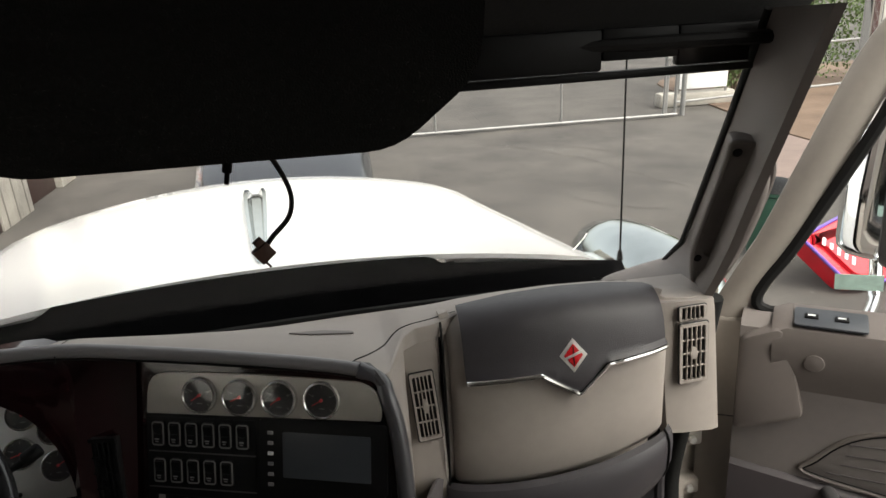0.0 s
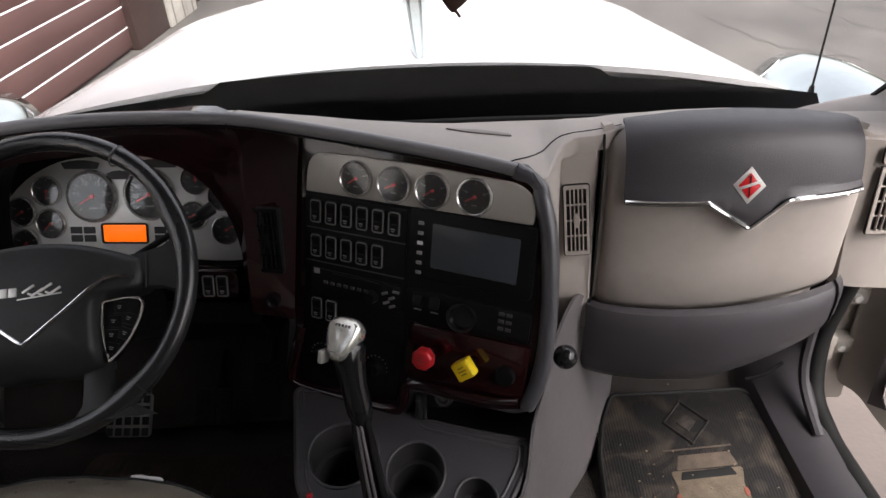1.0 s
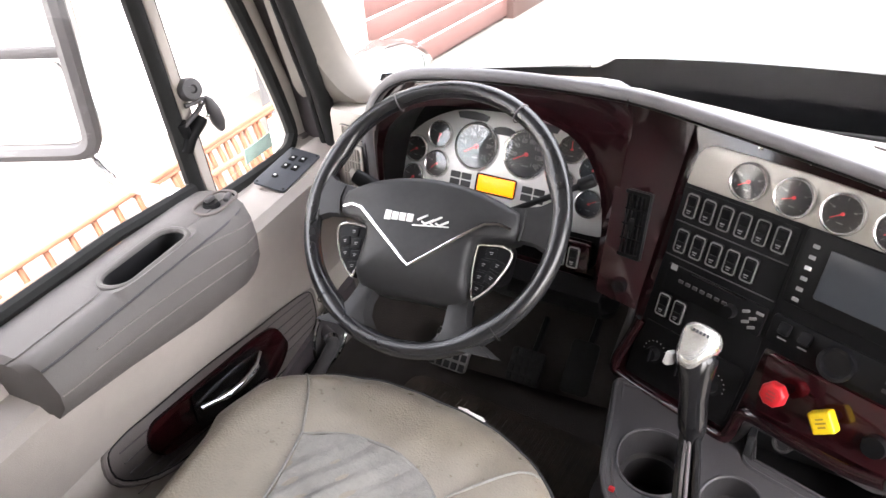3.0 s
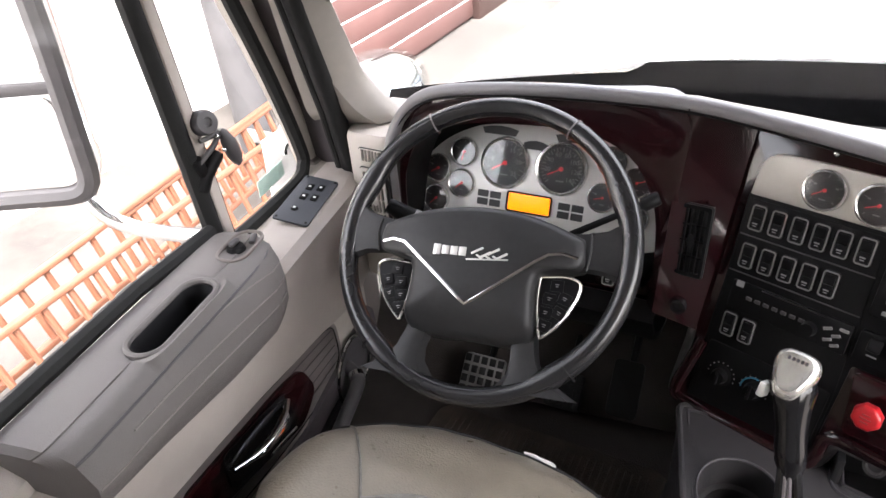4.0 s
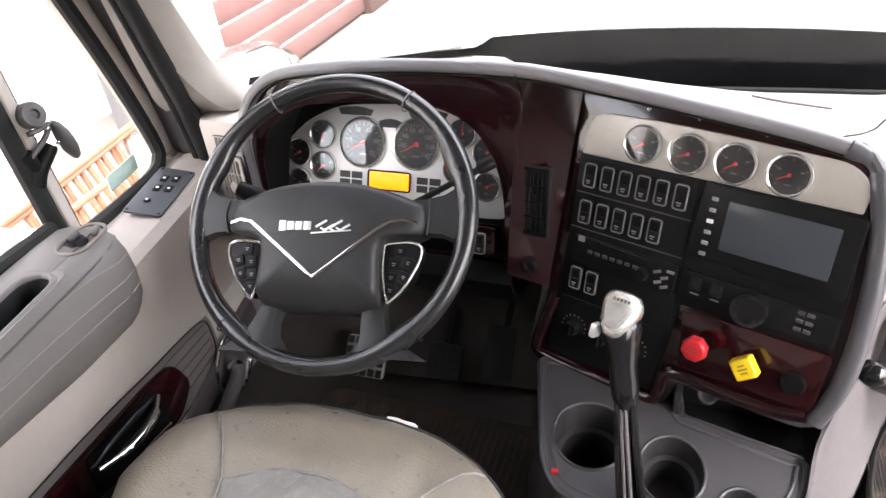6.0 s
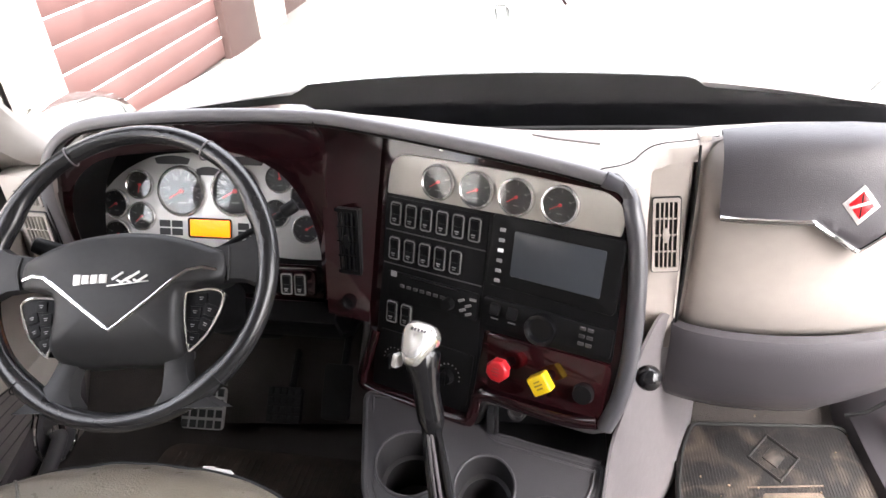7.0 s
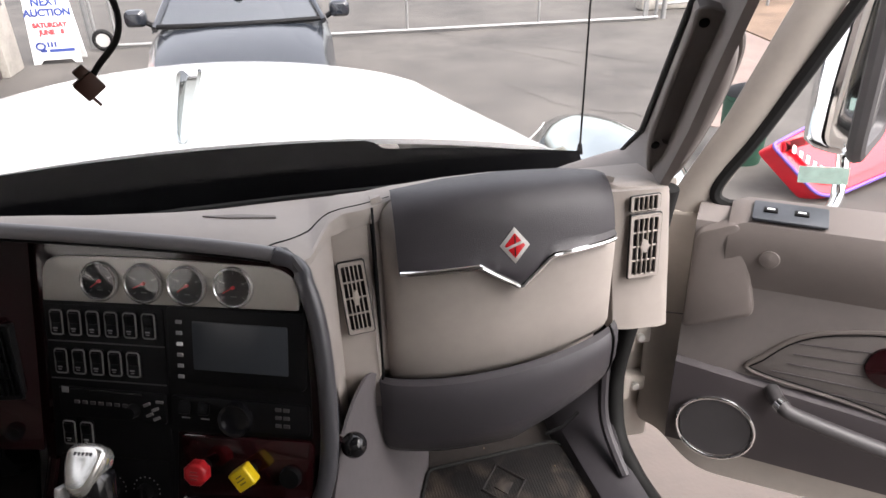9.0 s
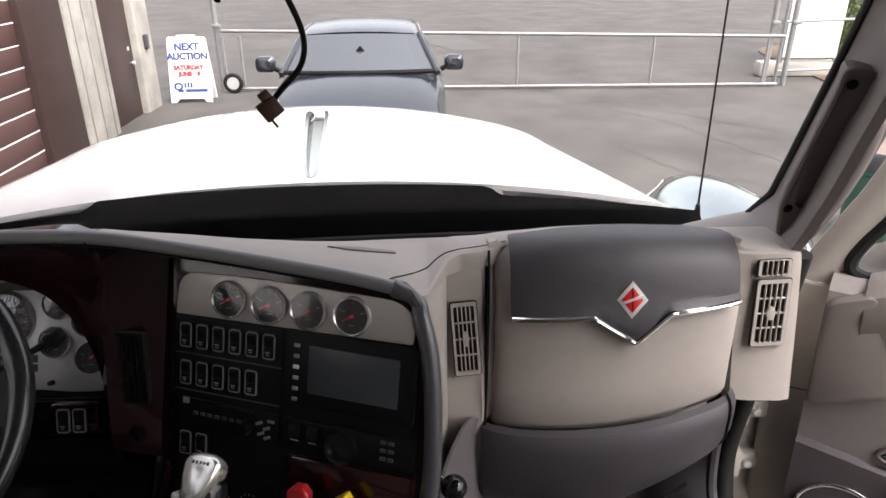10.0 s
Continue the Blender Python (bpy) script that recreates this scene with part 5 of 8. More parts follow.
# ---- seats ----
def seat(name, m, label):
    """An air-ride seat: cushion with a rounded front, a darker creased middle, sewn seams, leaning back, base."""
    s = thing(name, m, label, "truck seat")
    nu, nv = 40, 34
    def xy(u, v):
        w = 0.287 * (1 - 0.17 * max(0.0, 0.6 - v) / 0.4)
        return u * w, -0.50 + 0.495 * v - 0.125 * abs(u) ** 2.8 * max(0.0, v - 0.45) / 0.55
    def hump(u, v):
        side = abs(u)
        z = 0.014 * max(0.0, side - 0.5) / 0.5 - 0.026 * max(0.0, side - 0.84) ** 2 / 0.0256
        z -= 0.026 * max(0.0, v - 0.86) ** 2 / 0.0196
        z += 0.010 * math.sin(math.pi * min(1, v)) - 0.006 * max(0.0, 1 - ((u / 0.5) ** 2 + ((v - 0.55) / 0.35) ** 2))
        # soft sag and stretch marks in the leather
        return z + 0.0016 * math.sin(9 * u + 4 * v) * math.sin(11 * v + 2) + 0.0010 * math.sin(23 * u - 9 * v)
    rows = [[(*xy(-1 + 2 * i / nu, j / nv), hump(-1 + 2 * i / nu, j / nv)) for i in range(nu + 1)] for j in range(nv + 1)]
    part("cushion", sheet(rows, 0.06), LEATHER, s, "taupe leather cushion")
    under = [[(x * 0.975, y - 0.014 - 0.1 * d, z - 0.048 - d) for x, y, z in rows[-1]] for d in (0, 0.04, 0.09)]
    part("cushion_front", sheet(under, -0.03), LEATHER, s)
    for sx in (-1, 1):
        side = [[(sx * (0.215 + 0.055 * min(1, t / 0.6)), -0.50 + 0.37 * t, -0.035 - d) for t in (0, 0.3, 0.6, 0.9, 1.0)] for d in (0, 0.10)]
        part("cushion_side", sheet(side, -0.02 * sx), LEATHER, s)
    def on(u, v, up=0.001):
        return (*xy(u, v), hump(u, v) + up)
    # darker creased middle, sunk between the seams
    def mid_front(u):
        return 0.692 - 0.085 * abs(u / 0.43) ** 2
    mid = []
    for j in range(40):
        row = []
        for i in range(31):
            u = (0.20 + 0.23 * j / 39) * (-1 + 2 * i / 30)
            v = 0.02 + (mid_front(u) - 0.02) * j / 39
            crease = 0.0030 * math.sin(46 * u + 9 * math.sin(6 * v) + 4 * v) * (0.35 + 0.65 * math.sin(math.pi * j / 39)) + 0.0016 * math.sin(34 * v + 14 * u)
            row.append(on(u, v, 0.003 + crease))
        mid.append(row)
    part("cushion_middle", sheet(mid, 0.006), LEATHER_DARK, s, "worn grey creased middle panel")
    part("piping", tube([(x, y - 0.002, z + 0.001) for x, y, z in rows[-1]], 0.0042, 8), LEATHER_BLACK, s, "black piping along the front")
    part("torn_edge", tube([(x + 0.004 * math.sin(9 * i), y + 0.001, z + 0.005) for i, (x, y, z) in enumerate(rows[-1][23:28])], [0.002, 0.0035, 0.0028, 0.0036, 0.0015], 6), WHITE_MARK, s, "frayed white lining at a tear in the piping")
    for sx in (-1, 1):
        part("seam", tube([on(sx * (0.205 + 0.235 * t / 8), 0.02 + 0.585 * t / 8, 0.004) for t in range(9)], 0.0022, 6), LEATHER_DARK, s)
        part("seam", tube([on(sx * (0.44 + 0.36 * t / 8), 0.605 + 0.37 * t / 8, 0.0015) for t in range(9)], 0.0022, 6), LEATHER_DARK, s, "sewn seam running out to the front corner")
    part("seam", tube([on(-0.44 + 0.88 * t / 16, mid_front(-0.44 + 0.88 * t / 16) + 0.004, 0.0025) for t in range(17)], 0.0024, 6), LEATHER_DARK, s)
    back = []
    for j in range(15):
        v = j / 14
        back.append([(u * (0.26 - 0.06 * max(0, v - 0.7)), -0.62 - 0.30 * v + 0.035 * abs(u) ** 3, 0.0 + 0.66 * v) for u in [-1 + 2 * i / 14 for i in range(15)]])
    part("backrest", sheet(back, 0.10), LEATHER, s, "taupe leather backrest")
    part("base", box(0.40, 0.42, 0.28, 0.03, (0, -0.30, -0.26)), BLACK, s)
    part("plinth", box(0.44, 0.46, 0.06, 0.01, (0, -0.30, -0.40)), BLACK, s)
    return s


seat("driver_chair", Matrix.Translation((-0.495, 0.80, 1.822)), "taupe leather driver's seat with a creased grey middle")


# ---- console and gear lever ----
def console():
    c = thing("centre_console", Matrix.Translation((0, 0.9, FLOOR)), "grey moulded centre console with cup holders", "console")
    inv = Matrix.Translation((0, -0.9, -FLOOR))
    top = rounded([(-0.268, 1.075), (-0.215, 0.86), (-0.185, 0.812), (-0.03, 0.780), (0.075, 0.768), (0.138, 0.825), (0.172, 0.90), (0.178, 0.944), (-0.008, 0.988), (-0.022, 1.09)], [0.02, 0.02, 0.03, 0.05, 0.05, 0.04, 0.04, 0.012, 0.012, 0.03])
    holes = [ellipse(0.060, 0.062, 28, (-0.146, 0.918)), ellipse(0.049, 0.056, 28, (-0.016, 0.885)), ellipse(0.035, 0.040, 24, (0.088, 0.838))]
    def tilt(bm):
        for v in bm.verts:
            v.co.z += 0.22 * (min(v.co.y, 0.945) - 0.9)
        return bm
    part("tray", put(tilt(holed(top, [h[::-1] for h in holes], 1.715, 1.722)), inv), SHADED_CONSOLE, c, "grey tray with round holes, coloured darker as in shade")
    for (hx, hy, rx, ry, d) in ((-0.146, 0.918, 0.060, 0.062, 0.12), (-0.016, 0.885, 0.049, 0.056, 0.085), (0.088, 0.838, 0.035, 0.040, 0.075)):
        rings = [[(x, y, 1.7225) for x, y in ellipse(rx * 1.05, ry * 1.05, 28, (hx, hy))], [(x, y, 1.7235) for x, y in ellipse(rx, ry, 28, (hx, hy))], [(x, y, 1.712) for x, y in ellipse(rx * 0.98, ry * 0.98, 28, (hx, hy))],
                 [(x, y, 1.7235 - d * 0.45) for x, y in ellipse(rx * 0.94, ry * 0.94, 28, (hx, hy))], [(x, y, 1.7235 - d * 0.47) for x, y in ellipse(rx * 0.80, ry * 0.80, 28, (hx, hy))], [(x, y, 1.7235 - d) for x, y in ellipse(rx * 0.76, ry * 0.76, 28, (hx, hy))], [(x, y, 1.7235 - d) for x, y in ellipse(rx * 0.05, ry * 0.05, 28, (hx, hy))]]
        part("cup_holder", put(tilt(loft(rings, caps=False)), inv), CUP, c, "deep stepped cup holder")
        part("cup_edge", put(tilt(ring([(x, y, 1.7228) for x, y in ellipse(rx * 1.03, ry * 1.03, 28, (hx, hy))], 0.0028, 6)), inv), SHADED_CONSOLE, c)
    # walls that flare to the floor
    rim = [Vector((x, y, 1.715 + 0.22 * (min(y, 0.945) - 0.9))) for x, y in top]
    mid = Vector((-0.03, 0.92, 0))
    rings = [rim]
    for z, k, f in ((1.66, 1.0, 0.94), (1.55, 1.0, 0.88), (1.46, 1.06, 0.82), (FLOOR, 1.12, 0.76)):
        rings.append([Vector((mid.x + (p.x - mid.x) * (k if p.x < 0 else f), mid.y + (p.y - mid.y) * (k if p.y < 0.95 else 1.0), z)) for p in rim])
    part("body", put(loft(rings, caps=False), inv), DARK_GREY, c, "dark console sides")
    part("lip", put(ring([p + Vector((0, 0, 0.004)) for p in rim], 0.006, 8), inv), SHADED_CONSOLE, c)
    part("tray_rim", put(tilt(ring([(x, y, 1.7222) for x, y in inset(top, 0.014)], 0.0030, 6)), inv), SHADED_CONSOLE, c, "raised edge round the tray")
    # grey flank from the cheek down to the floor on the passenger's side, in the plastic's lit tone
    tops = curve([(0.095, 0.768, 1.694), (0.162, 0.850, 1.716), (0.184, 0.955, 1.765), (0.203, 0.986, 1.835), (0.214, 1.018, 1.872), (0.240, 1.090, 1.893), (0.274, 1.175, 1.888), (0.300, 1.205, 1.864)], 4)
    feet = curve([(0.130, 0.800, 1.400), (0.185, 0.930, 1.400), (0.239, 1.030, 1.400), (0.300, 1.130, 1.400), (0.351, 1.217, 1.410), (0.395, 1.330, 1.440), (0.412, 1.400, 1.480), (0.430, 1.470, 1.500)], 4)
    def on_flank(r, s, d=0.0):
        k = min(len(tops) - 1.001, max(0.0, r * 4))
        a = tops[int(k)].lerp(tops[int(k) + 1], k % 1)
        b = feet[int(k)].lerp(feet[int(k) + 1], k % 1)
        p = a.lerp(b, s ** 1.7)
        return Vector((p.x + d, p.y - d, a.z + (b.z - a.z) * s))
    flank = [[on_flank(r / 4, s) for s in (0, 0.1, 0.22, 0.36, 0.5, 0.65, 0.8, 0.92, 1)] for r in range(len(tops))]
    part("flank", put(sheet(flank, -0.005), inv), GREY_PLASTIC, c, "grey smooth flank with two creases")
    for r0, r1, r2 in ((3.7, 2.3, 1.1), (4.9, 3.4, 2.2)):
        line = [on_flank(r0 + (r1 - r0) * t * 2 if t < 0.5 else r1 + (r2 - r1) * (t * 2 - 1), 0.06 + 0.90 * t, -0.001) for t in [q / 14 for q in range(15)]]
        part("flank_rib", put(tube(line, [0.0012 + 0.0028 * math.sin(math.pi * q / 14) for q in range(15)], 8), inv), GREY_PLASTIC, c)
    # open bin behind the tray
    part("bin", put(join(box(0.21, 0.15, 0.05, 0.004, (0.085, 1.045, 1.650)), box(0.21, 0.012, 0.16, 0.003, (0.085, 1.092, 1.735)), box(0.012, 0.11, 0.12, 0.003, (-0.018, 1.050, 1.720))), inv), DIAL, c, "dark open bin below the wood")
    part("bin_rim", put(tube([(-0.012, 1.030, 1.738), (-0.006, 0.992, 1.734), (0.085, 0.968, 1.735), (0.172, 0.948, 1.735)], 0.0036, 8), inv), SHADED_CONSOLE, c)
    sock = facing((0.030, 1.018, 1.772), (-0.3, -0.9, 0.3))
    part("power_socket", put(put(lathe([(0, 0.008), (0.010, 0.008), (0.012, 0.014), (0.016, 0.014), (0.017, 0), (0, 0)], 18), sock), inv), DARK_GREY, c)
    part("latch", put(put(box(0.010, 0.008, 0.008, 0.002), pose(-0.190, 0.838, 1.712)), inv), RED, c, "small red catch")
    return c


console()


def gear_lever():
    g = thing("gear_lever", Matrix.Translation((-0.07, 0.70, FLOOR + 0.05)), "black gear lever with a chrome-topped grip and air lines", "gear lever")
    inv = Matrix.Translation((0.07, -0.70, -FLOOR - 0.05))
    head = Vector((-0.118, 0.918, 1.999))
    foot = Vector((-0.030, 0.745, 1.50))
    ax = (head - foot).normalized()
    m = facing(head, (-0.20, -0.62, 0.76))
    m = Matrix.Translation((0.003, -0.008, -0.003)) @ m
    face = [(1.12 * p[0], 1.08 * p[1]) for p in curve([(-0.018, 0.023, 0), (0, 0.026, 0), (0.018, 0.023, 0), (0.0255, 0.010, 0), (0.021, -0.014, 0), (0.010, -0.036, 0), (-0.010, -0.036, 0), (-0.021, -0.014, 0), (-0.0255, 0.010, 0)], 4, True)]
    part("cap", put(put(loft([[(x * k, y * k, z) for x, y in face] for z, k in ((-0.020, 0.93), (-0.004, 1.0), (0.004, 0.96), (0.009, 0.84), (0.0105, 0.76), (0.0100, 0.72), (0.0112, 0.2))]), m), inv), CHROME_CAP, g, "bright rounded cap of the grip")
    part("cap_mark", put(put(join(*(box(0.0032, 0.0045, 0.0008, 0, (-0.011 + 0.0055 * i, 0.012, 0.0108)) for i in range(5))), m), inv), DARK_GREY, g, "row of small dark marks")
    rings = []
    for d, rx, ry in ((0.012, 0.020, 0.016), (0.019, 0.029, 0.024), (0.03, 0.031, 0.028), (0.06, 0.024, 0.024), (0.09, 0.020, 0.021), (0.12, 0.021, 0.021), (0.140, 0.020, 0.020), (0.155, 0.015, 0.015), (0.165, 0.012, 0.012)):
        c = head - ax * d
        rings.append([c + Vector((1, 0, 0)) * rx * math.cos(2 * math.pi * j / 18) + Vector((0.1, 0.92, -0.35)).normalized() * ry * math.sin(2 * math.pi * j / 18) for j in range(18)])
    part("grip", put(loft(rings), inv), GLOSS_BLACK, g, "glossy black grip")
    part("range_tab", put(put(box(0.010, 0.022, 0.018, 0.003), facing(head - ax * 0.035 + Vector((-0.034, -0.012, 0)), (-0.5, -0.8, 0.3))), inv), SATIN, g, "silver range selector")
    part("shaft", put(tube([head - ax * 0.14, head - ax * 0.3, foot], 0.010, 12), inv), BLACK, g)
    for dx, dy, r, m2 in ((-0.012, -0.010, 0.0065, GLOSS_BLACK), (0.001, -0.016, 0.0030, GREY_PLASTIC), (0.012, -0.010, 0.0065, GLOSS_BLACK), (-0.006, -0.015, 0.0026, GREY_PLASTIC)):
        o = Vector((dx, dy, 0))
        part("air_line", put(tube(curve([head - ax * 0.135 + o * 0.7, head - ax * 0.22 + o * 1.1, head - ax * 0.36 + o * 1.3, foot + o * 1.2], 5), r, 8), inv), m2, g)
    part("boot", put(put(lathe([(0, 0.10), (0.018, 0.10), (0.035, 0.07), (0.05, 0.05), (0.075, 0.02), (0.09, 0), (0, 0)], 20), Matrix.Translation((-0.05, 0.735, FLOOR))), inv), RUBBER, g)


gear_lever()


def hood_lever():
    l = thing("trailer_brake_lever", Matrix.Translation((0.233, 1.022, 1.884)), "black ball-ended lever on a chrome bracket", "lever")
    part("ball", put(lathe([(0.0001, -0.021)] + [(0.021 * math.cos(radians(a)), 0.021 * math.sin(radians(a))) for a in range(-75, 90, 15)] + [(0.0001, 0.021)], 20), Matrix.Translation((0.005, -0.025, 0))), GLOSS_BLACK, l)
    part("stem", tube([(0.0, -0.02, 0), (-0.022, -0.005, 0.004), (-0.045, 0.012, 0.004)], 0.006, 8), CHROME, l)
    part("bracket", put(box(0.006, 0.02, 0.055, 0.002), pose(-0.034, 0.004, 0.0)), SATIN, l)


hood_lever()


# ---- mats ----
def mats():
    m = thing("floor_mat", Matrix.Translation((0.57, 1.20, 1.44)) @ pose(0, 0, 0, 12, 0, 4), "dusty ribbed black rubber floor mat with dried mud", "floor mat")
    out = rounded([(-0.238, -0.34), (0.268, -0.34), (0.248, -0.083), (0.222, 0.085), (0.172, 0.168), (-0.157, 0.162), (-0.192, 0.09), (-0.215, 0.0)], 0.02)
    part("sheet", slab(out, -0.006, 0.002, 0.002), MUDDY, m)
    for i in range(66):
        x = -0.205 + 0.0066 * i
        y1 = min(0.150, 0.150 - 1.6 * max(0.0, abs(x - 0.004) - 0.150))
        part("rib", box(0.003, y1 + 0.32, 0.0016, 0.0005, (x, (y1 - 0.32) / 2, 0.0024)), MUDDY, m)
    part("mat_edge", ring([(p[0], p[1], 0.003) for p in inset(out, 0.006)], 0.0045, 6), RUBBER, m)
    dsh = [(0.052, 0), (0, 0.056), (-0.052, 0), (0, -0.056)]
    part("mat_emblem", ring([(x + 0.004, y + 0.075, 0.004) for x, y in dsh], 0.004, 6), MUDDY, m, "raised diamond")
    part("mat_emblem", slab([(x * 0.45 + 0.004, y * 0.45 + 0.075) for x, y in dsh], 0.002, 0.006, 0.002), MUDDY, m, "raised diamond")
    # moulded front of a lorry, rubbed bright
    pale = mat("worn_cream_rubber", (0.110, 0.085, 0.060), 0.85, var=0.35, scale=40, grain=0.8, grain_scale=200)
    rubbed = mat("rubbed_brown_rubber", (0.075, 0.056, 0.042), 0.85, var=0.4, scale=30, grain=0.8, grain_scale=200)
    plate = part("mat_plate", slab(rounded([(-0.070, -0.138), (0.095, -0.124), (0.088, -0.082), (0.099, -0.040), (-0.064, -0.048), (-0.056, -0.090)], 0.010), 0.002, 0.005, 0.002), pale, m, "moulded cream shape of a lorry's front")
    part("mat_hood", slab(rounded([(-0.050, -0.046), (0.090, -0.036), (0.080, -0.002), (-0.037, -0.010)], 0.006), 0.002, 0.0045, 0.0015), rubbed, m)
    part("mat_glass", slab(rounded([(-0.046, -0.070), (0.080, -0.060), (0.072, -0.042), (-0.040, -0.051)], 0.004), 0.005, 0.0062, 0.001), RUBBER, plate, "dark panes")
    part("mat_bar", slab([(-0.068, 0.000), (0.090, 0.012), (0.090, 0.016), (-0.068, 0.004)], 0.002, 0.004, 0.0008), rubbed, m)
    for x, y in ((-0.060, -0.112), (0.087, -0.100)):
        part("mat_lamp", slab(ellipse(0.006, 0.011, 14, (x, y)), 0.004, 0.0062, 0.001), mat("faded_red_print", (0.20, 0.05, 0.03), 0.7, var=0.3, scale=60), plate, "faded red lamp")
    rng = random.Random(5)
    for i in range(40):
        r = rng.uniform(0.001, 0.003)
        blob = [(r * rng.uniform(0.6, 1.3) * math.cos(a), r * rng.uniform(0.6, 1.3) * math.sin(a)) for a in [2 * math.pi * k / 8 for k in range(8)]]
        part("mud_crumb", put(slab(blob, 0, 0.003, 0.001), Matrix.Translation((rng.uniform(-0.16, 0.2), rng.gauss(-0.08, 0.10), 0.004))), DIRT, m)
    d = thing("driver_floor_mat", Matrix.Translation((-0.55, 0.98, FLOOR + 0.004)), "dark worn floor mat under the pedals", "floor mat")
    part("sheet", slab(rrect(0.56, 0.42, 0.04), 0, 0.006, 0.002), MAT_RUBBER, d)
    for i in range(30):
        part("rib", box(0.006, 0.36, 0.003, 0.001, (-0.24 + 0.0165 * i, 0, 0.007)), MAT_RUBBER, d)


mats()

# ---- doors ----
def ribbon(i, prof, ys, material, name, d, label="", thick=0.012):
    """A panel along the door: profile of (depth, z) at each y."""
    return part(name, sheet([[(i * a, y, z) for a, z in prof(y)] for y in ys], thick * i), material, d, label)


def door(i, m, name, label):
    """A cab door, hinge at the origin, running back along -y. i: +1 inner side at +x, -1 at -x."""
    d = thing(name, m, label, "truck door")
    L = 1.02
    skin = rounded([(0.02, 1.48), (0.03, 2.06), (-L, 2.06), (-L, 1.40), (-0.135, 1.37), (-0.03, 1.47)], [0.05, 0.01, 0.01, 0.05, 0.06, 0.08])
    if i > 0:
        skin = rounded([(0.02, 1.48), (0.03, 2.015), (-0.38, 2.015), (-0.40, 2.06), (-L, 2.06), (-L, 1.40), (-0.135, 1.37), (-0.03, 1.47)], [0.05, 0.01, 0.01, 0.01, 0.01, 0.05, 0.06, 0.08])
    def wall(pts, d0, d1, material, nm, lab="", bev=0.006):
        bm = slab(pts, d0, d1, bev, 2, False)
        put(bm, Matrix(((0, 0, i, 0), (1, 0, 0, 0), (0, 1, 0, 0), (0, 0, 0, 1))))
        return part(nm, bm, material, d, lab)
    wall(skin, 0.0, 0.055, DOOR_PAINT, "shell", "beige painted steel shell", 0.012)
    # window frame
    fr = [(0.0, 2.0), (-0.042, 2.09), (-0.090, 2.19), (-0.122, 2.26), (-0.204, 2.477), (-0.262, 2.62), (-0.32, 2.70), (-0.42, 2.74), (-L + 0.08, 2.74), (-L + 0.02, 2.70), (-L, 2.60), (-L, 2.02)] if i < 0 else [(0.0, 2.02), (-0.055, 2.20), (-0.135, 2.40), (-0.225, 2.60), (-0.29, 2.70), (-0.40, 2.74), (-L + 0.08, 2.74), (-L + 0.02, 2.70), (-L, 2.60), (-L, 2.02)]
    frame_pts = curve([(i * 0.028, y, z) for y, z in fr], 4)
    part("window_frame", tube(frame_pts, 0.042, 10, flat=0.6), DOOR_PAINT, d, "beige painted window frame")
    if i > 0:
        seal = curve([(0.045, -0.9, 2.070), (0.050, -0.5, 2.062), (0.054, -0.36, 2.050), (0.056, -0.19, 2.042), (0.056, -0.115, 2.042), (0.052, -0.080, 2.055), (0.047, -0.066, 2.09), (0.045, -0.112, 2.25), (0.045, -0.174, 2.41), (0.045, -0.25, 2.59), (0.045, -0.32, 2.67), (0.045, -0.42, 2.69), (0.045, -0.94, 2.69)], 4)
    else:
        seal = curve([(-0.045, -0.9, 2.105), (-0.045, -0.5, 2.10), (-0.045, -0.16, 2.085), (-0.045, -0.105, 2.085), (-0.045, -0.084, 2.105), (-0.045, -0.098, 2.15), (-0.045, -0.152, 2.245), (-0.045, -0.262, 2.479), (-0.045, -0.32, 2.62), (-0.045, -0.38, 2.67), (-0.045, -0.46, 2.69), (-0.045, -0.94, 2.69)], 4)
    part("window_seal", tube(seal, 0.015 if i > 0 else 0.013, 8), RUBBER, d, "black rubber window seal")
    gl = [[(i * 0.035, y, z) for z in (2.06, 2.3, 2.5, 2.70)] for y in (-0.10, -0.4, -0.7, -0.98)]
    pane = part("window_glass", sheet(gl, 0.004), GLASS, d)
    pane.visible_shadow = False
    # trim, top to bottom
    dl = 0.09 if i > 0 else 0.0
    y0 = -0.015 if i > 0 else -0.060
    ys = [y0 - (0.98 + y0) * k / 24 for k in range(25)]
    sink = lambda y: 0.042 if i > 0 and y > -0.39 else 0.0
    ribbon(i, lambda y: [(0.045, 2.075 - sink(y)), (0.075, 2.072 - sink(y)), (0.098, 2.06 - sink(y)), (0.105, 2.03 - sink(y) * 0.5), (0.102, 1.95), (0.098, 1.85), (0.096, 1.78), (0.094, 1.71 - dl)], ys, PALE_BEIGE if i > 0 else TAUPE, "trim_panel", d, "moulded vinyl trim", 0.012)
    ribbon(i, lambda y: [(0.094, 1.727 - dl - 0.10 * max(0, -y - 0.05)), (0.110, 1.720 - dl - 0.10 * max(0, -y - 0.05)), (0.114, 1.675 - dl - 0.08 * max(0, -y - 0.05)), (0.106, 1.555), (0.09, 1.495), (0.06, 1.475)], ys, DOOR_CHARCOAL, "lower_trim", d, "charcoal lower trim", 0.012)
    # speaker
    sm = Matrix.Translation((i * 0.122, -0.165, 1.570)) @ (Matrix.Rotation(radians(90 * i), 4, "Y"))
    sp = part("speaker", put(lathe([(0, 0.004), (0.03, 0.006), (0.076, 0.004), (0.08, -0.004), (0, -0.004)], 32), sm), DARK_GREY, d, "round speaker grille")
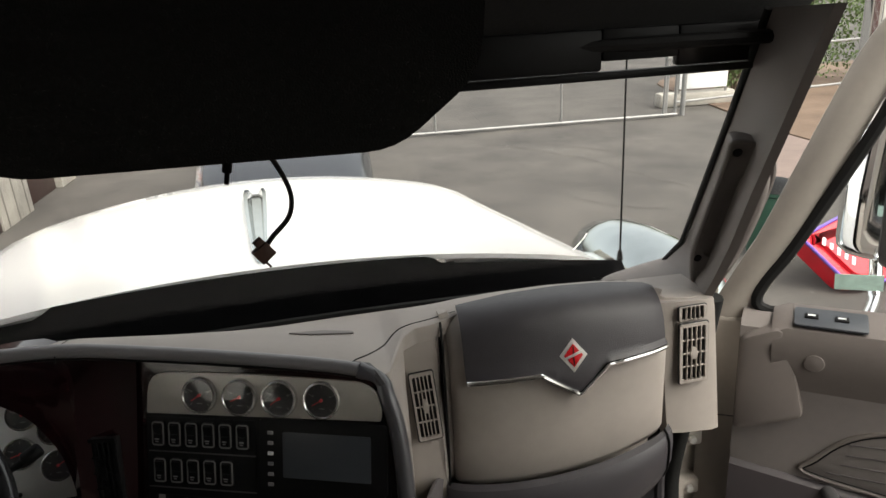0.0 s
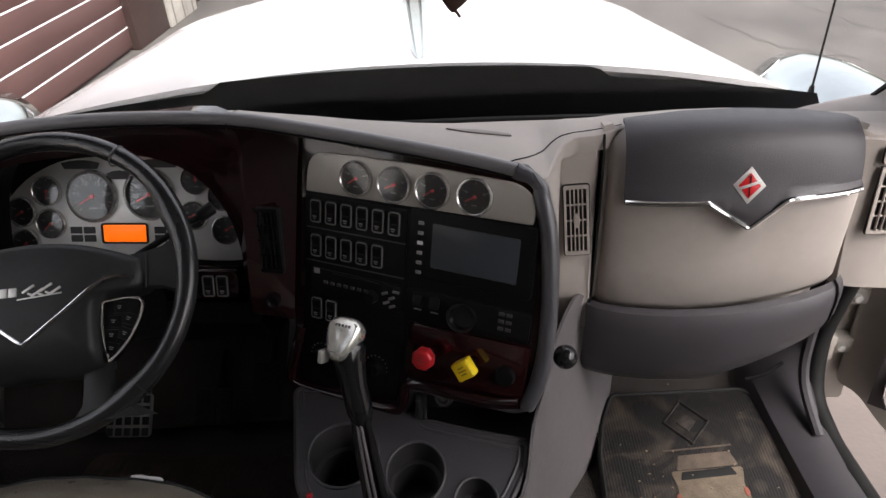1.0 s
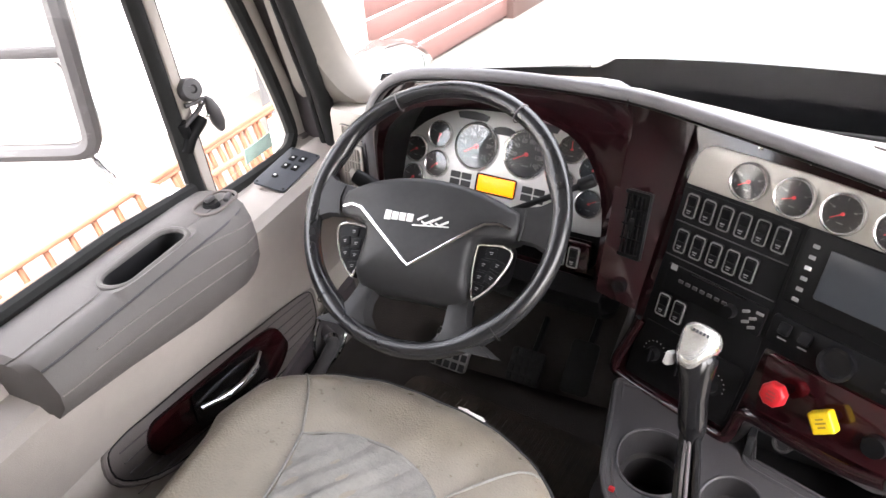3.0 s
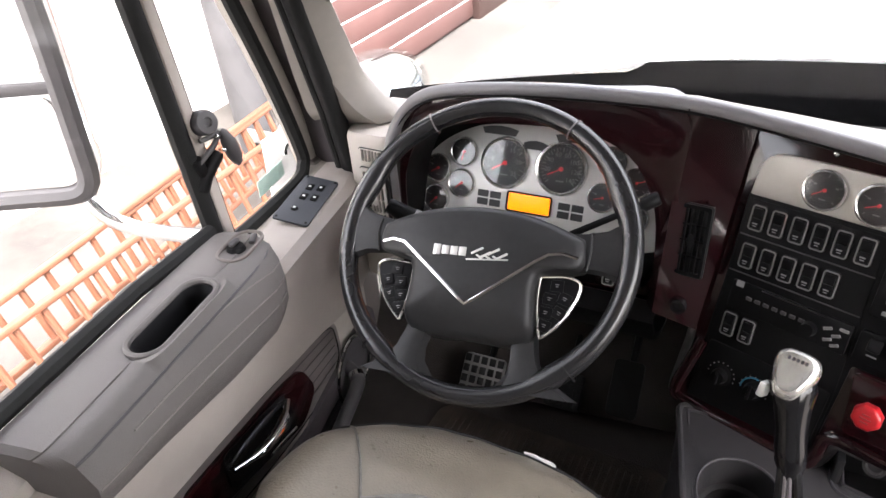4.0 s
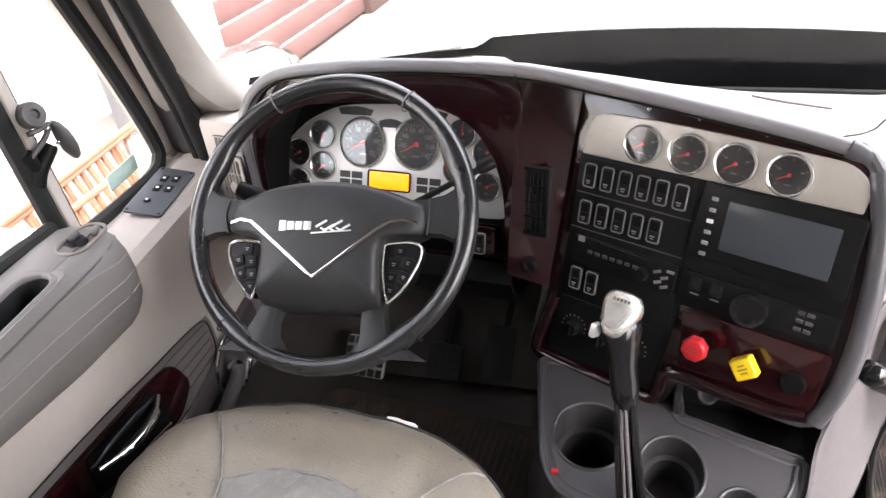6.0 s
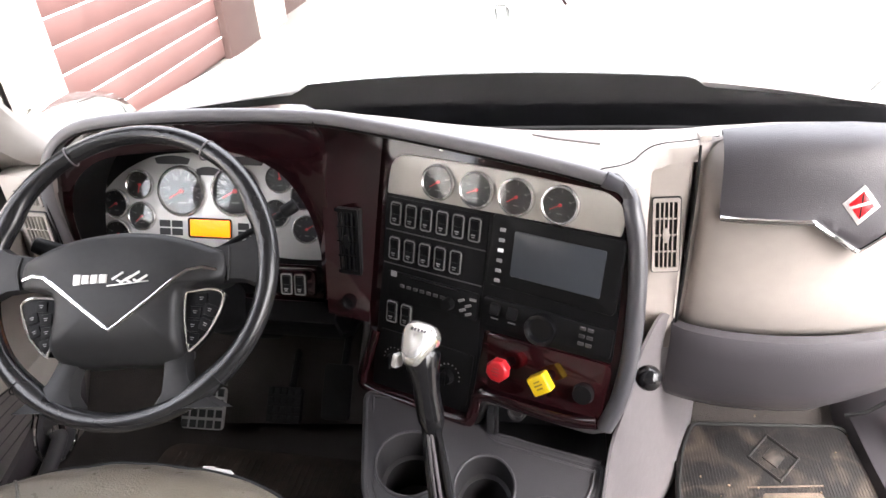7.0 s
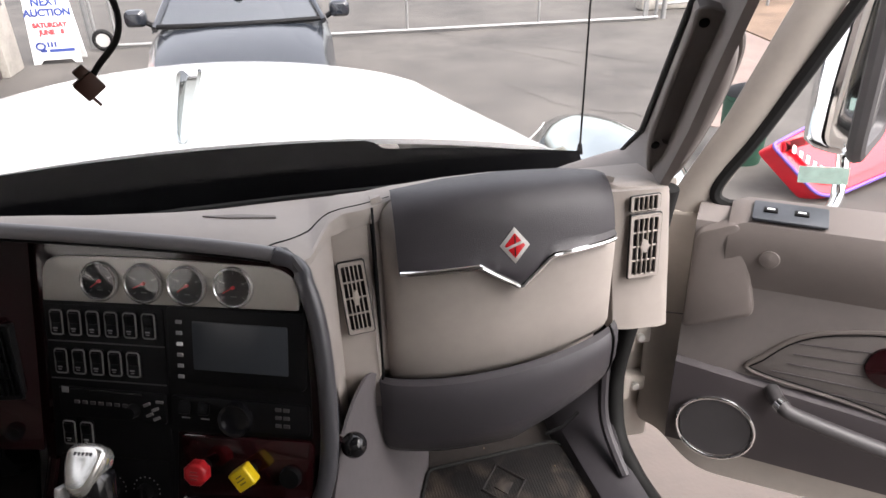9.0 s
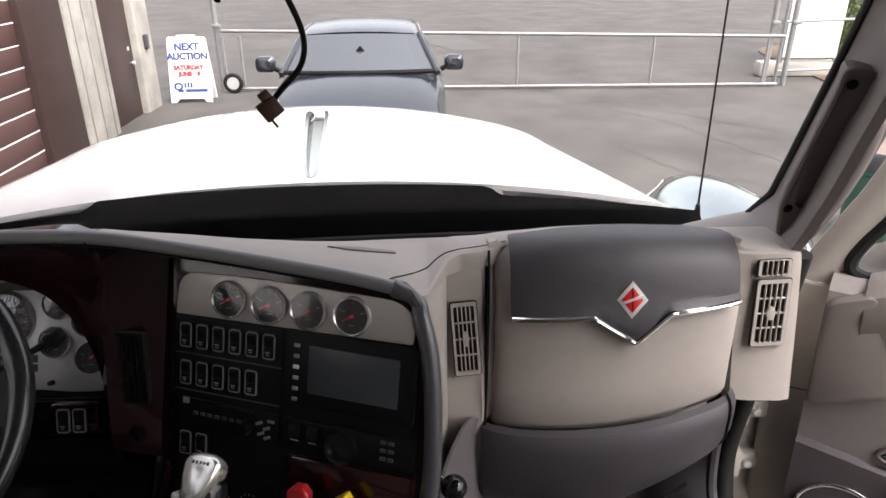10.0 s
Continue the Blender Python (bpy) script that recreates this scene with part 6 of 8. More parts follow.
    part("speaker_ring", put(tube([(0.083 * math.cos(2 * math.pi * k / 40), 0.083 * math.sin(2 * math.pi * k / 40), 0.004) for k in range(40)], 0.0045, 8, True), sm), CHROME, sp, "chrome ring")
    # dark curved insert with a wood tip
    if i > 0:
        # the driver's insert is a leaf that ends before the door does
        dy, dz = 0.075, -0.10
        ins = [(-0.186, 1.690), (-0.205, 1.738), (-0.30, 1.765), (-0.41, 1.785), (-0.56, 1.817), (-0.69, 1.836), (-0.765, 1.846), (-0.806, 1.832), (-0.80, 1.76), (-0.70, 1.68), (-0.50, 1.625), (-0.30, 1.600), (-0.20, 1.625)]
        inlay = [(-0.350, 1.746), (-0.316, 1.660), (-0.385, 1.622), (-0.715, 1.730), (-0.735, 1.775), (-0.715, 1.814), (-0.42, 1.766)]
        cup = [(-0.425, 1.757), (-0.402, 1.640), (-0.626, 1.712), (-0.622, 1.798)]
        lever = [(0.124, -0.425, 1.733), (0.145, -0.48, 1.735), (0.148, -0.55, 1.745), (0.130, -0.615, 1.760)]
        seams = [[(0.1125, -0.205, 1.722 - 0.022 * k), (0.1125, -0.40, 1.758 - 0.026 * k), (0.1125, -0.78, 1.815 - 0.026 * k)] for k in range(5)]
    else:
        dy, dz = 0.0, 0.0
        ins = [(-0.215, 1.735), (-0.232, 1.775), (-0.29, 1.838), (-0.38, 1.875), (-0.52, 1.890), (-0.95, 1.870), (-0.95, 1.660), (-0.6, 1.675), (-0.4, 1.710)]
        inlay = [(-0.43, 1.858), (-0.41, 1.803), (-0.44, 1.768), (-0.88, 1.738), (-0.90, 1.803), (-0.87, 1.843)]
        cup = [(-0.485, 1.848), (-0.475, 1.780), (-0.825, 1.752), (-0.825, 1.830)]
        lever = [(0.125, -0.500, 1.831), (0.146, -0.565, 1.821), (0.150, -0.645, 1.806), (0.135, -0.735, 1.781)]
        seams = [[(0.1125, -0.28 + 0.008 * k * (k - 2), 1.825 - 0.026 * k), (0.1125, -0.6, 1.848 - 0.032 * k), (0.1125, -0.93, 1.835 - 0.032 * k)] for k in range(5)]
    def shift(pts):
        return [(y + dy, z + dz) for y, z in pts]
    def line(pts, steps=5):
        return curve([(i * x, y + dy, z + dz) for x, y, z in pts], steps)
    pl = [tuple(p)[:2] for p in curve([(y, z, 0) for y, z in ins], 4, True)]
    wall(pl, 0.095, 0.112, INSERT, "insert", "dark taupe sewn insert", 0.006)
    part("insert_piping", tube([(i * 0.110, y, z) for y, z in pl], 0.0055, 8, True), TAUPE if i > 0 else DOOR_TAUPE, d, "raised moulding round the insert")
    part("insert_groove", tube([(i * 0.1125, y, z) for y, z in inset(pl, 0.007)], 0.0016, 6, True), BLACK, d)
    for row in seams:
        part("insert_seam", tube(curve([(i * x, y, z) for x, y, z in row], 4), 0.0013, 6), DOOR_CHARCOAL, d)
    wall(rounded(inlay, 0.03), 0.11, 0.120, RED_WOOD, "wood_inlay", "dark red wood inlay", 0.003)
    wall(rounded(cup, 0.02), 0.118, 0.1225, GLOSS_BLACK, "handle_recess", "black handle recess", 0.001)
    part("door_handle", tube(curve([(i * x, y, z) for x, y, z in lever], 5), [0.006] * 4 + [0.011] * 8 + [0.007] * 4, 10, flat=0.7), CHROME, d, "chrome door handle")
    low = [(q[0], q[1]) for q in (cup[1], cup[2])]
    part("recess_edge", tube([(i * 0.124, low[0][0] - 0.02, low[0][1] + 0.012), (i * 0.128, (low[0][0] + low[1][0]) / 2, (low[0][1] + low[1][1]) / 2 + 0.006)], 0.003, 8), CHROME, d, "thin bright edge of the recess")
    # pull rail
    part("pull_rail", tube(line([(0.115, -0.262, 1.703), (0.155, -0.285, 1.695), (0.165, -0.33, 1.680), (0.165, -0.6, 1.630), (0.15, -0.9, 1.575)]), 0.016, 12), DARK_GREY, d, "grey pull rail")
    part("rail_cap", tube([(i * 0.150, -0.278 + dy, 1.697 + dz), (i * 0.158, -0.288 + dy, 1.694 + dz)], 0.018, 12), CHROME, d, "bright collar")
    wall(rounded(shift([(-0.27, 1.675), (-0.95, 1.535), (-0.95, 1.495), (-0.30, 1.620)]), 0.02), 0.108, 0.1165, BLACK, "pocket", "dark pocket behind the rail", 0.001)
    return d, wall


HINGE_L = TRUCK @ Matrix.Translation((-1.08, 0.0, 2.1)) @ pose(0, 0, 0, 2.5, 0, 4) @ Matrix.Translation((0, 0, -2.1))
ldoor, _ = door(1, HINGE_L, "door_left", "closed driver's door with beige trim and a wood inlay")


def left_extras(d):
    # divider bar of the quarter window
    bar = [(0.055, -0.368, 2.06), (0.052, -0.382, 2.35), (0.046, -0.402, 2.72)]
    part("divider", tube(bar, 0.014, 8, flat=0.8), PALE_BEIGE, d, "beige bar between the panes")
    part("divider_seal", tube([(x - 0.004, y - 0.025, z) for x, y, z in bar], 0.017, 10, flat=0.9), RUBBER, d, "black rubber seal")
    part("divider_seal", tube([(x - 0.004, y + 0.015, z) for x, y, z in bar], 0.007, 8), RUBBER, d, "black rubber seal")
    # padded armrest pod, with a deep well sunk into its top
    stations = [(-0.395, 0.25, 2.085), (-0.40, 0.62, 2.10), (-0.42, 0.86, 2.108), (-0.47, 1.0, 2.112), (-0.60, 1.03, 2.116), (-0.75, 1.03, 2.118), (-0.85, 1.02, 2.118), (-0.872, 0.98, 2.116), (-0.880, 0.80, 2.108)]
    ys = sorted([q[0] for q in stations] + [*(-0.634 + q for q in (0.096, 0.091, 0.088, 0.083, 0.073, 0.054, -0.054, -0.073, -0.083, -0.088, -0.091, -0.096))])
    secs = []
    for y in ys[::-1]:
        k, zt = lerp_table(sorted(stations), y)
        e = abs(y + 0.634) / 0.090
        half = 0.0285 * math.sqrt(max(0.0, 1 - e ** 6))
        dip = 0.088 * min(1.0, half / 0.018) if half > 0 else 0.0
        half = max(half, 0.002)
        f = lerp_table([(-1.0, 0.55), (-0.82, 0.60), (-0.73, 0.70), (-0.6, 0.84), (-0.43, 0.95)], y)[0]
        rise = 0.005 * max(0.0, 1 - max(0.0, abs(y + 0.634) - 0.08) / 0.03)
        secs.append([(0.05, y, zt - 0.02), (0.075, y, zt), (0.075 + 0.02 * k, y, zt + 0.002), (0.075 + 0.075 * k - half - 0.010, y, zt + 0.003 + rise), (0.075 + 0.075 * k - half, y, zt + 0.002 + rise * 0.6), (0.075 + 0.075 * k - half * 0.86, y, zt + 0.003 - dip), (0.075 + 0.075 * k + half * 0.86, y, zt + 0.003 - dip),
                     (0.075 + 0.075 * k + half, y, zt + 0.001 + rise * 0.6), (0.075 + 0.075 * k + half * 0.5 + 0.022 * k, y, zt + 0.002 + rise), (0.075 + 0.116 * k, y, zt - 0.008), (0.075 + 0.128 * k, y, zt - 0.034), (0.075 + 0.133 * k, y, zt - 0.077 * f), (0.075 + 0.128 * k, y, zt - 0.123 * f), (0.075 + 0.108 * k, y, zt - 0.166 * f), (0.08, y, zt - 0.180 * f), (0.05, y, zt - 0.180 * f)])
    part("armrest_pod", loft(secs), POD_TAUPE, d, "taupe padded armrest pod")
    lining = [[(x + 0.150, y - 0.634, z) for x, y in rrect(0.050 * k, 0.150 * k, 0.024 * k, 6)] for k, z in ((1.0, 2.1165), (0.985, 2.109), (0.93, 2.09), (0.86, 2.06), (0.80, 2.036), (0.10, 2.036))]
    part("grab_well", loft(lining, caps=False), DIAL, d, "dark lining of the deep grab well")
    part("well_rim", ring([(x + 0.150, y - 0.634, 2.1185) for x, y in rrect(0.060, 0.166, 0.030, 6)], 0.0055, 8), POD_TAUPE, d, "raised oval rim of the well")
    def on_pod(y, drop, out=0.0006):
        f = lerp_table([(-1.0, 0.55), (-0.82, 0.60), (-0.73, 0.70), (-0.6, 0.84), (-0.43, 0.95)], y)[0]
        k, zt = lerp_table(sorted(stations), y)
        t = lerp_table([(0.008, 0.116), (0.034, 0.128), (0.077 * f, 0.133), (0.123 * f, 0.128), (0.166 * f, 0.108)], drop)[0]
        return (0.075 + t * k + out, y, zt - drop)
    part("pod_piping", tube([on_pod(y, 0.010) for y in (-0.415, -0.45, -0.5, -0.6, -0.7, -0.8, -0.85, -0.872)], 0.0022, 6), DARK_GREY, d, "dark piping round the top")
    for a, b, y1 in ((0.040, 0.011, -0.62), (0.068, 0.030, -0.80), (0.098, 0.050, -0.87)):
        part("pod_seam", tube([on_pod(-0.425 + (y1 + 0.425) * j / 14, b + (a - b) * (1 - j / 14) ** 1.6) for j in range(15)], 0.0013, 6), TAUPE, d, "pale sewn seam")
    part("adjuster_recess", put(ring([(p[0], p[1], 0.0) for p in rrect(0.050, 0.085, 0.022, 5)], 0.003, 6), pose(0.146, -0.455, 2.1165)), DOOR_TAUPE, d)
    part("sill_seal", tube([(0.058, -0.41, 2.105), (0.06, -0.6, 2.122), (0.06, -1.0, 2.124)], 0.013, 8), RUBBER, d, "black rubber strip under the glass")
    ms = part("mirror_switch", put(lathe([(0, 0.008), (0.013, 0.008), (0.016, 0), (0, 0)], 20), Matrix.Translation((0.142, -0.462, 2.113))), BLACK, d, "mirror adjuster")
    part("adjuster_knob", put(box(0.010, 0.020, 0.008, 0.003), pose(0.140, -0.460, 2.125)), DARK_GREY, ms)
    part("adjuster_knob", put(box(0.010, 0.026, 0.008, 0.003), pose(0.158, -0.435, 2.119, 0, 0, 20)), DARK_GREY, ms)
    # ledge ahead of the pod, with the switch plate
    rim_z = [(-1.0, 1.846), (-0.765, 1.846), (-0.69, 1.836), (-0.56, 1.817), (-0.41, 1.785), (-0.30, 1.765), (-0.2, 1.738), (0.0, 1.715)]
    def led_row(y):
        b = 0.25 * max(0, y + 0.12)
        z = lerp_table(rim_z, y)[0]
        return [(0.06, y, 2.036), (0.085, y, 2.044), (0.11, y, 2.050), (0.165 - b, y, 2.045), (0.18 - b, y, 2.03), (0.172 - b, y, 1.95), (0.160 - b, y, z + 0.09), (0.150 - b * 0.8, y, z + 0.035), (0.125 - b * 0.4, y, z + 0.008), (0.108, y, z)]
    led = [led_row(y) for y in (-0.99, -0.88, -0.76, -0.64, -0.52, -0.40, -0.35, -0.28, -0.2, -0.12, -0.06, -0.01)]
    part("ledge", sheet(led, 0.012), BEIGE, d, "beige ledge in front of the armrest")
    pm = Matrix.Translation((0.122, -0.205, 2.050)) @ pose(0.002, 0, 0.004, 0, 12, 4) @ Matrix.Diagonal((0.80, 0.90, 0.82, 1))
    plate = part("switch_plate", put(slab(rounded([(-0.044, -0.092), (0.044, -0.092), (0.044, 0.092), (-0.044, 0.092)], 0.008), 0, 0.005, 0.0015), pm), SLATE, d, "dark blue-grey plate with window switches")
    for x, y in ((-0.012, 0.045), (0.014, 0.050), (-0.010, 0.005), (0.016, 0.008), (-0.010, -0.045)):
        part("window_switch", put(lathe([(0, 0.004), (0.006, 0.004), (0.009, 0.0), (0, 0)], 12) if y < -0.02 else box(0.016, 0.024, 0.004, 0.0015, (0, 0, 0.001)), pm @ Matrix.Translation((x, y, 0.005))), BLACK, plate)
        part("switch_mark", put(box(0.006, 0.005, 0.0008, 0, (x, y, 0.0087 if y > -0.02 else 0.0094)), pm), WHITE_MARK, plate)
    for x in (-0.036, 0.036):
        for y in (-0.084, 0.084):
            part("plate_screw", put(lathe([(0, 0.002), (0.003, 0.001), (0.0035, 0), (0, 0)], 8), pm @ Matrix.Translation((x, y, 0.005))), BLACK, plate)


left_extras(ldoor)

HINGE_R = Matrix.Translation((1.0, 1.43, 0)) @ Matrix.Rotation(radians(53.1), 4, "Z")
rdoor, rwall = door(-1, HINGE_R, "door_right", "open passenger door with taupe trim and a chrome-ringed speaker")


def right_extras(d, wall):
    wall(rounded([(-0.062, 2.050), (-0.143, 2.086), (-0.165, 2.02), (-0.20, 1.882), (-0.062, 1.822)], [0.02, 0.02, 0.03, 0.02, 0.02]), 0.09, 0.141, DOOR_TAUPE, "corner_cover", "raised taupe corner cover", 0.02)
    led = [[(-0.045, y, 2.098 + dz), (-0.10, y, 2.090 + dz), (-0.128, y, 2.078 + dz), (-0.136, y, 2.055 + dz), (-0.128, y, 1.99 + dz), (-0.10, y, 1.93 + dz)] for y, dz in ((-0.125, -0.012), (-0.15, 0.0), (-0.4, 0.002), (-0.7, 0.004), (-0.97, 0.004))]
    part("ledge", sheet(led, -0.01), DOOR_TAUPE, d, "taupe ledge under the window")
    pm = Matrix.Translation((-0.102, -0.228, 2.100)) @ pose(0, 0, 0, 0, -12, 0)
    plate = part("switch_plate", put(slab(rrect(0.066, 0.134, 0.006), 0, 0.005, 0.0015), pm), SLATE, d, "dark blue-grey plate with two window switches")
    for y in (0.035, -0.020):
        part("window_switch", put(box(0.016, 0.026, 0.006, 0.002), pm @ Matrix.Translation((0, y, 0.006))), BLACK, plate)
        part("switch_mark", put(box(0.005, 0.014, 0.0008), pm @ Matrix.Translation((0, y, 0.0094))), WHITE_MARK, plate)
    part("trim_groove", tube(curve([(-0.106, -0.02, 1.835), (-0.108, -0.20, 1.855), (-0.108, -0.40, 1.885), (-0.106, -0.95, 1.90)], 5), 0.0018, 6), DARK_GREY, d)
    part("sticker", put(box(0.0015, 0.088, 0.034, 0, (0, 0, 0)), pose(-0.030, -0.274, 2.165, -4)), STICKER, d, "pale green paper sticker on the glass")
    km = Matrix.Translation((-0.128, -0.206, 2.018)) @ Matrix.Rotation(radians(-90), 4, "Y")
    part("lock_cap", put(lathe([(0, 0.020), (0.018, 0.017), (0.024, 0.006), (0.025, 0), (0, 0)], 24), km), DOOR_TAUPE, d, "round taupe cap")


right_extras(rdoor, rwall)


# ---- mirrors outside the doors ----
def mirror(i, m, name, label, arm):
    g = thing(name, m, label, "truck mirror")
    prof = rounded([(-0.135, -0.31), (0.135, -0.31), (0.145, 0.0), (0.14, 0.42), (-0.14, 0.42), (-0.145, 0.0)], 0.05)
    rings = [[(x * k, y, z * (0.9 + 0.1 * k)) for x, z in prof] for y, k in ((-0.030, 0.97), (-0.022, 1.0), (0.02, 1.0), (0.06, 0.9), (0.09, 0.6))]
    part("shell", loft(rings), CHROME, g, "chrome back shell")
    part("rim", tube([(x * 0.975, -0.030, z * 0.985) for x, z in prof], 0.020, 8, True), DARK_GREY, g, "dark grey rim")
    part("main_glass", put(slab(rounded([(-0.120, -0.085), (0.120, -0.085), (0.122, 0.385), (-0.122, 0.385)], 0.03), 0, 0.004), Matrix(((1, 0, 0, 0), (0, 0, -1, -0.030), (0, 1, 0, 0), (0, 0, 0, 1)))), MIRROR, g, "flat mirror glass")
    part("spot_glass", put(slab(rounded([(-0.112, -0.285), (0.112, -0.285), (0.118, -0.115), (-0.118, -0.115)], 0.03), 0, 0.004), Matrix(((1, 0, 0, 0), (0, 0, -1, -0.030), (0, 1, 0, 0), (0, 0, 0, 1)))), MIRROR, g, "lower wide mirror glass")
    part("bridge", box(0.25, 0.012, 0.022, 0.004, (0, -0.032, -0.10)), DARK_GREY, g)
    part("arm", tube(curve(arm, 5), 0.016, 10), CHROME, g, "chrome arm")
    part("arm", tube(curve([(0, 0.02, 0.40), (0, 0.01, 0.46), (i * 0.05, 0, 0.49), (i * 0.36, -0.02, 0.42)], 5), 0.016, 10), CHROME, g, "chrome arm")
    return g


mirror(1, TRUCK @ Matrix.Translation((-1.425, -0.385, 2.405)) @ pose(0, 0, 0, 0, 0, 24), "mirror_left", "tall chrome mirror outside the driver's door", [(0.085, 0.02, -0.29), (0.095, 0.01, -0.34), (0.14, 0.0, -0.385), (0.24, -0.01, -0.415), (0.44, -0.02, -0.44)])
mirror(-1, HINGE_R @ Matrix.Translation((0.34, -0.345, 2.44)) @ pose(0, 0, 0, 0, 0, -14), "mirror_right", "tall chrome mirror outside the open passenger door", [(0.02, 0.02, -0.29), (0.02, 0.01, -0.36), (-0.02, 0.0, -0.42), (-0.10, -0.01, -0.435), (-0.42, -0.02, -0.44)])


part("sticker", put(box(0.0015, 0.098, 0.032, 0), pose(0.03, -0.168, 2.075)), STICKER, ldoor, "pale green paper sticker on the glass")


# ---- phone holder on the divider ----
def phone_holder():
    h = thing("phone_holder", Matrix.Translation((-1.007, 0.826, 2.245)), "black suction phone holder clipped to the window bar", "phone holder")
    part("cup", put(lathe([(0, 0.014), (0.006, 0.013), (0.008, 0.017), (0.018, 0.016), (0.0205, 0.010), (0.0205, -0.008), (0.018, -0.013), (0, -0.014)], 24), facing((0.002, -0.004, 0.022), (0.95, -0.15, 0.25))), DARK_GREY, h, "ribbed suction cup")
    part("bracket", tube([(0.006, -0.022, -0.002), (0.010, -0.004, -0.001), (0.012, 0.014, 0.002)], 0.0045, 8), DARK_GREY, h)
    part("arm", tube(curve([(0.014, 0.010, -0.001), (0.012, 0.0, -0.014), (0.008, -0.016, -0.026), (0.004, -0.032, -0.036)], 4), 0.0055, 8, flat=0.8), DARK_GREY, h)
    part("stem", tube(curve([(0.006, 0.008, -0.030), (0.002, -0.006, -0.045), (-0.002, -0.022, -0.062), (-0.006, -0.034, -0.085)], 4), [0.010, 0.012, 0.013, 0.013, 0.013, 0.013, 0.013, 0.013, 0.013, 0.013, 0.013, 0.013, 0.013][:len(curve([(0.006, 0.008, -0.030), (0.002, -0.006, -0.045), (0.0, -0.014, -0.062), (-0.002, -0.016, -0.085)], 4))], 10), BLACK, h)
    part("stem", tube([(-0.002, -0.034, -0.030), (-0.002, -0.030, -0.045), (-0.002, -0.020, -0.070)], 0.011, 10), BLACK, h)
    part("clamp", tube([(0.012, 0.018, 0.004), (0.014, 0.022, -0.004), (0.014, 0.028, -0.022), (0.012, 0.035, -0.045), (0.010, 0.041, -0.062), (0.009, 0.042, -0.068)], [0.005, 0.011, 0.016, 0.016, 0.010, 0.004], 12, flat=0.8), DARK_GREY, h, "dark jaw of the holder")
    for y, z in ((0.003, -0.001), (0.011, -0.028)):
        part("pivot", put(lathe([(0, 0.004), (0.003, 0.003), (0.0035, 0), (0, 0)], 12), facing((0.018, y, z), (0.9, -0.4, 0.2))), CHROME, h)


phone_holder()

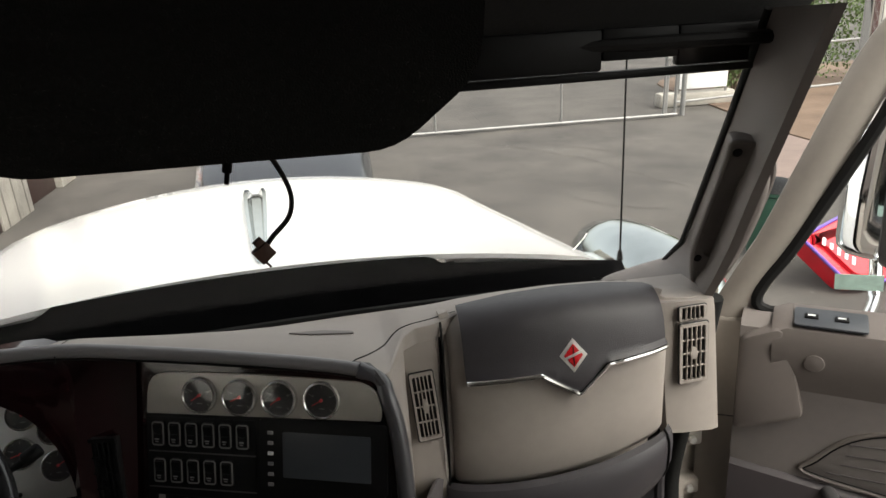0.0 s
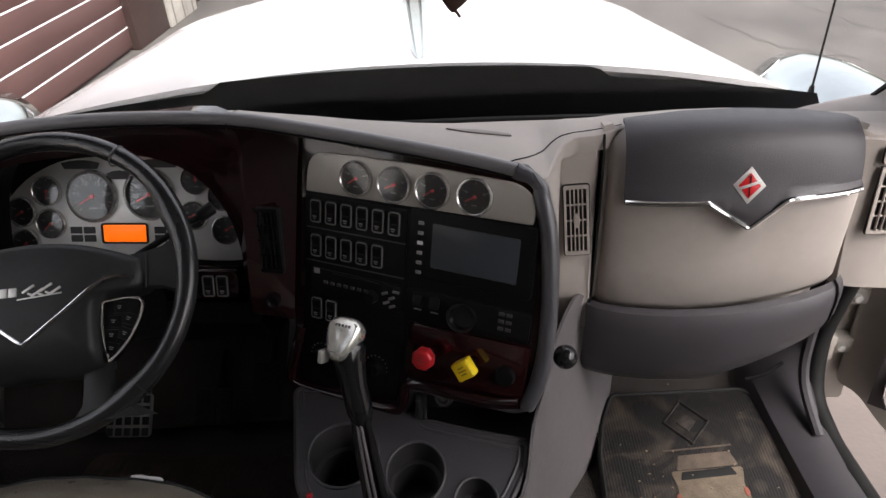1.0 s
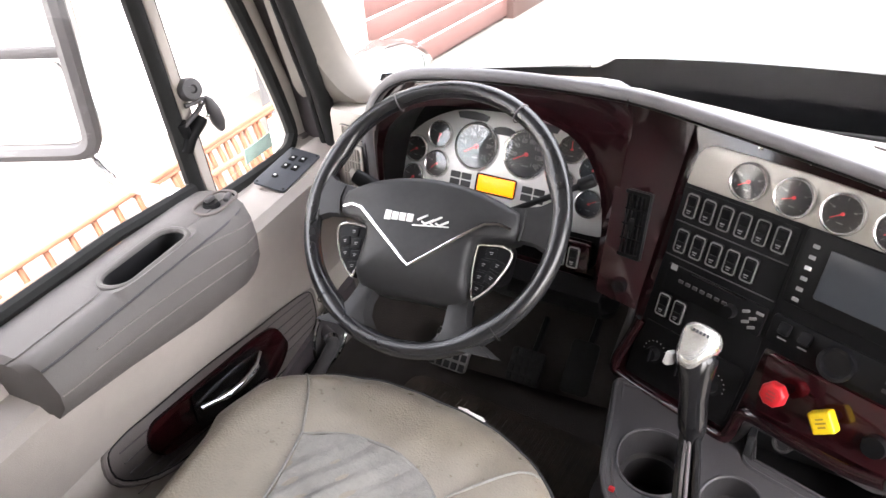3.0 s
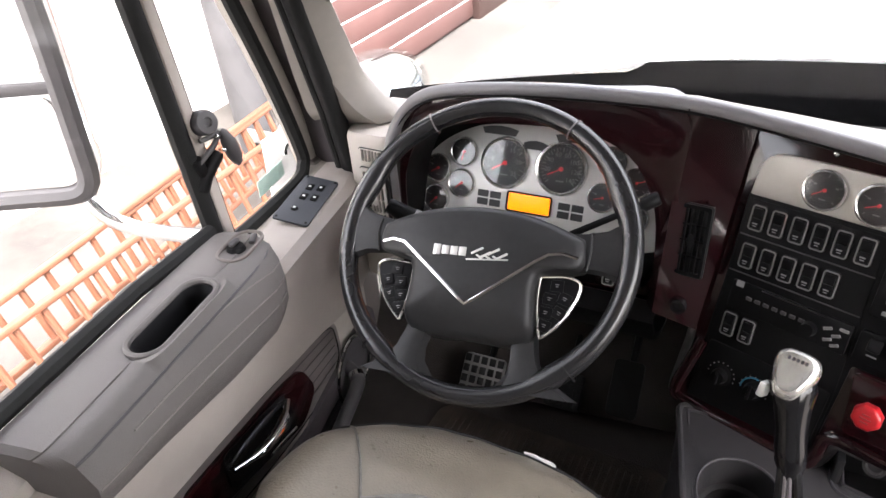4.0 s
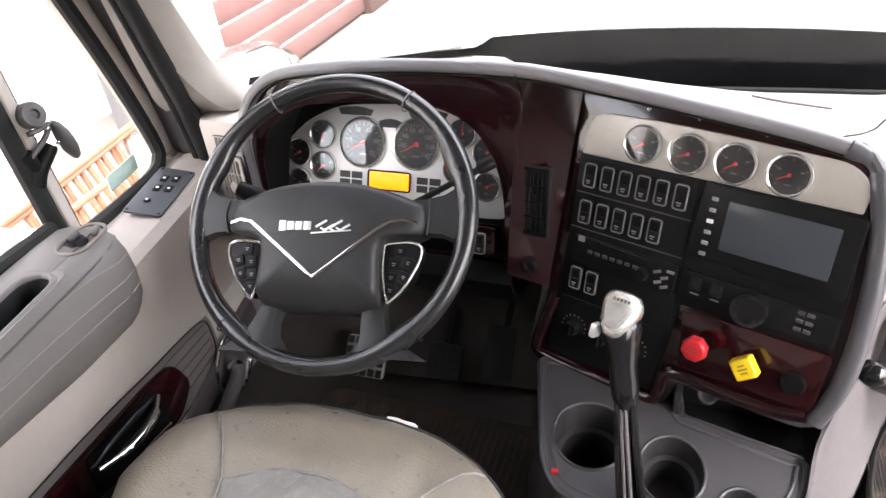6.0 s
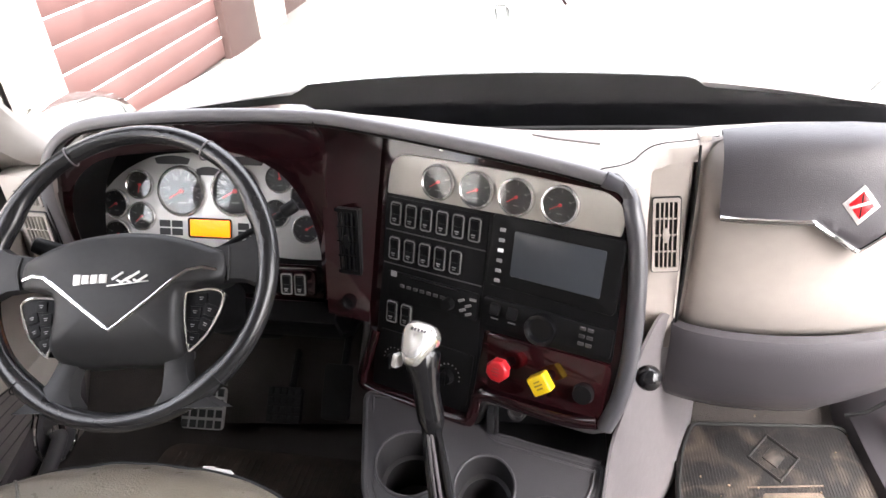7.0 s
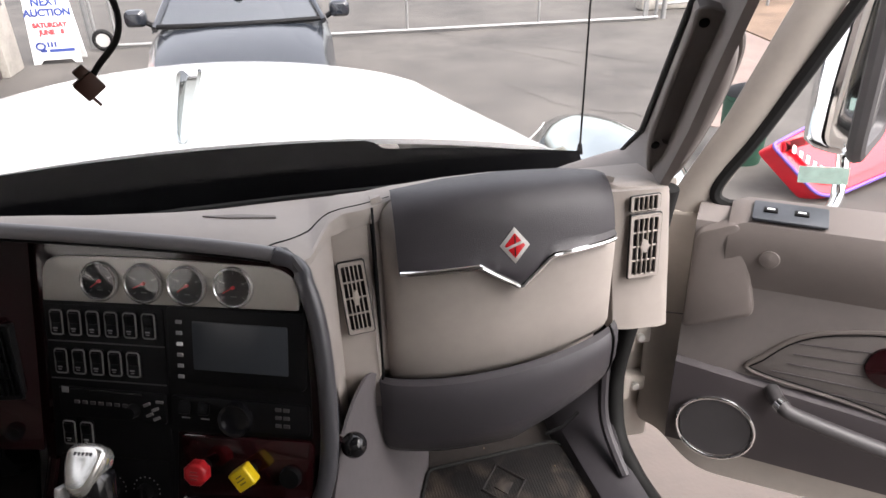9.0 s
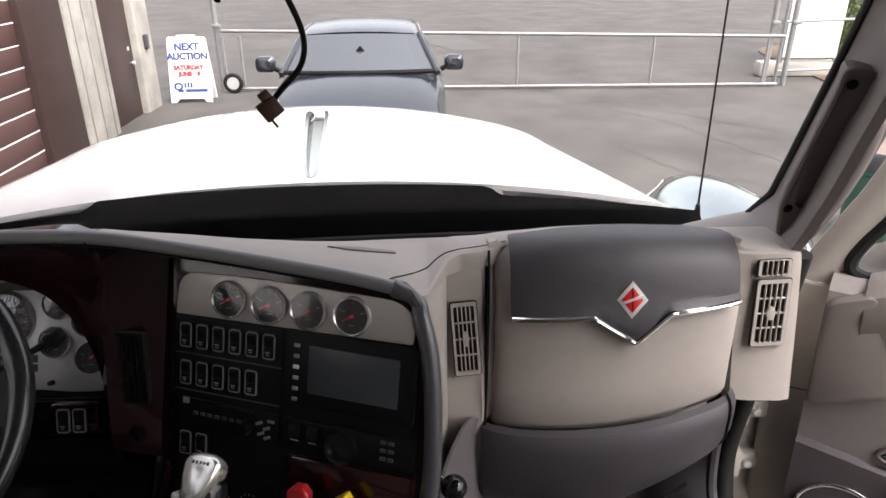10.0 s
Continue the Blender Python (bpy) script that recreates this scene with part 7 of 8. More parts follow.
# ---- the truck's nose ----
def nose():
    h = thing("truck_hood", TRUCK, "long white painted truck hood with a chrome spine", "truck hood")
    rows = []
    ys = [0.245, 0.27, 0.34, 0.5, 0.7, 0.95, 1.2, 1.45, 1.65, 1.8, 1.92, 2.0, 2.04]
    for y in ys:
        t = (y - 0.225) / 1.815
        crest = 2.231 - 0.058 * t - 0.10 * max(0, t - 0.72) ** 2 / 0.078 * 3.0
        k = 0.125 + 0.04 * min(1, t / 0.6)
        half = 0.985 - 0.03 * t
        row = []
        for i in range(33):
            u = -1 + 2 * i / 32
            x = u * half
            z = crest - k * x * x - 0.55 * max(0, abs(u) - 0.86) ** 1.5 / 0.05 * 0.30
            row.append((x + 0.03, y, z))
        rows.append(row)
    part("shell", sheet(rows, 0.012), TRUCK_WHITE, h, "white painted shell")
    for s in (-1, 1):
        side = [[(s * (0.985 - 0.03 * (y - 0.225) / 1.815) + 0.03, y, z) for z in (2.06 - 0.2 * (y - 0.2) / 1.8, 1.8, 1.5, 1.2)] for y in ys]
        part("flank", sheet(side, 0.012 * s), TRUCK_WHITE, h)
    # chrome spine ornament, standing on the ridge
    secs = []
    for y, w, up in ((0.29, 0.008, 0.004), (0.34, 0.017, 0.012), (0.5, 0.026, 0.022), (0.8, 0.036, 0.030), (1.05, 0.041, 0.034), (1.15, 0.036, 0.030), (1.2, 0.02, 0.008)):
        t = (y - 0.225) / 1.815
        z = 2.231 - 0.058 * t - 0.10 * max(0, t - 0.72) ** 2 / 0.078 * 3.0
        secs.append([(0.058 - w, y, z - 0.004), (0.058 - w * 0.9, y, z + up), (0.058 - w * 0.6, y, z + up), (0.058 - w * 0.3, y, z + up * 0.3), (0.058 + w * 0.4, y, z + up * 0.3), (0.058 + w * 0.6, y, z + up), (0.058 + w * 0.9, y, z + up), (0.058 + w, y, z - 0.004)])
    part("spine", loft(secs), DULL_CHROME, h, "chrome spine ornament")
    # cowl: dark trough between hood and glass
    cow = []
    for i in range(96):
        x = -0.95 + 1.90 * i / 95
        bow = 0.10 * (x / 0.97) ** 2
        notch = 0.020 * min(1.0, max(0.0, -0.372 - x, x - 0.443) / 0.03)
        top = 2.2275 - 0.095 * x ** 2 - notch
        cow.append([(x, 0.205 - bow, 2.095), (x, 0.215 - bow * 0.7, 2.085), (x, 0.226 - 0.03 * x * x, min(2.09, top - 0.02)), (x, 0.232, top)])
    part("cowl", sheet(cow, 0.006), COWL, h, "black cowl under the windscreen")
    for x0, x1 in ((0.42, 0.86), (-0.78, -0.40)):
        w = [(x0, 0.235, 2.196 - 0.13 * x0 * x0 + 0.012), (x0 + 0.12, 0.235, 2.20 - 0.13 * (x0 + 0.12) ** 2), (x0 + 0.28, 0.232, 2.20 - 0.13 * (x0 + 0.28) ** 2), (x1, 0.228, 2.196 - 0.13 * x1 * x1)]
        part("wiper", tube(curve(w, 5), [0.005] * 5 + [0.009] * 6 + [0.005] * 5, 8, flat=0.6), BLACK if x0 < 0 else GREY_PLASTIC, h, "wiper arm and blade")
    for s in (-1, 1):
        cr = []
        for y, k in ((0.40, 0.30), (0.44, 0.60), (0.52, 0.85), (0.65, 0.97), (0.8, 1.0), (0.95, 0.95), (1.08, 0.75), (1.14, 0.4)):
            cr.append([(s * (1.36 + 0.17 * k * math.cos(a)), y, 1.84 + 0.165 * k * math.sin(a)) for a in [math.pi * j / 14 for j in range(15)]])
        part("fender", sheet(cr, 0.01 * s), DULL_CHROME, h, "bright curved fender top")
        part("fender_skirt", sheet([[(s * 1.53, y, 1.85), (s * 1.54, y, 1.3)] for y in (0.45, 0.7, 0.9, 1.1)], 0.01), TRUCK_WHITE, h)
    part("washer_hose", tube(curve([(0.80, 0.30, 2.115), (0.86, 0.34, 2.125), (0.91, 0.37, 2.145), (0.93, 0.38, 2.16)], 5), 0.0015, 6), WHITE_MARK, h, "thin pale hose")
    part("wheel_well", box(2.2, 1.6, 0.9, 0.05, (0.03, 1.15, 1.15)), BLACK, h, "dark engine bay")
    a = thing("antenna", TRUCK @ Matrix.Translation((1.105, 0.50, 2.02)), "thin black whip antenna beside the hood", "antenna")
    part("mast", tube([(0, 0, 0), (0.003, -0.003, 0.5), (0.008, -0.006, 1.1)], [0.0032, 0.0028, 0.002], 8), BLACK, a)
    part("foot", lathe([(0, 0.03), (0.006, 0.03), (0.010, 0), (0, 0)], 14), BLACK, a)


nose()

for ob in list(scene.objects):
    if ob.parent is None and ob.type in ("MESH", "EMPTY"):
        ob.matrix_world = LEAN @ ob.matrix_world

# ---- the yard ----
ASPHALT = mat("asphalt", (0.046, 0.042, 0.039), 0.9, var=0.30, scale=1.1, grain=0.9, grain_scale=70, tint=(0.066, 0.060, 0.054))
solid("ground", box(240, 240, 0.1, 0, (0, 40, GROUND - 0.05)), ASPHALT, "dusty grey asphalt yard with cracks", "ground", "structure")
CRACK = mat("crack", (0.06, 0.056, 0.052), 0.95, var=0.2)
rng = random.Random(3)


def crack(pts, w=0.035):
    P = curve([(0.88 * x, 0.88 * y, 0) for x, y in pts], 7)
    bm = bmesh.new()
    up, lo = [], []
    for i, p in enumerate(P):
        t = (P[min(i + 1, len(P) - 1)] - P[max(i - 1, 0)]).normalized()
        n = Vector((-t.y, t.x, 0))
        j = n * rng.uniform(-0.06, 0.06)
        k = w * rng.uniform(0.3, 1.0) * 0.5
        up.append(bm.verts.new(p + j + n * k + Vector((0, 0, GROUND + 0.004))))
        lo.append(bm.verts.new(p + j - n * k + Vector((0, 0, GROUND + 0.004))))
    for i in range(len(P) - 1):
        bm.faces.new((up[i], up[i + 1], lo[i + 1], lo[i]))
    solid("ground_crack", bm, CRACK, "dark crack across the asphalt", "crack", "structure")


solid("ground_apron", put(slab(rounded([(0.5, -4.0), (5.2, -4.0), (5.2, 2.0), (3.6, 2.9), (0.5, 2.6)], 0.2), 0, 0.006), Matrix.Translation((0, 0, GROUND))), mat("pale_concrete_apron", (0.088, 0.072, 0.064), 0.9, var=0.2, scale=1.2, grain=0.5, grain_scale=50), "pale pinkish concrete apron beside the truck", "pavement", "structure")
for c in ([(2.6, 13.2), (3.3, 11.8), (4.2, 10.4), (4.9, 8.4), (5.6, 7.2)], [(1.7, 14.2), (3.4, 12.4), (5.6, 9.9), (7.6, 8.0)], [(1.2, 20.0), (2.4, 17.0), (4.0, 14.0), (5.5, 12.6)], [(3.0, 9.4), (3.4, 8.2), (4.2, 7.6)], [(-1.5, 24.0), (1.0, 19.0), (2.0, 15.5)]):
    crack(c)
solid("pavement", put(slab(rounded([(4.0, 6.4), (4.27, 6.1), (7.2, 8.9), (9.4, 11.6), (8.1, 11.8), (6.25, 9.3)], 0.1), 0, 0.008), Matrix.Translation((0, 0, GROUND))), mat("pink_paving", (0.15, 0.112, 0.098), 0.9, var=0.25, scale=1.5, grain=0.5, grain_scale=50), "pale pinkish paving along the yard's edge", "pavement", "structure")
solid("road_patch", put(slab(rounded([(-0.6, -1.6), (0.5, -1.8), (0.7, 1.5), (-0.5, 1.9)], 0.3), 0, 0.004), Matrix.Translation((1.0, 18.0, GROUND)) @ pose(0, 0, 0, 0, 0, 20)), mat("pale_patch", (0.075, 0.071, 0.066), 0.9, scale=1.5), "pale repaired patch of asphalt", "patch", "structure")
solid("ground_soil", put(slab(rounded([(-4, -3.5), (5, -2), (5, 6), (-3, 5)], 1.5), 0, 0.03, 0.01), Matrix.Translation((11.0, 11.6, GROUND))), mat("brown_soil", (0.13, 0.088, 0.062), 0.95, var=0.35, scale=1.5, grain=1.0, grain_scale=30), "bare brown soil at the yard's edge", "soil", "structure")

SIDING = mat("dark_red_siding", (0.072, 0.034, 0.030), 0.6, var=0.12, scale=2.5, grain=0.2, grain_scale=60)
CONCRETE = mat("weathered_white_concrete", (0.34, 0.32, 0.285), 0.85, var=0.28, scale=3, grain=0.5, grain_scale=60)
DARK_DOOR = mat("dark_brown_door", (0.040, 0.022, 0.019), 0.5, var=0.15, scale=5)
WX = -3.72


def building():
    b = thing("garage_building", Matrix.Translation((WX, 8, GROUND)), "garage wall with dark red panelled doors and pale pillars", "building")
    part("wall", box(0.3, 6.5, 4.2, 0.0, (-0.35, -0.5, 2.1)), CONCRETE, b, "pale concrete wall behind")
    g = part("garage_door", box(0.06, 2.75, 3.4, 0.0, (-0.16, -2.025, 1.7)), SIDING, b, "dark red sectional garage door")
    for k in range(15):
        part("board", box(0.05, 2.75, 0.205, 0.006, (-0.105, -2.025, 0.145 + 0.217 * k)), SIDING, g)
        part("board_joint", box(0.012, 2.75, 0.012, 0.0, (-0.084, -2.025, 0.253 + 0.217 * k)), WHITE_MARK, g, "pale line between boards")
    for y0, y1, m, nm, lab in ((-0.65, 0.19, DARK_DOOR, "door_post", "dark brown post"), (0.19, 1.05, CONCRETE, "pillar", "weathered white pillar"), (2.16, 2.72, CONCRETE, "door_trim", "white door trim"), (-3.75, -3.4, CONCRETE, "pillar", "weathered white pillar")):
        part(nm, box(0.30 if "pillar" in nm else 0.25, y1 - y0, 4.2, 0.015, (-0.12, (y0 + y1) / 2, 2.1)), m, b, lab)
    # grey upright bands paint the soft shading on the pillar
    pillar_shade = mat("grey_pillar_shading", (0.19, 0.175, 0.155), 0.9, var=0.3, scale=6)
    for y in (0.33, 0.62, 0.91):
        part("pillar_shade_band", box(0.012, 0.03, 4.0, 0.003, (0.028, y, 2.0)), pillar_shade, b, "grey band of painted shading down the pillar")
    d = part("entrance_door", box(0.06, 1.11, 2.5, 0.008, (-0.12, 1.605, 1.25)), DARK_DOOR, b, "dark brown entrance door")
    part("door_knob", put(lathe([(0, 0.06), (0.025, 0.055), (0.03, 0.03), (0.012, 0.02), (0.012, 0), (0, 0)], 14), Matrix.Translation((-0.09, 2.06, 0.74)) @ Matrix.Rotation(radians(90), 4, "Y")), SATIN, d)
    part("door_plate", box(0.01, 0.06, 0.05, 0.002, (-0.085, 2.02, 0.94)), SATIN, d)
    part("call_box", box(0.05, 0.10, 0.20, 0.008, (0.03, 2.42, 0.98)), DARK_GREY, b)
    part("latch_plate", box(0.012, 0.16, 0.03, 0.003, (-0.02, -0.1, 0.42)), SATIN, b, "pale latch on the dark post")


building()
# assumed wall, added to keep sky light on the left off the dash
solid("wall_blocker", box(0.3, 14.2, 4.2, 0, (-5.15, -1.6, GROUND + 2.1)), mat("pale_blocker_wall", (0.62, 0.60, 0.57), 0.9, var=0.06, scale=1.2, grain=0.3, grain_scale=40), "pale wall added along the yard to block sky light", "wall", "structure")


def sign():
    s = thing("sandwich_board", Matrix.Translation((-3.33, 11.07, GROUND)) @ pose(0, 0, 0, 0, 0, 4) @ Matrix.Scale(0.92, 4), "white plastic sandwich board announcing an auction", "sign")
    out = rounded([(-0.335, 0.07), (-0.22, 0.07), (-0.20, 0.03), (-0.20, 0.03), (0.20, 0.03), (0.22, 0.07), (0.335, 0.07), (0.315, 1.06), (-0.315, 1.06)], 0.03)
    feet = [(-0.345, 0.0), (-0.25, 0.0), (-0.20, 0.06), (0.20, 0.06), (0.25, 0.0), (0.345, 0.0), (0.315, 1.04), (0.29, 1.07), (-0.29, 1.07), (-0.315, 1.04)]
    white = mat("white_board", (0.78, 0.78, 0.77), 0.5, var=0.04)
    for sy in (-1, 1):
        m = Matrix.Translation((0, sy * 0.22, 0)) @ pose(0, 0, 0, 90 + sy * 11 * -1)
        bm = put(slab(feet, -0.02, 0.02, 0.008, 2, True), Matrix.Translation((0, sy * 0.20, 0)) @ pose(0, 0, 0, 90 + sy * 11))
        part("board", bm, white, s)
    part("handle", box(0.30, 0.06, 0.04, 0.01, (0, 0, 1.06)), white, s)
    blue = mat("blue_print", (0.025, 0.05, 0.22), 0.5)
    red = mat("red_print", (0.6, 0.05, 0.06), 0.5)
    face = Matrix.Translation((0, -0.20, 0)) @ pose(0, 0, 0, 90 - 11)
    dg = bpy.context.evaluated_depsgraph_get()
    for word, size, y, m in (("NEXT", 0.155, 0.86, blue), ("AUCTION", 0.145, 0.71, blue), ("SATURDAY", 0.095, 0.545, red), ("JUNE", 0.095, 0.44, red)):
        cu = bpy.data.curves.new(word, "FONT")
        cu.body, cu.size, cu.align_x, cu.extrude, cu.offset = word, size, "CENTER", 0.002, 0.0065
        tmp = bpy.data.objects.new(word, cu)
        scene.collection.objects.link(tmp)
        dg.update()
        me = bpy.data.meshes.new_from_object(tmp.evaluated_get(dg))
        bpy.data.objects.remove(tmp)
        me.transform(face @ Matrix.Translation((-0.06 if word == "JUNE" else 0, y, 0.024)))
        me.materials.clear()
        me.materials.append(m)
        part("lettering", me, m, s, "printed words on the board")
    part("lettering", put(box(0.05, 0.07, 0.004, 0, (0.16, 0.475, 0.023)), face), red, s, "printed mark")
    logo = [put(ring([(p[0], p[1], 0) for p in ellipse(0.06, 0.05, 18, (-0.19, 0.27))], 0.017, 6), Matrix.Translation((0, 0, 0.02))), box(0.09, 0.04, 0.004, 0, (-0.16, 0.20, 0.023))]
    logo += [box(0.03, 0.08, 0.004, 0, (-0.08 + 0.05 * k, 0.29, 0.023)) for k in range(3)] + [box(0.36, 0.045, 0.004, 0, (0.10, 0.20, 0.023))]
    part("logo", put(join(*logo), face), blue, s, "plain blue logo shapes")


sign()

STEEL = mat("galvanised_steel", (0.27, 0.27, 0.265), 0.5, 0.5, var=0.15, scale=8)
WIRE = mat("dull_wire", (0.12, 0.12, 0.118), 0.6, 0.3, var=0.1)


def gate():
    g = thing("rolling_gate", Matrix.Translation((0, 11.71, GROUND)), "low galvanised chain-link rolling gate on a wheel", "gate")
    x0, x1, zt, zb = -2.95, 6.38, 0.89, 0.05
    part("top_rail", tube([(x0, 0, zt + 0.09), (x1, 0, zt - 0.05)], 0.028, 10), STEEL, g)
    part("bottom_rail", tube([(x0, 0, zb), (x1, 0, zb)], 0.028, 10), STEEL, g)
    for x in (x0, -2.67, -0.39, 1.89, 4.17, 6.12):
        part("post", tube([(x, 0, zb), (x, 0, zt)], 0.022, 10), STEEL, g)
    wires = bmesh.new()
    step = 0.075
    k = x0
    while k < x1 + 1.0:
        for s in (1, -1):
            a, b = Vector((k, s * 0.004, zb)), Vector((k - (zt - zb), s * 0.004, zt))
            if s < 0:
                a.x, b.x = k - (zt - zb), k
            lo, hi = (a, b) if a.x < b.x else (b, a)
            if lo.x < x0 or hi.x > x1:
                continue
            d = Vector((0.0011, 0, 0))
            e = Vector((0, 0.0011, 0))
            vs = [[wires.verts.new(q + o) for o in (d, e, -d, -e)] for q in (a, b)]
            for i in range(4):
                wires.faces.new((vs[0][i], vs[0][(i + 1) % 4], vs[1][(i + 1) % 4], vs[1][i]))
        k += step
    tagged(part("chain_link", wires, WIRE, g, "wire mesh"), kind="stuff")
    w = part("wheel", put(tube([(0.13 * math.cos(2 * math.pi * i / 28), 0, 0.13 * math.sin(2 * math.pi * i / 28)) for i in range(28)], 0.035, 10, True), Matrix.Translation((x0 + 0.12, -0.12, 0.165))), RUBBER, g, "rubber wheel")
    part("hub", put(lathe([(0, 0.03), (0.10, 0.03), (0.10, -0.03), (0, -0.03)], 24), Matrix.Translation((x0 + 0.12, -0.12, 0.165)) @ pose(0, 0, 0, 90)), SATIN, w)
    for x, h in ((-3.06, 1.9), (6.55, 2.1), (6.20, 2.0)):
        p = thing("gate_post", Matrix.Translation((x, 11.82, GROUND)), "tall galvanised gate post", "post", "gate posts")
        part("shaft", tube([(0, 0, 0), (0, 0, h)], 0.045, 12), STEEL, p)
        part("cap", put(lathe([(0, 0.05), (0.03, 0.04), (0.052, 0.0), (0, 0)], 14), Matrix.Translation((0, 0, h))), STEEL, p)
        part("latch", box(0.14, 0.08, 0.06, 0.01, (0.02, -0.04, 1.05)), STEEL, p)
    f = thing("fence", Matrix.Translation((6.6, 12.2, GROUND)) @ pose(0, 0, 0, 0, 0, 4), "galvanised fence rails beside the gate", "fence")
    for z in (0.18, 1.02):
        part("rail", tube([(0, 0, z), (9, 0, z + 0.2)], 0.024, 8), STEEL, f)
    for x in (0, 2.4, 4.8, 7.2):
        part("post", tube([(x, 0, 0), (x, 0, 1.6)], 0.03, 8), STEEL, f)
    p = thing("white_panel", Matrix.Translation((7.37, 12.6, GROUND)), "blank white sheet hung on the fence", "panel")
    part("sheet", put(slab(rrect(1.0, 1.0, 0.02, 3), -0.01, 0.01, 0.004, 2, True), Matrix.Translation((0, 0, 0.85)) @ pose(0, 0, 0, 90)), mat("white_sheet", (0.8, 0.8, 0.8), 0.6, var=0.03), p)
    for x in (-0.5, 0.5):
        part("stake", box(0.05, 0.03, 1.6, 0.004, (x, 0.03, 0.8)), STEEL, p)
    w = thing("stone_block", Matrix.Translation((7.3, 12.75, GROUND)), "low rubble blocks under the white sheet", "block")
    part("block", box(1.6, 0.3, 0.28, 0.06, (0, 0, 0.14)), CONCRETE, w)


gate()


def car():
    c = thing("parked_car", Matrix.Translation((-0.335, 6.40, GROUND)) @ pose(0, 0, 0, 0, 0, 2) @ Matrix.Diagonal((0.88, 1, 1, 1)), "dark blue parked car facing the truck", "car")
    paint = mat("dark_blue_paint", (0.014, 0.017, 0.022), 0.22, 0.0, var=0.05, coat=0.5)
    cglass = mat("car_glass", (0.03, 0.035, 0.04), 0.03, var=0.0, coat=1.0, spec=1.0)
    def body(y):
        t = (y + 0.95) / 4.7
        return t
    secs = []
    for y, w, zt, zs in ((-1.0, 0.62, 0.62, 0.50), (-0.96, 0.78, 0.72, 0.55), (-0.80, 0.86, 0.82, 0.62), (-0.3, 0.91, 1.02, 0.80), (0.25, 0.94, 1.115, 0.94), (0.40, 0.945, 1.13, 0.98), (1.5, 0.95, 1.12, 1.0), (2.8, 0.94, 1.12, 1.0), (3.5, 0.88, 1.05, 0.9), (3.7, 0.80, 0.9, 0.7)):
        secs.append([(-w, y, 0.25), (-w * 1.0, y, 0.5), (-w * 0.98, y, zs), (-w * 0.86, y, zt - 0.05), (-w * 0.70, y, zt - 0.012), (-w * 0.35, y, zt + 0.008), (0, y, zt + 0.012), (w * 0.35, y, zt + 0.008), (w * 0.70, y, zt - 0.012), (w * 0.86, y, zt - 0.05), (w * 0.98, y, zs), (w, y, 0.5), (w, y, 0.25)])
    part("body", loft(secs), paint, c)
    cab = []
    for y, w, z in ((0.30, 0.86, 1.12), (0.98, 0.68, 1.43), (1.10, 0.66, 1.46), (1.9, 0.66, 1.48), (2.5, 0.64, 1.41), (3.1, 0.66, 1.02)):
        cab.append((y, w, z))
    roof = [[(-w, y, z - 0.03), (-w * 0.9, y, z - 0.004), (-w * 0.4, y, z + 0.012), (0, y, z + 0.016), (w * 0.4, y, z + 0.012), (w * 0.9, y, z - 0.004), (w, y, z - 0.03)] for y, w, z in cab[1:5]]
    part("roof", sheet(roof, 0.02), paint, c)
    ws = [[(u * w, y - 0.05 * (1 - u * u), z + 0.02 * (1 - u * u)) for u in (-1, -0.6, -0.2, 0.2, 0.6, 1)] for y, w, z in ((0.42, 0.80, 1.13), (0.69, 0.73, 1.275), (0.97, 0.66, 1.415))]
    part("windscreen", sheet(ws, 0.01), cglass, c, "windscreen mirroring the sky")
    part("cowl", tube([(u * 0.82, 0.38 - 0.06 * (1 - u * u), 1.145) for u in (-1, -0.5, 0, 0.5, 1)], 0.022, 8), BLACK, c, "dark wiper cowl")
    for s in (-1, 1):
        part("pillar", tube([(s * 0.85, 0.40, 1.12), (s * 0.76, 0.69, 1.28), (s * 0.675, 0.98, 1.42)], 0.032, 8), paint, c)
        side = [[(s * 0.90, 0.50, 1.07), (s * 0.72, 0.98, 1.41)], [(s * 0.92, 1.6, 1.07), (s * 0.69, 1.6, 1.45)], [(s * 0.90, 2.7, 1.07), (s * 0.68, 2.45, 1.40)]]
        part("side_glass", sheet(side, 0.01), cglass, c)
        mm = part("wing_mirror", put(loft([[(x, y, z) for x, z in rrect(0.22 * k, 0.15 * k, 0.05 * k, 4)] for y, k in ((-0.07, 0.6), (-0.04, 0.95), (0.02, 1.0), (0.04, 0.9))]), Matrix.Translation((s * 1.05, 0.62, 1.19))), paint, c, "wing mirror")
        part("mirror_stalk", tube([(s * 0.90, 0.62, 1.12), (s * 1.0, 0.62, 1.17)], 0.025, 8), BLACK, mm)
        part("headlight", put(slab(rounded([(-0.17, -0.06), (0.17, -0.05), (0.14, 0.06), (-0.13, 0.04)], 0.03), 0, 0.03, 0.01), Matrix.Translation((s * 0.62, -0.92, 0.64)) @ pose(0, 0, 0, 80, 0, s * 25)), CHROME, c)
        for y in (-0.25, 2.7):
            wh = part("wheel", put(lathe([(0, 0.11), (0.22, 0.11), (0.32, 0.10), (0.335, 0.06), (0.335, -0.06), (0.32, -0.1), (0, -0.1)], 28), Matrix.Translation((s * 0.84, y, 0.335)) @ pose(0, 0, 0, 0, 90 * s, 0)), RUBBER, c)
            part("rim", put(lathe([(0, 0.10), (0.20, 0.12), (0.225, 0.10), (0.225, 0.08), (0, 0.08)], 20), Matrix.Translation((s * 0.845, y, 0.335)) @ pose(0, 0, 0, 0, 90 * s, 0)), SATIN, wh)
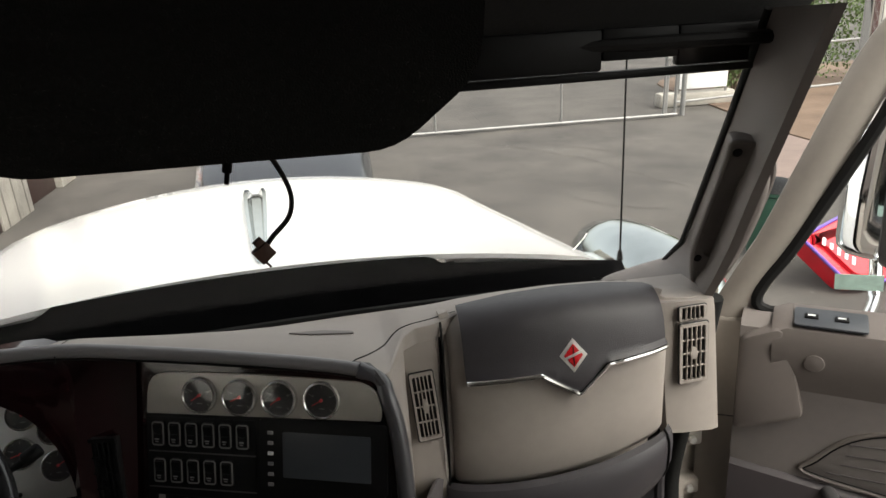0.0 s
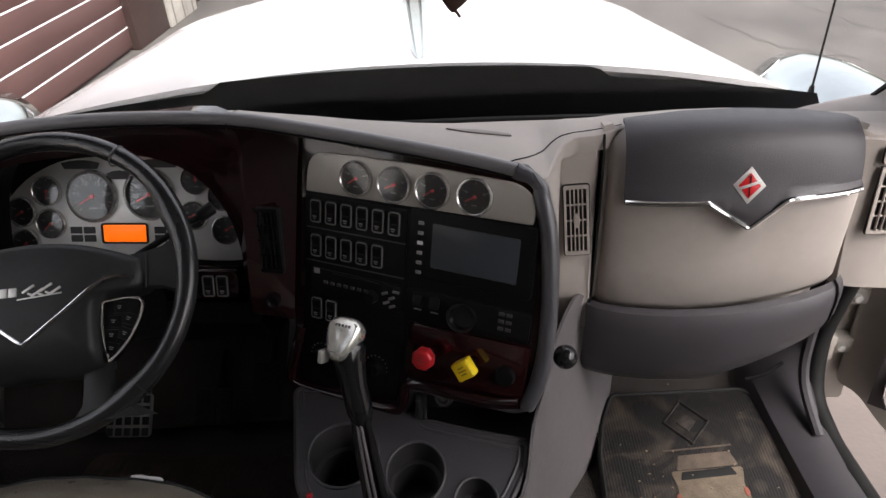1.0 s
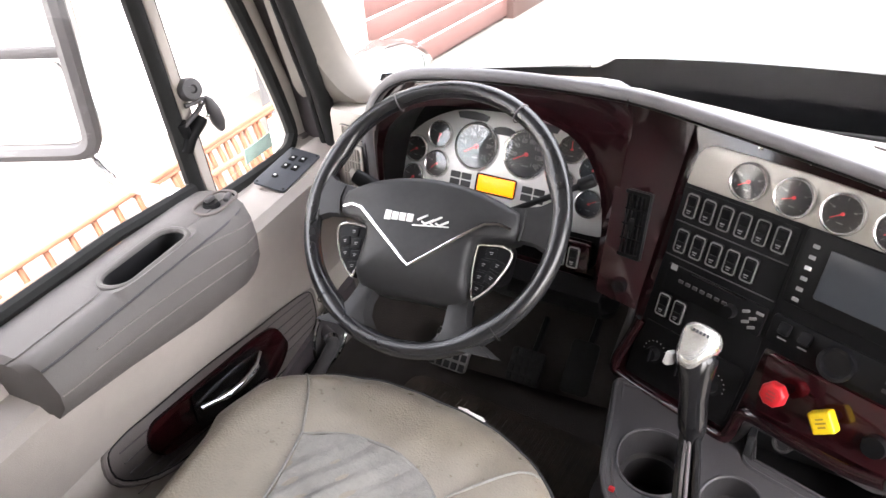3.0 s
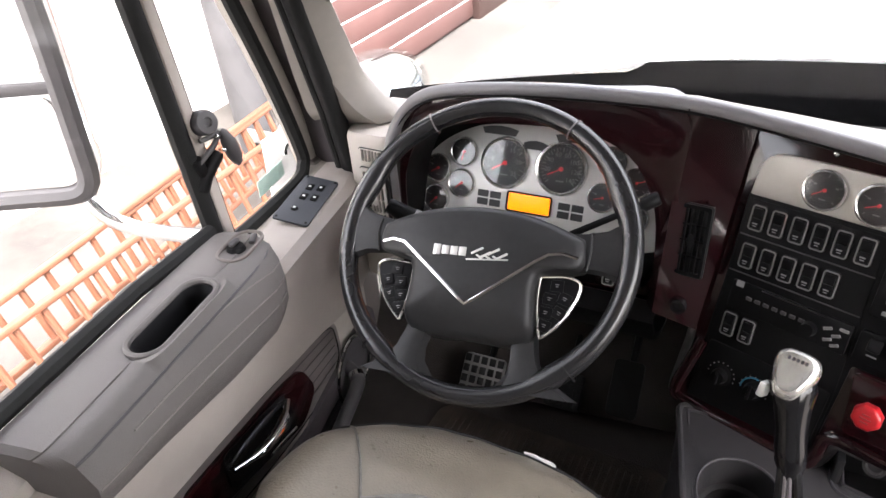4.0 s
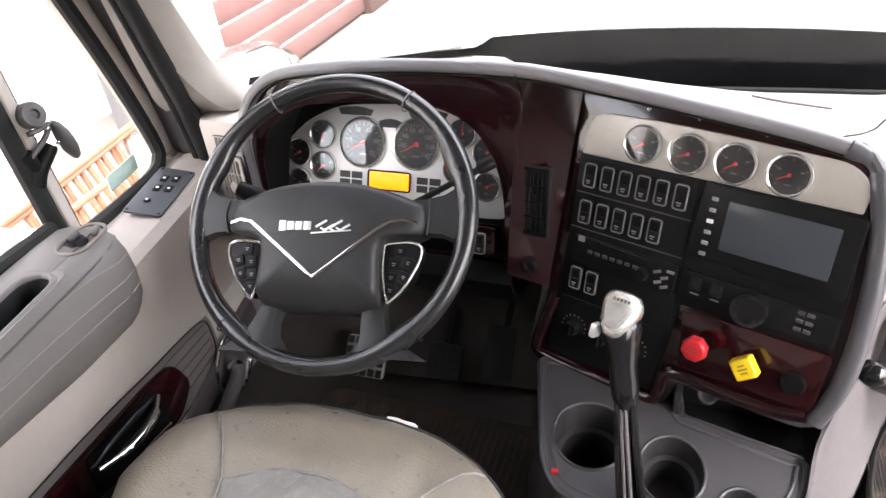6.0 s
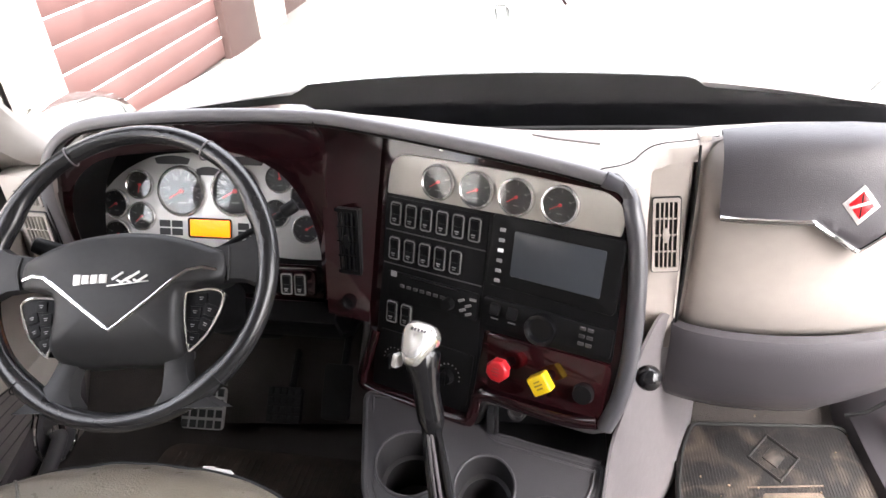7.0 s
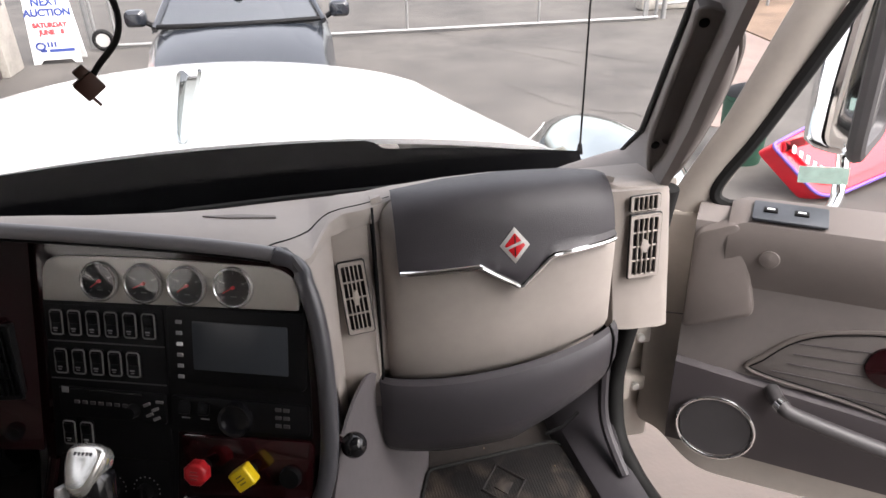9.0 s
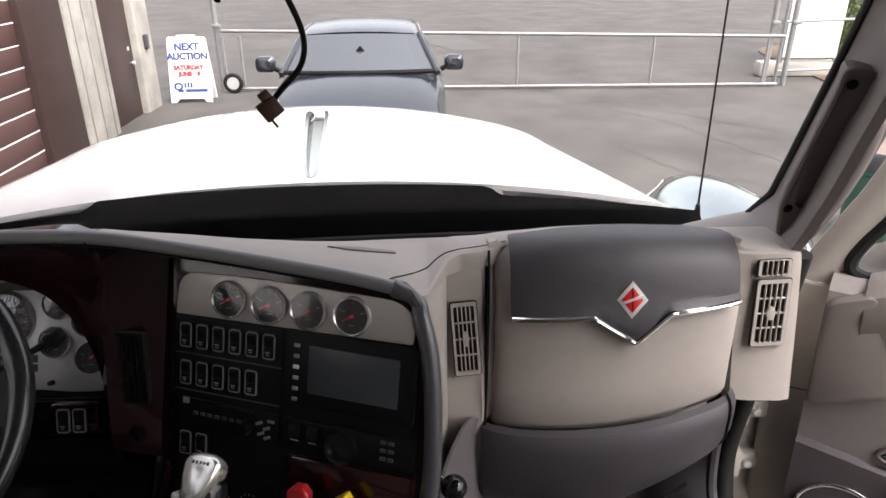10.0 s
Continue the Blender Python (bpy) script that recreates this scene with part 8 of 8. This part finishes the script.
    part("grille", put(slab(rrect(0.9, 0.2, 0.05), 0, 0.02, 0.005), Matrix.Translation((0, -1.0, 0.52)) @ pose(0, 0, 0, 90)), BLACK, c)
    part("inside_mirror", put(box(0.075, 0.03, 0.075, 0.012), Matrix.Translation((0.0, 0.66, 1.30)) @ pose(0, 0, 0, 0, 45, 0)), BLACK, c, "dark mirror behind the glass")


car()


# ---- beside the truck ----
ORANGE = mat("orange_fibreglass", (0.145, 0.056, 0.030), 0.5, var=0.15, scale=6)


def ladder(m, length, width, rungs, label):
    l = thing("ladder", m, label, "ladder", "ladders beside the truck")
    for s in (-1, 1):
        part("stile", box(0.030, length, 0.060, 0.008, (s * width / 2, length / 2, 0)), ORANGE, l)
    for k in range(rungs):
        part("rung", tube([(-width / 2, 0.15 + (length - 0.3) * k / (rungs - 1), 0), (width / 2, 0.15 + (length - 0.3) * k / (rungs - 1), 0)], 0.017, 8), ORANGE, l)


ladder(Matrix.Translation((-2.95, -0.3, 0.77)) @ pose(0, 0, 0, 0, 78, 7.5), 4.3, 0.31, 28, "orange fibreglass ladder standing on edge by the truck")
ladder(Matrix.Translation((-2.82, -0.6, 0.765)) @ pose(0, 0, 0, 0, 74, 3.5), 3.9, 0.30, 26, "second orange ladder standing on edge beside the first")
ladder(Matrix.Translation((-3.22, 1.9, 0.72)) @ pose(0, 0, 0, 1.5, 72, 8.5), 1.9, 0.36, 13, "short orange stepladder standing on edge against the others")
for y in (0.9, 3.6):
    t = thing("trestle", Matrix.Translation((-3.1 - 0.13 * y, y, GROUND)), "grey steel trestle under the ladders", "trestle", "trestles")
    part("beam", box(0.8, 0.08, 0.08, 0.01, (0, 0, 0.20)), STEEL, t)
    for sx in (-0.35, 0.35):
        part("leg", tube([(sx, 0, 0.20), (sx * 1.1, 0.05, 0)], 0.02, 8), STEEL, t)
pole = thing("street_pole", Matrix.Translation((-4.0, 3.76, GROUND)), "weathered grey utility pole beside the ladders", "pole")
part("shaft", tube([(0, 0, 0), (0, 0, 3.0), (0.02, 0, 6.5)], [0.15, 0.14, 0.12], 14), mat("grey_weathered_wood", (0.052, 0.051, 0.053), 0.9, var=0.3, scale=5, grain=0.8, grain_scale=60), pole)


def boat():
    u = Vector((0.96, 0.27, 0.08)).normalized()
    v = Vector((-0.45, 0.50, 0.74))
    v = (v - u * v.dot(u)).normalized()
    m = Matrix((u, v, u.cross(v))).transposed().to_4x4()
    m.translation = (3.66, 4.52, 0.785)
    b = thing("boat", m, "red plastic boat with a purple rim lying tilted on the asphalt", "boat")
    out = rounded([(0.0, 0.0), (0.22, -0.48), (0.40, -0.54), (2.30, -0.50), (2.62, -0.22), (2.40, 0.06), (0.55, 0.06), (0.25, 0.03)], [0.05, 0.10, 0.10, 0.2, 0.2, 0.2, 0.3, 0.1])
    part("hull", slab(out, -0.16, 0.0, 0.05, 3), mat("red_hull", (0.62, 0.015, 0.03), 0.35, var=0.1, coat=0.3), b)
    part("deck", slab(inset(out, 0.09), 0.0, 0.035, 0.02, 3), mat("red_deck", (0.68, 0.02, 0.035), 0.4, var=0.15, scale=5, coat=0.2), b, "raised red deck")
    part("rim", tube([(x, y, 0.0) for x, y in out], 0.014, 8, True), mat("purple_rim", (0.13, 0.07, 0.35), 0.45), b, "purple rim")
    for k in range(5):
        part("side_mark", put(box(0.030, 0.055 if k % 2 else 0.07, 0.006, 0.002), pose(0.15 + 0.045 * k, -0.09 - 0.055 * k, 0.038, 0, 0, -40)), WHITE_MARK, b, "white plain bars on the hull")
    for k in range(3):
        part("side_mark", put(box(0.07, 0.06, 0.006, 0.002), pose(0.68 + 0.10 * k, -0.19, 0.038)), WHITE_MARK, b, "white plain bars on the hull")
    bn = thing("wheelie_bin", Matrix.Translation((3.95, 5.3, GROUND)) @ Matrix.Scale(0.8, 4), "dark green round bin on the asphalt", "bin")
    part("body", lathe([(0, 0), (0.23, 0), (0.27, 0.70), (0.29, 0.72), (0.29, 0.76), (0, 0.76)], 26), mat("dark_green_plastic", (0.03, 0.09, 0.06), 0.5), bn)
    part("lid", put(lathe([(0, 0.10), (0.12, 0.09), (0.26, 0.03), (0.30, 0), (0, 0)], 26), Matrix.Translation((0, 0, 0.76))), BLACK, bn)


boat()


def bush(name, m, r, h, count, seed, label):
    """A shrub: stems, and many small leaves in uneven clumps."""
    b = thing(name, m, label, "bush")
    g = random.Random(seed)
    for k in range(7):
        a = g.uniform(0, 6.28)
        part("stem", tube(curve([(0, 0, 0), (r * 0.2 * math.cos(a), r * 0.2 * math.sin(a), h * 0.4), (r * 0.6 * math.cos(a), r * 0.6 * math.sin(a), h * 0.8)], 3), [0.03] * 3 + [0.012] * 4, 6), mat("bark" + str(seed) + str(k), (0.09, 0.065, 0.045), 0.9) if k == 0 else bpy.data.materials["bark" + str(seed) + "0"], b)
    clumps = [(Vector((g.gauss(0, r * 0.5), g.gauss(0, r * 0.35), h * g.uniform(0.15, 1.0))), g.uniform(0.12, 0.32) * r) for _ in range(34)]
    bm = bmesh.new()
    for _ in range(count):
        c, s = clumps[g.randrange(len(clumps))]
        p = c + Vector((g.gauss(0, s), g.gauss(0, s), g.gauss(0, s * 0.8)))
        if p.z < 0.02:
            continue
        l = g.uniform(0.05, 0.11)
        q = Euler((g.uniform(0, 6.3), g.uniform(0, 6.3), g.uniform(0, 6.3))).to_matrix()
        vs = [bm.verts.new(p + q @ Vector(v)) for v in ((-l * 0.5, 0, 0), (0, l * 0.28, 0.01), (l * 0.5, 0, 0), (0, -l * 0.28, 0.01))]
        bm.faces.new(vs)
    tagged(part("leaves", bm, mat("leaf" + str(seed), (0.075, 0.12, 0.03), 0.6, var=0.5, scale=3), b, "mixed green leaves"), kind="stuff")


bush("bush", Matrix.Translation((8.7, 13.7, GROUND)), 1.1, 2.0, 5000, 11, "leafy green bush behind the fence")
bush("bush", Matrix.Translation((10.9, 14.6, GROUND)), 1.6, 2.4, 6000, 12, "broad leafy bush behind the fence")
bush("bush", Matrix.Translation((13.6, 13.8, GROUND)), 1.6, 2.2, 5000, 13, "broad leafy bush at the soil's edge")
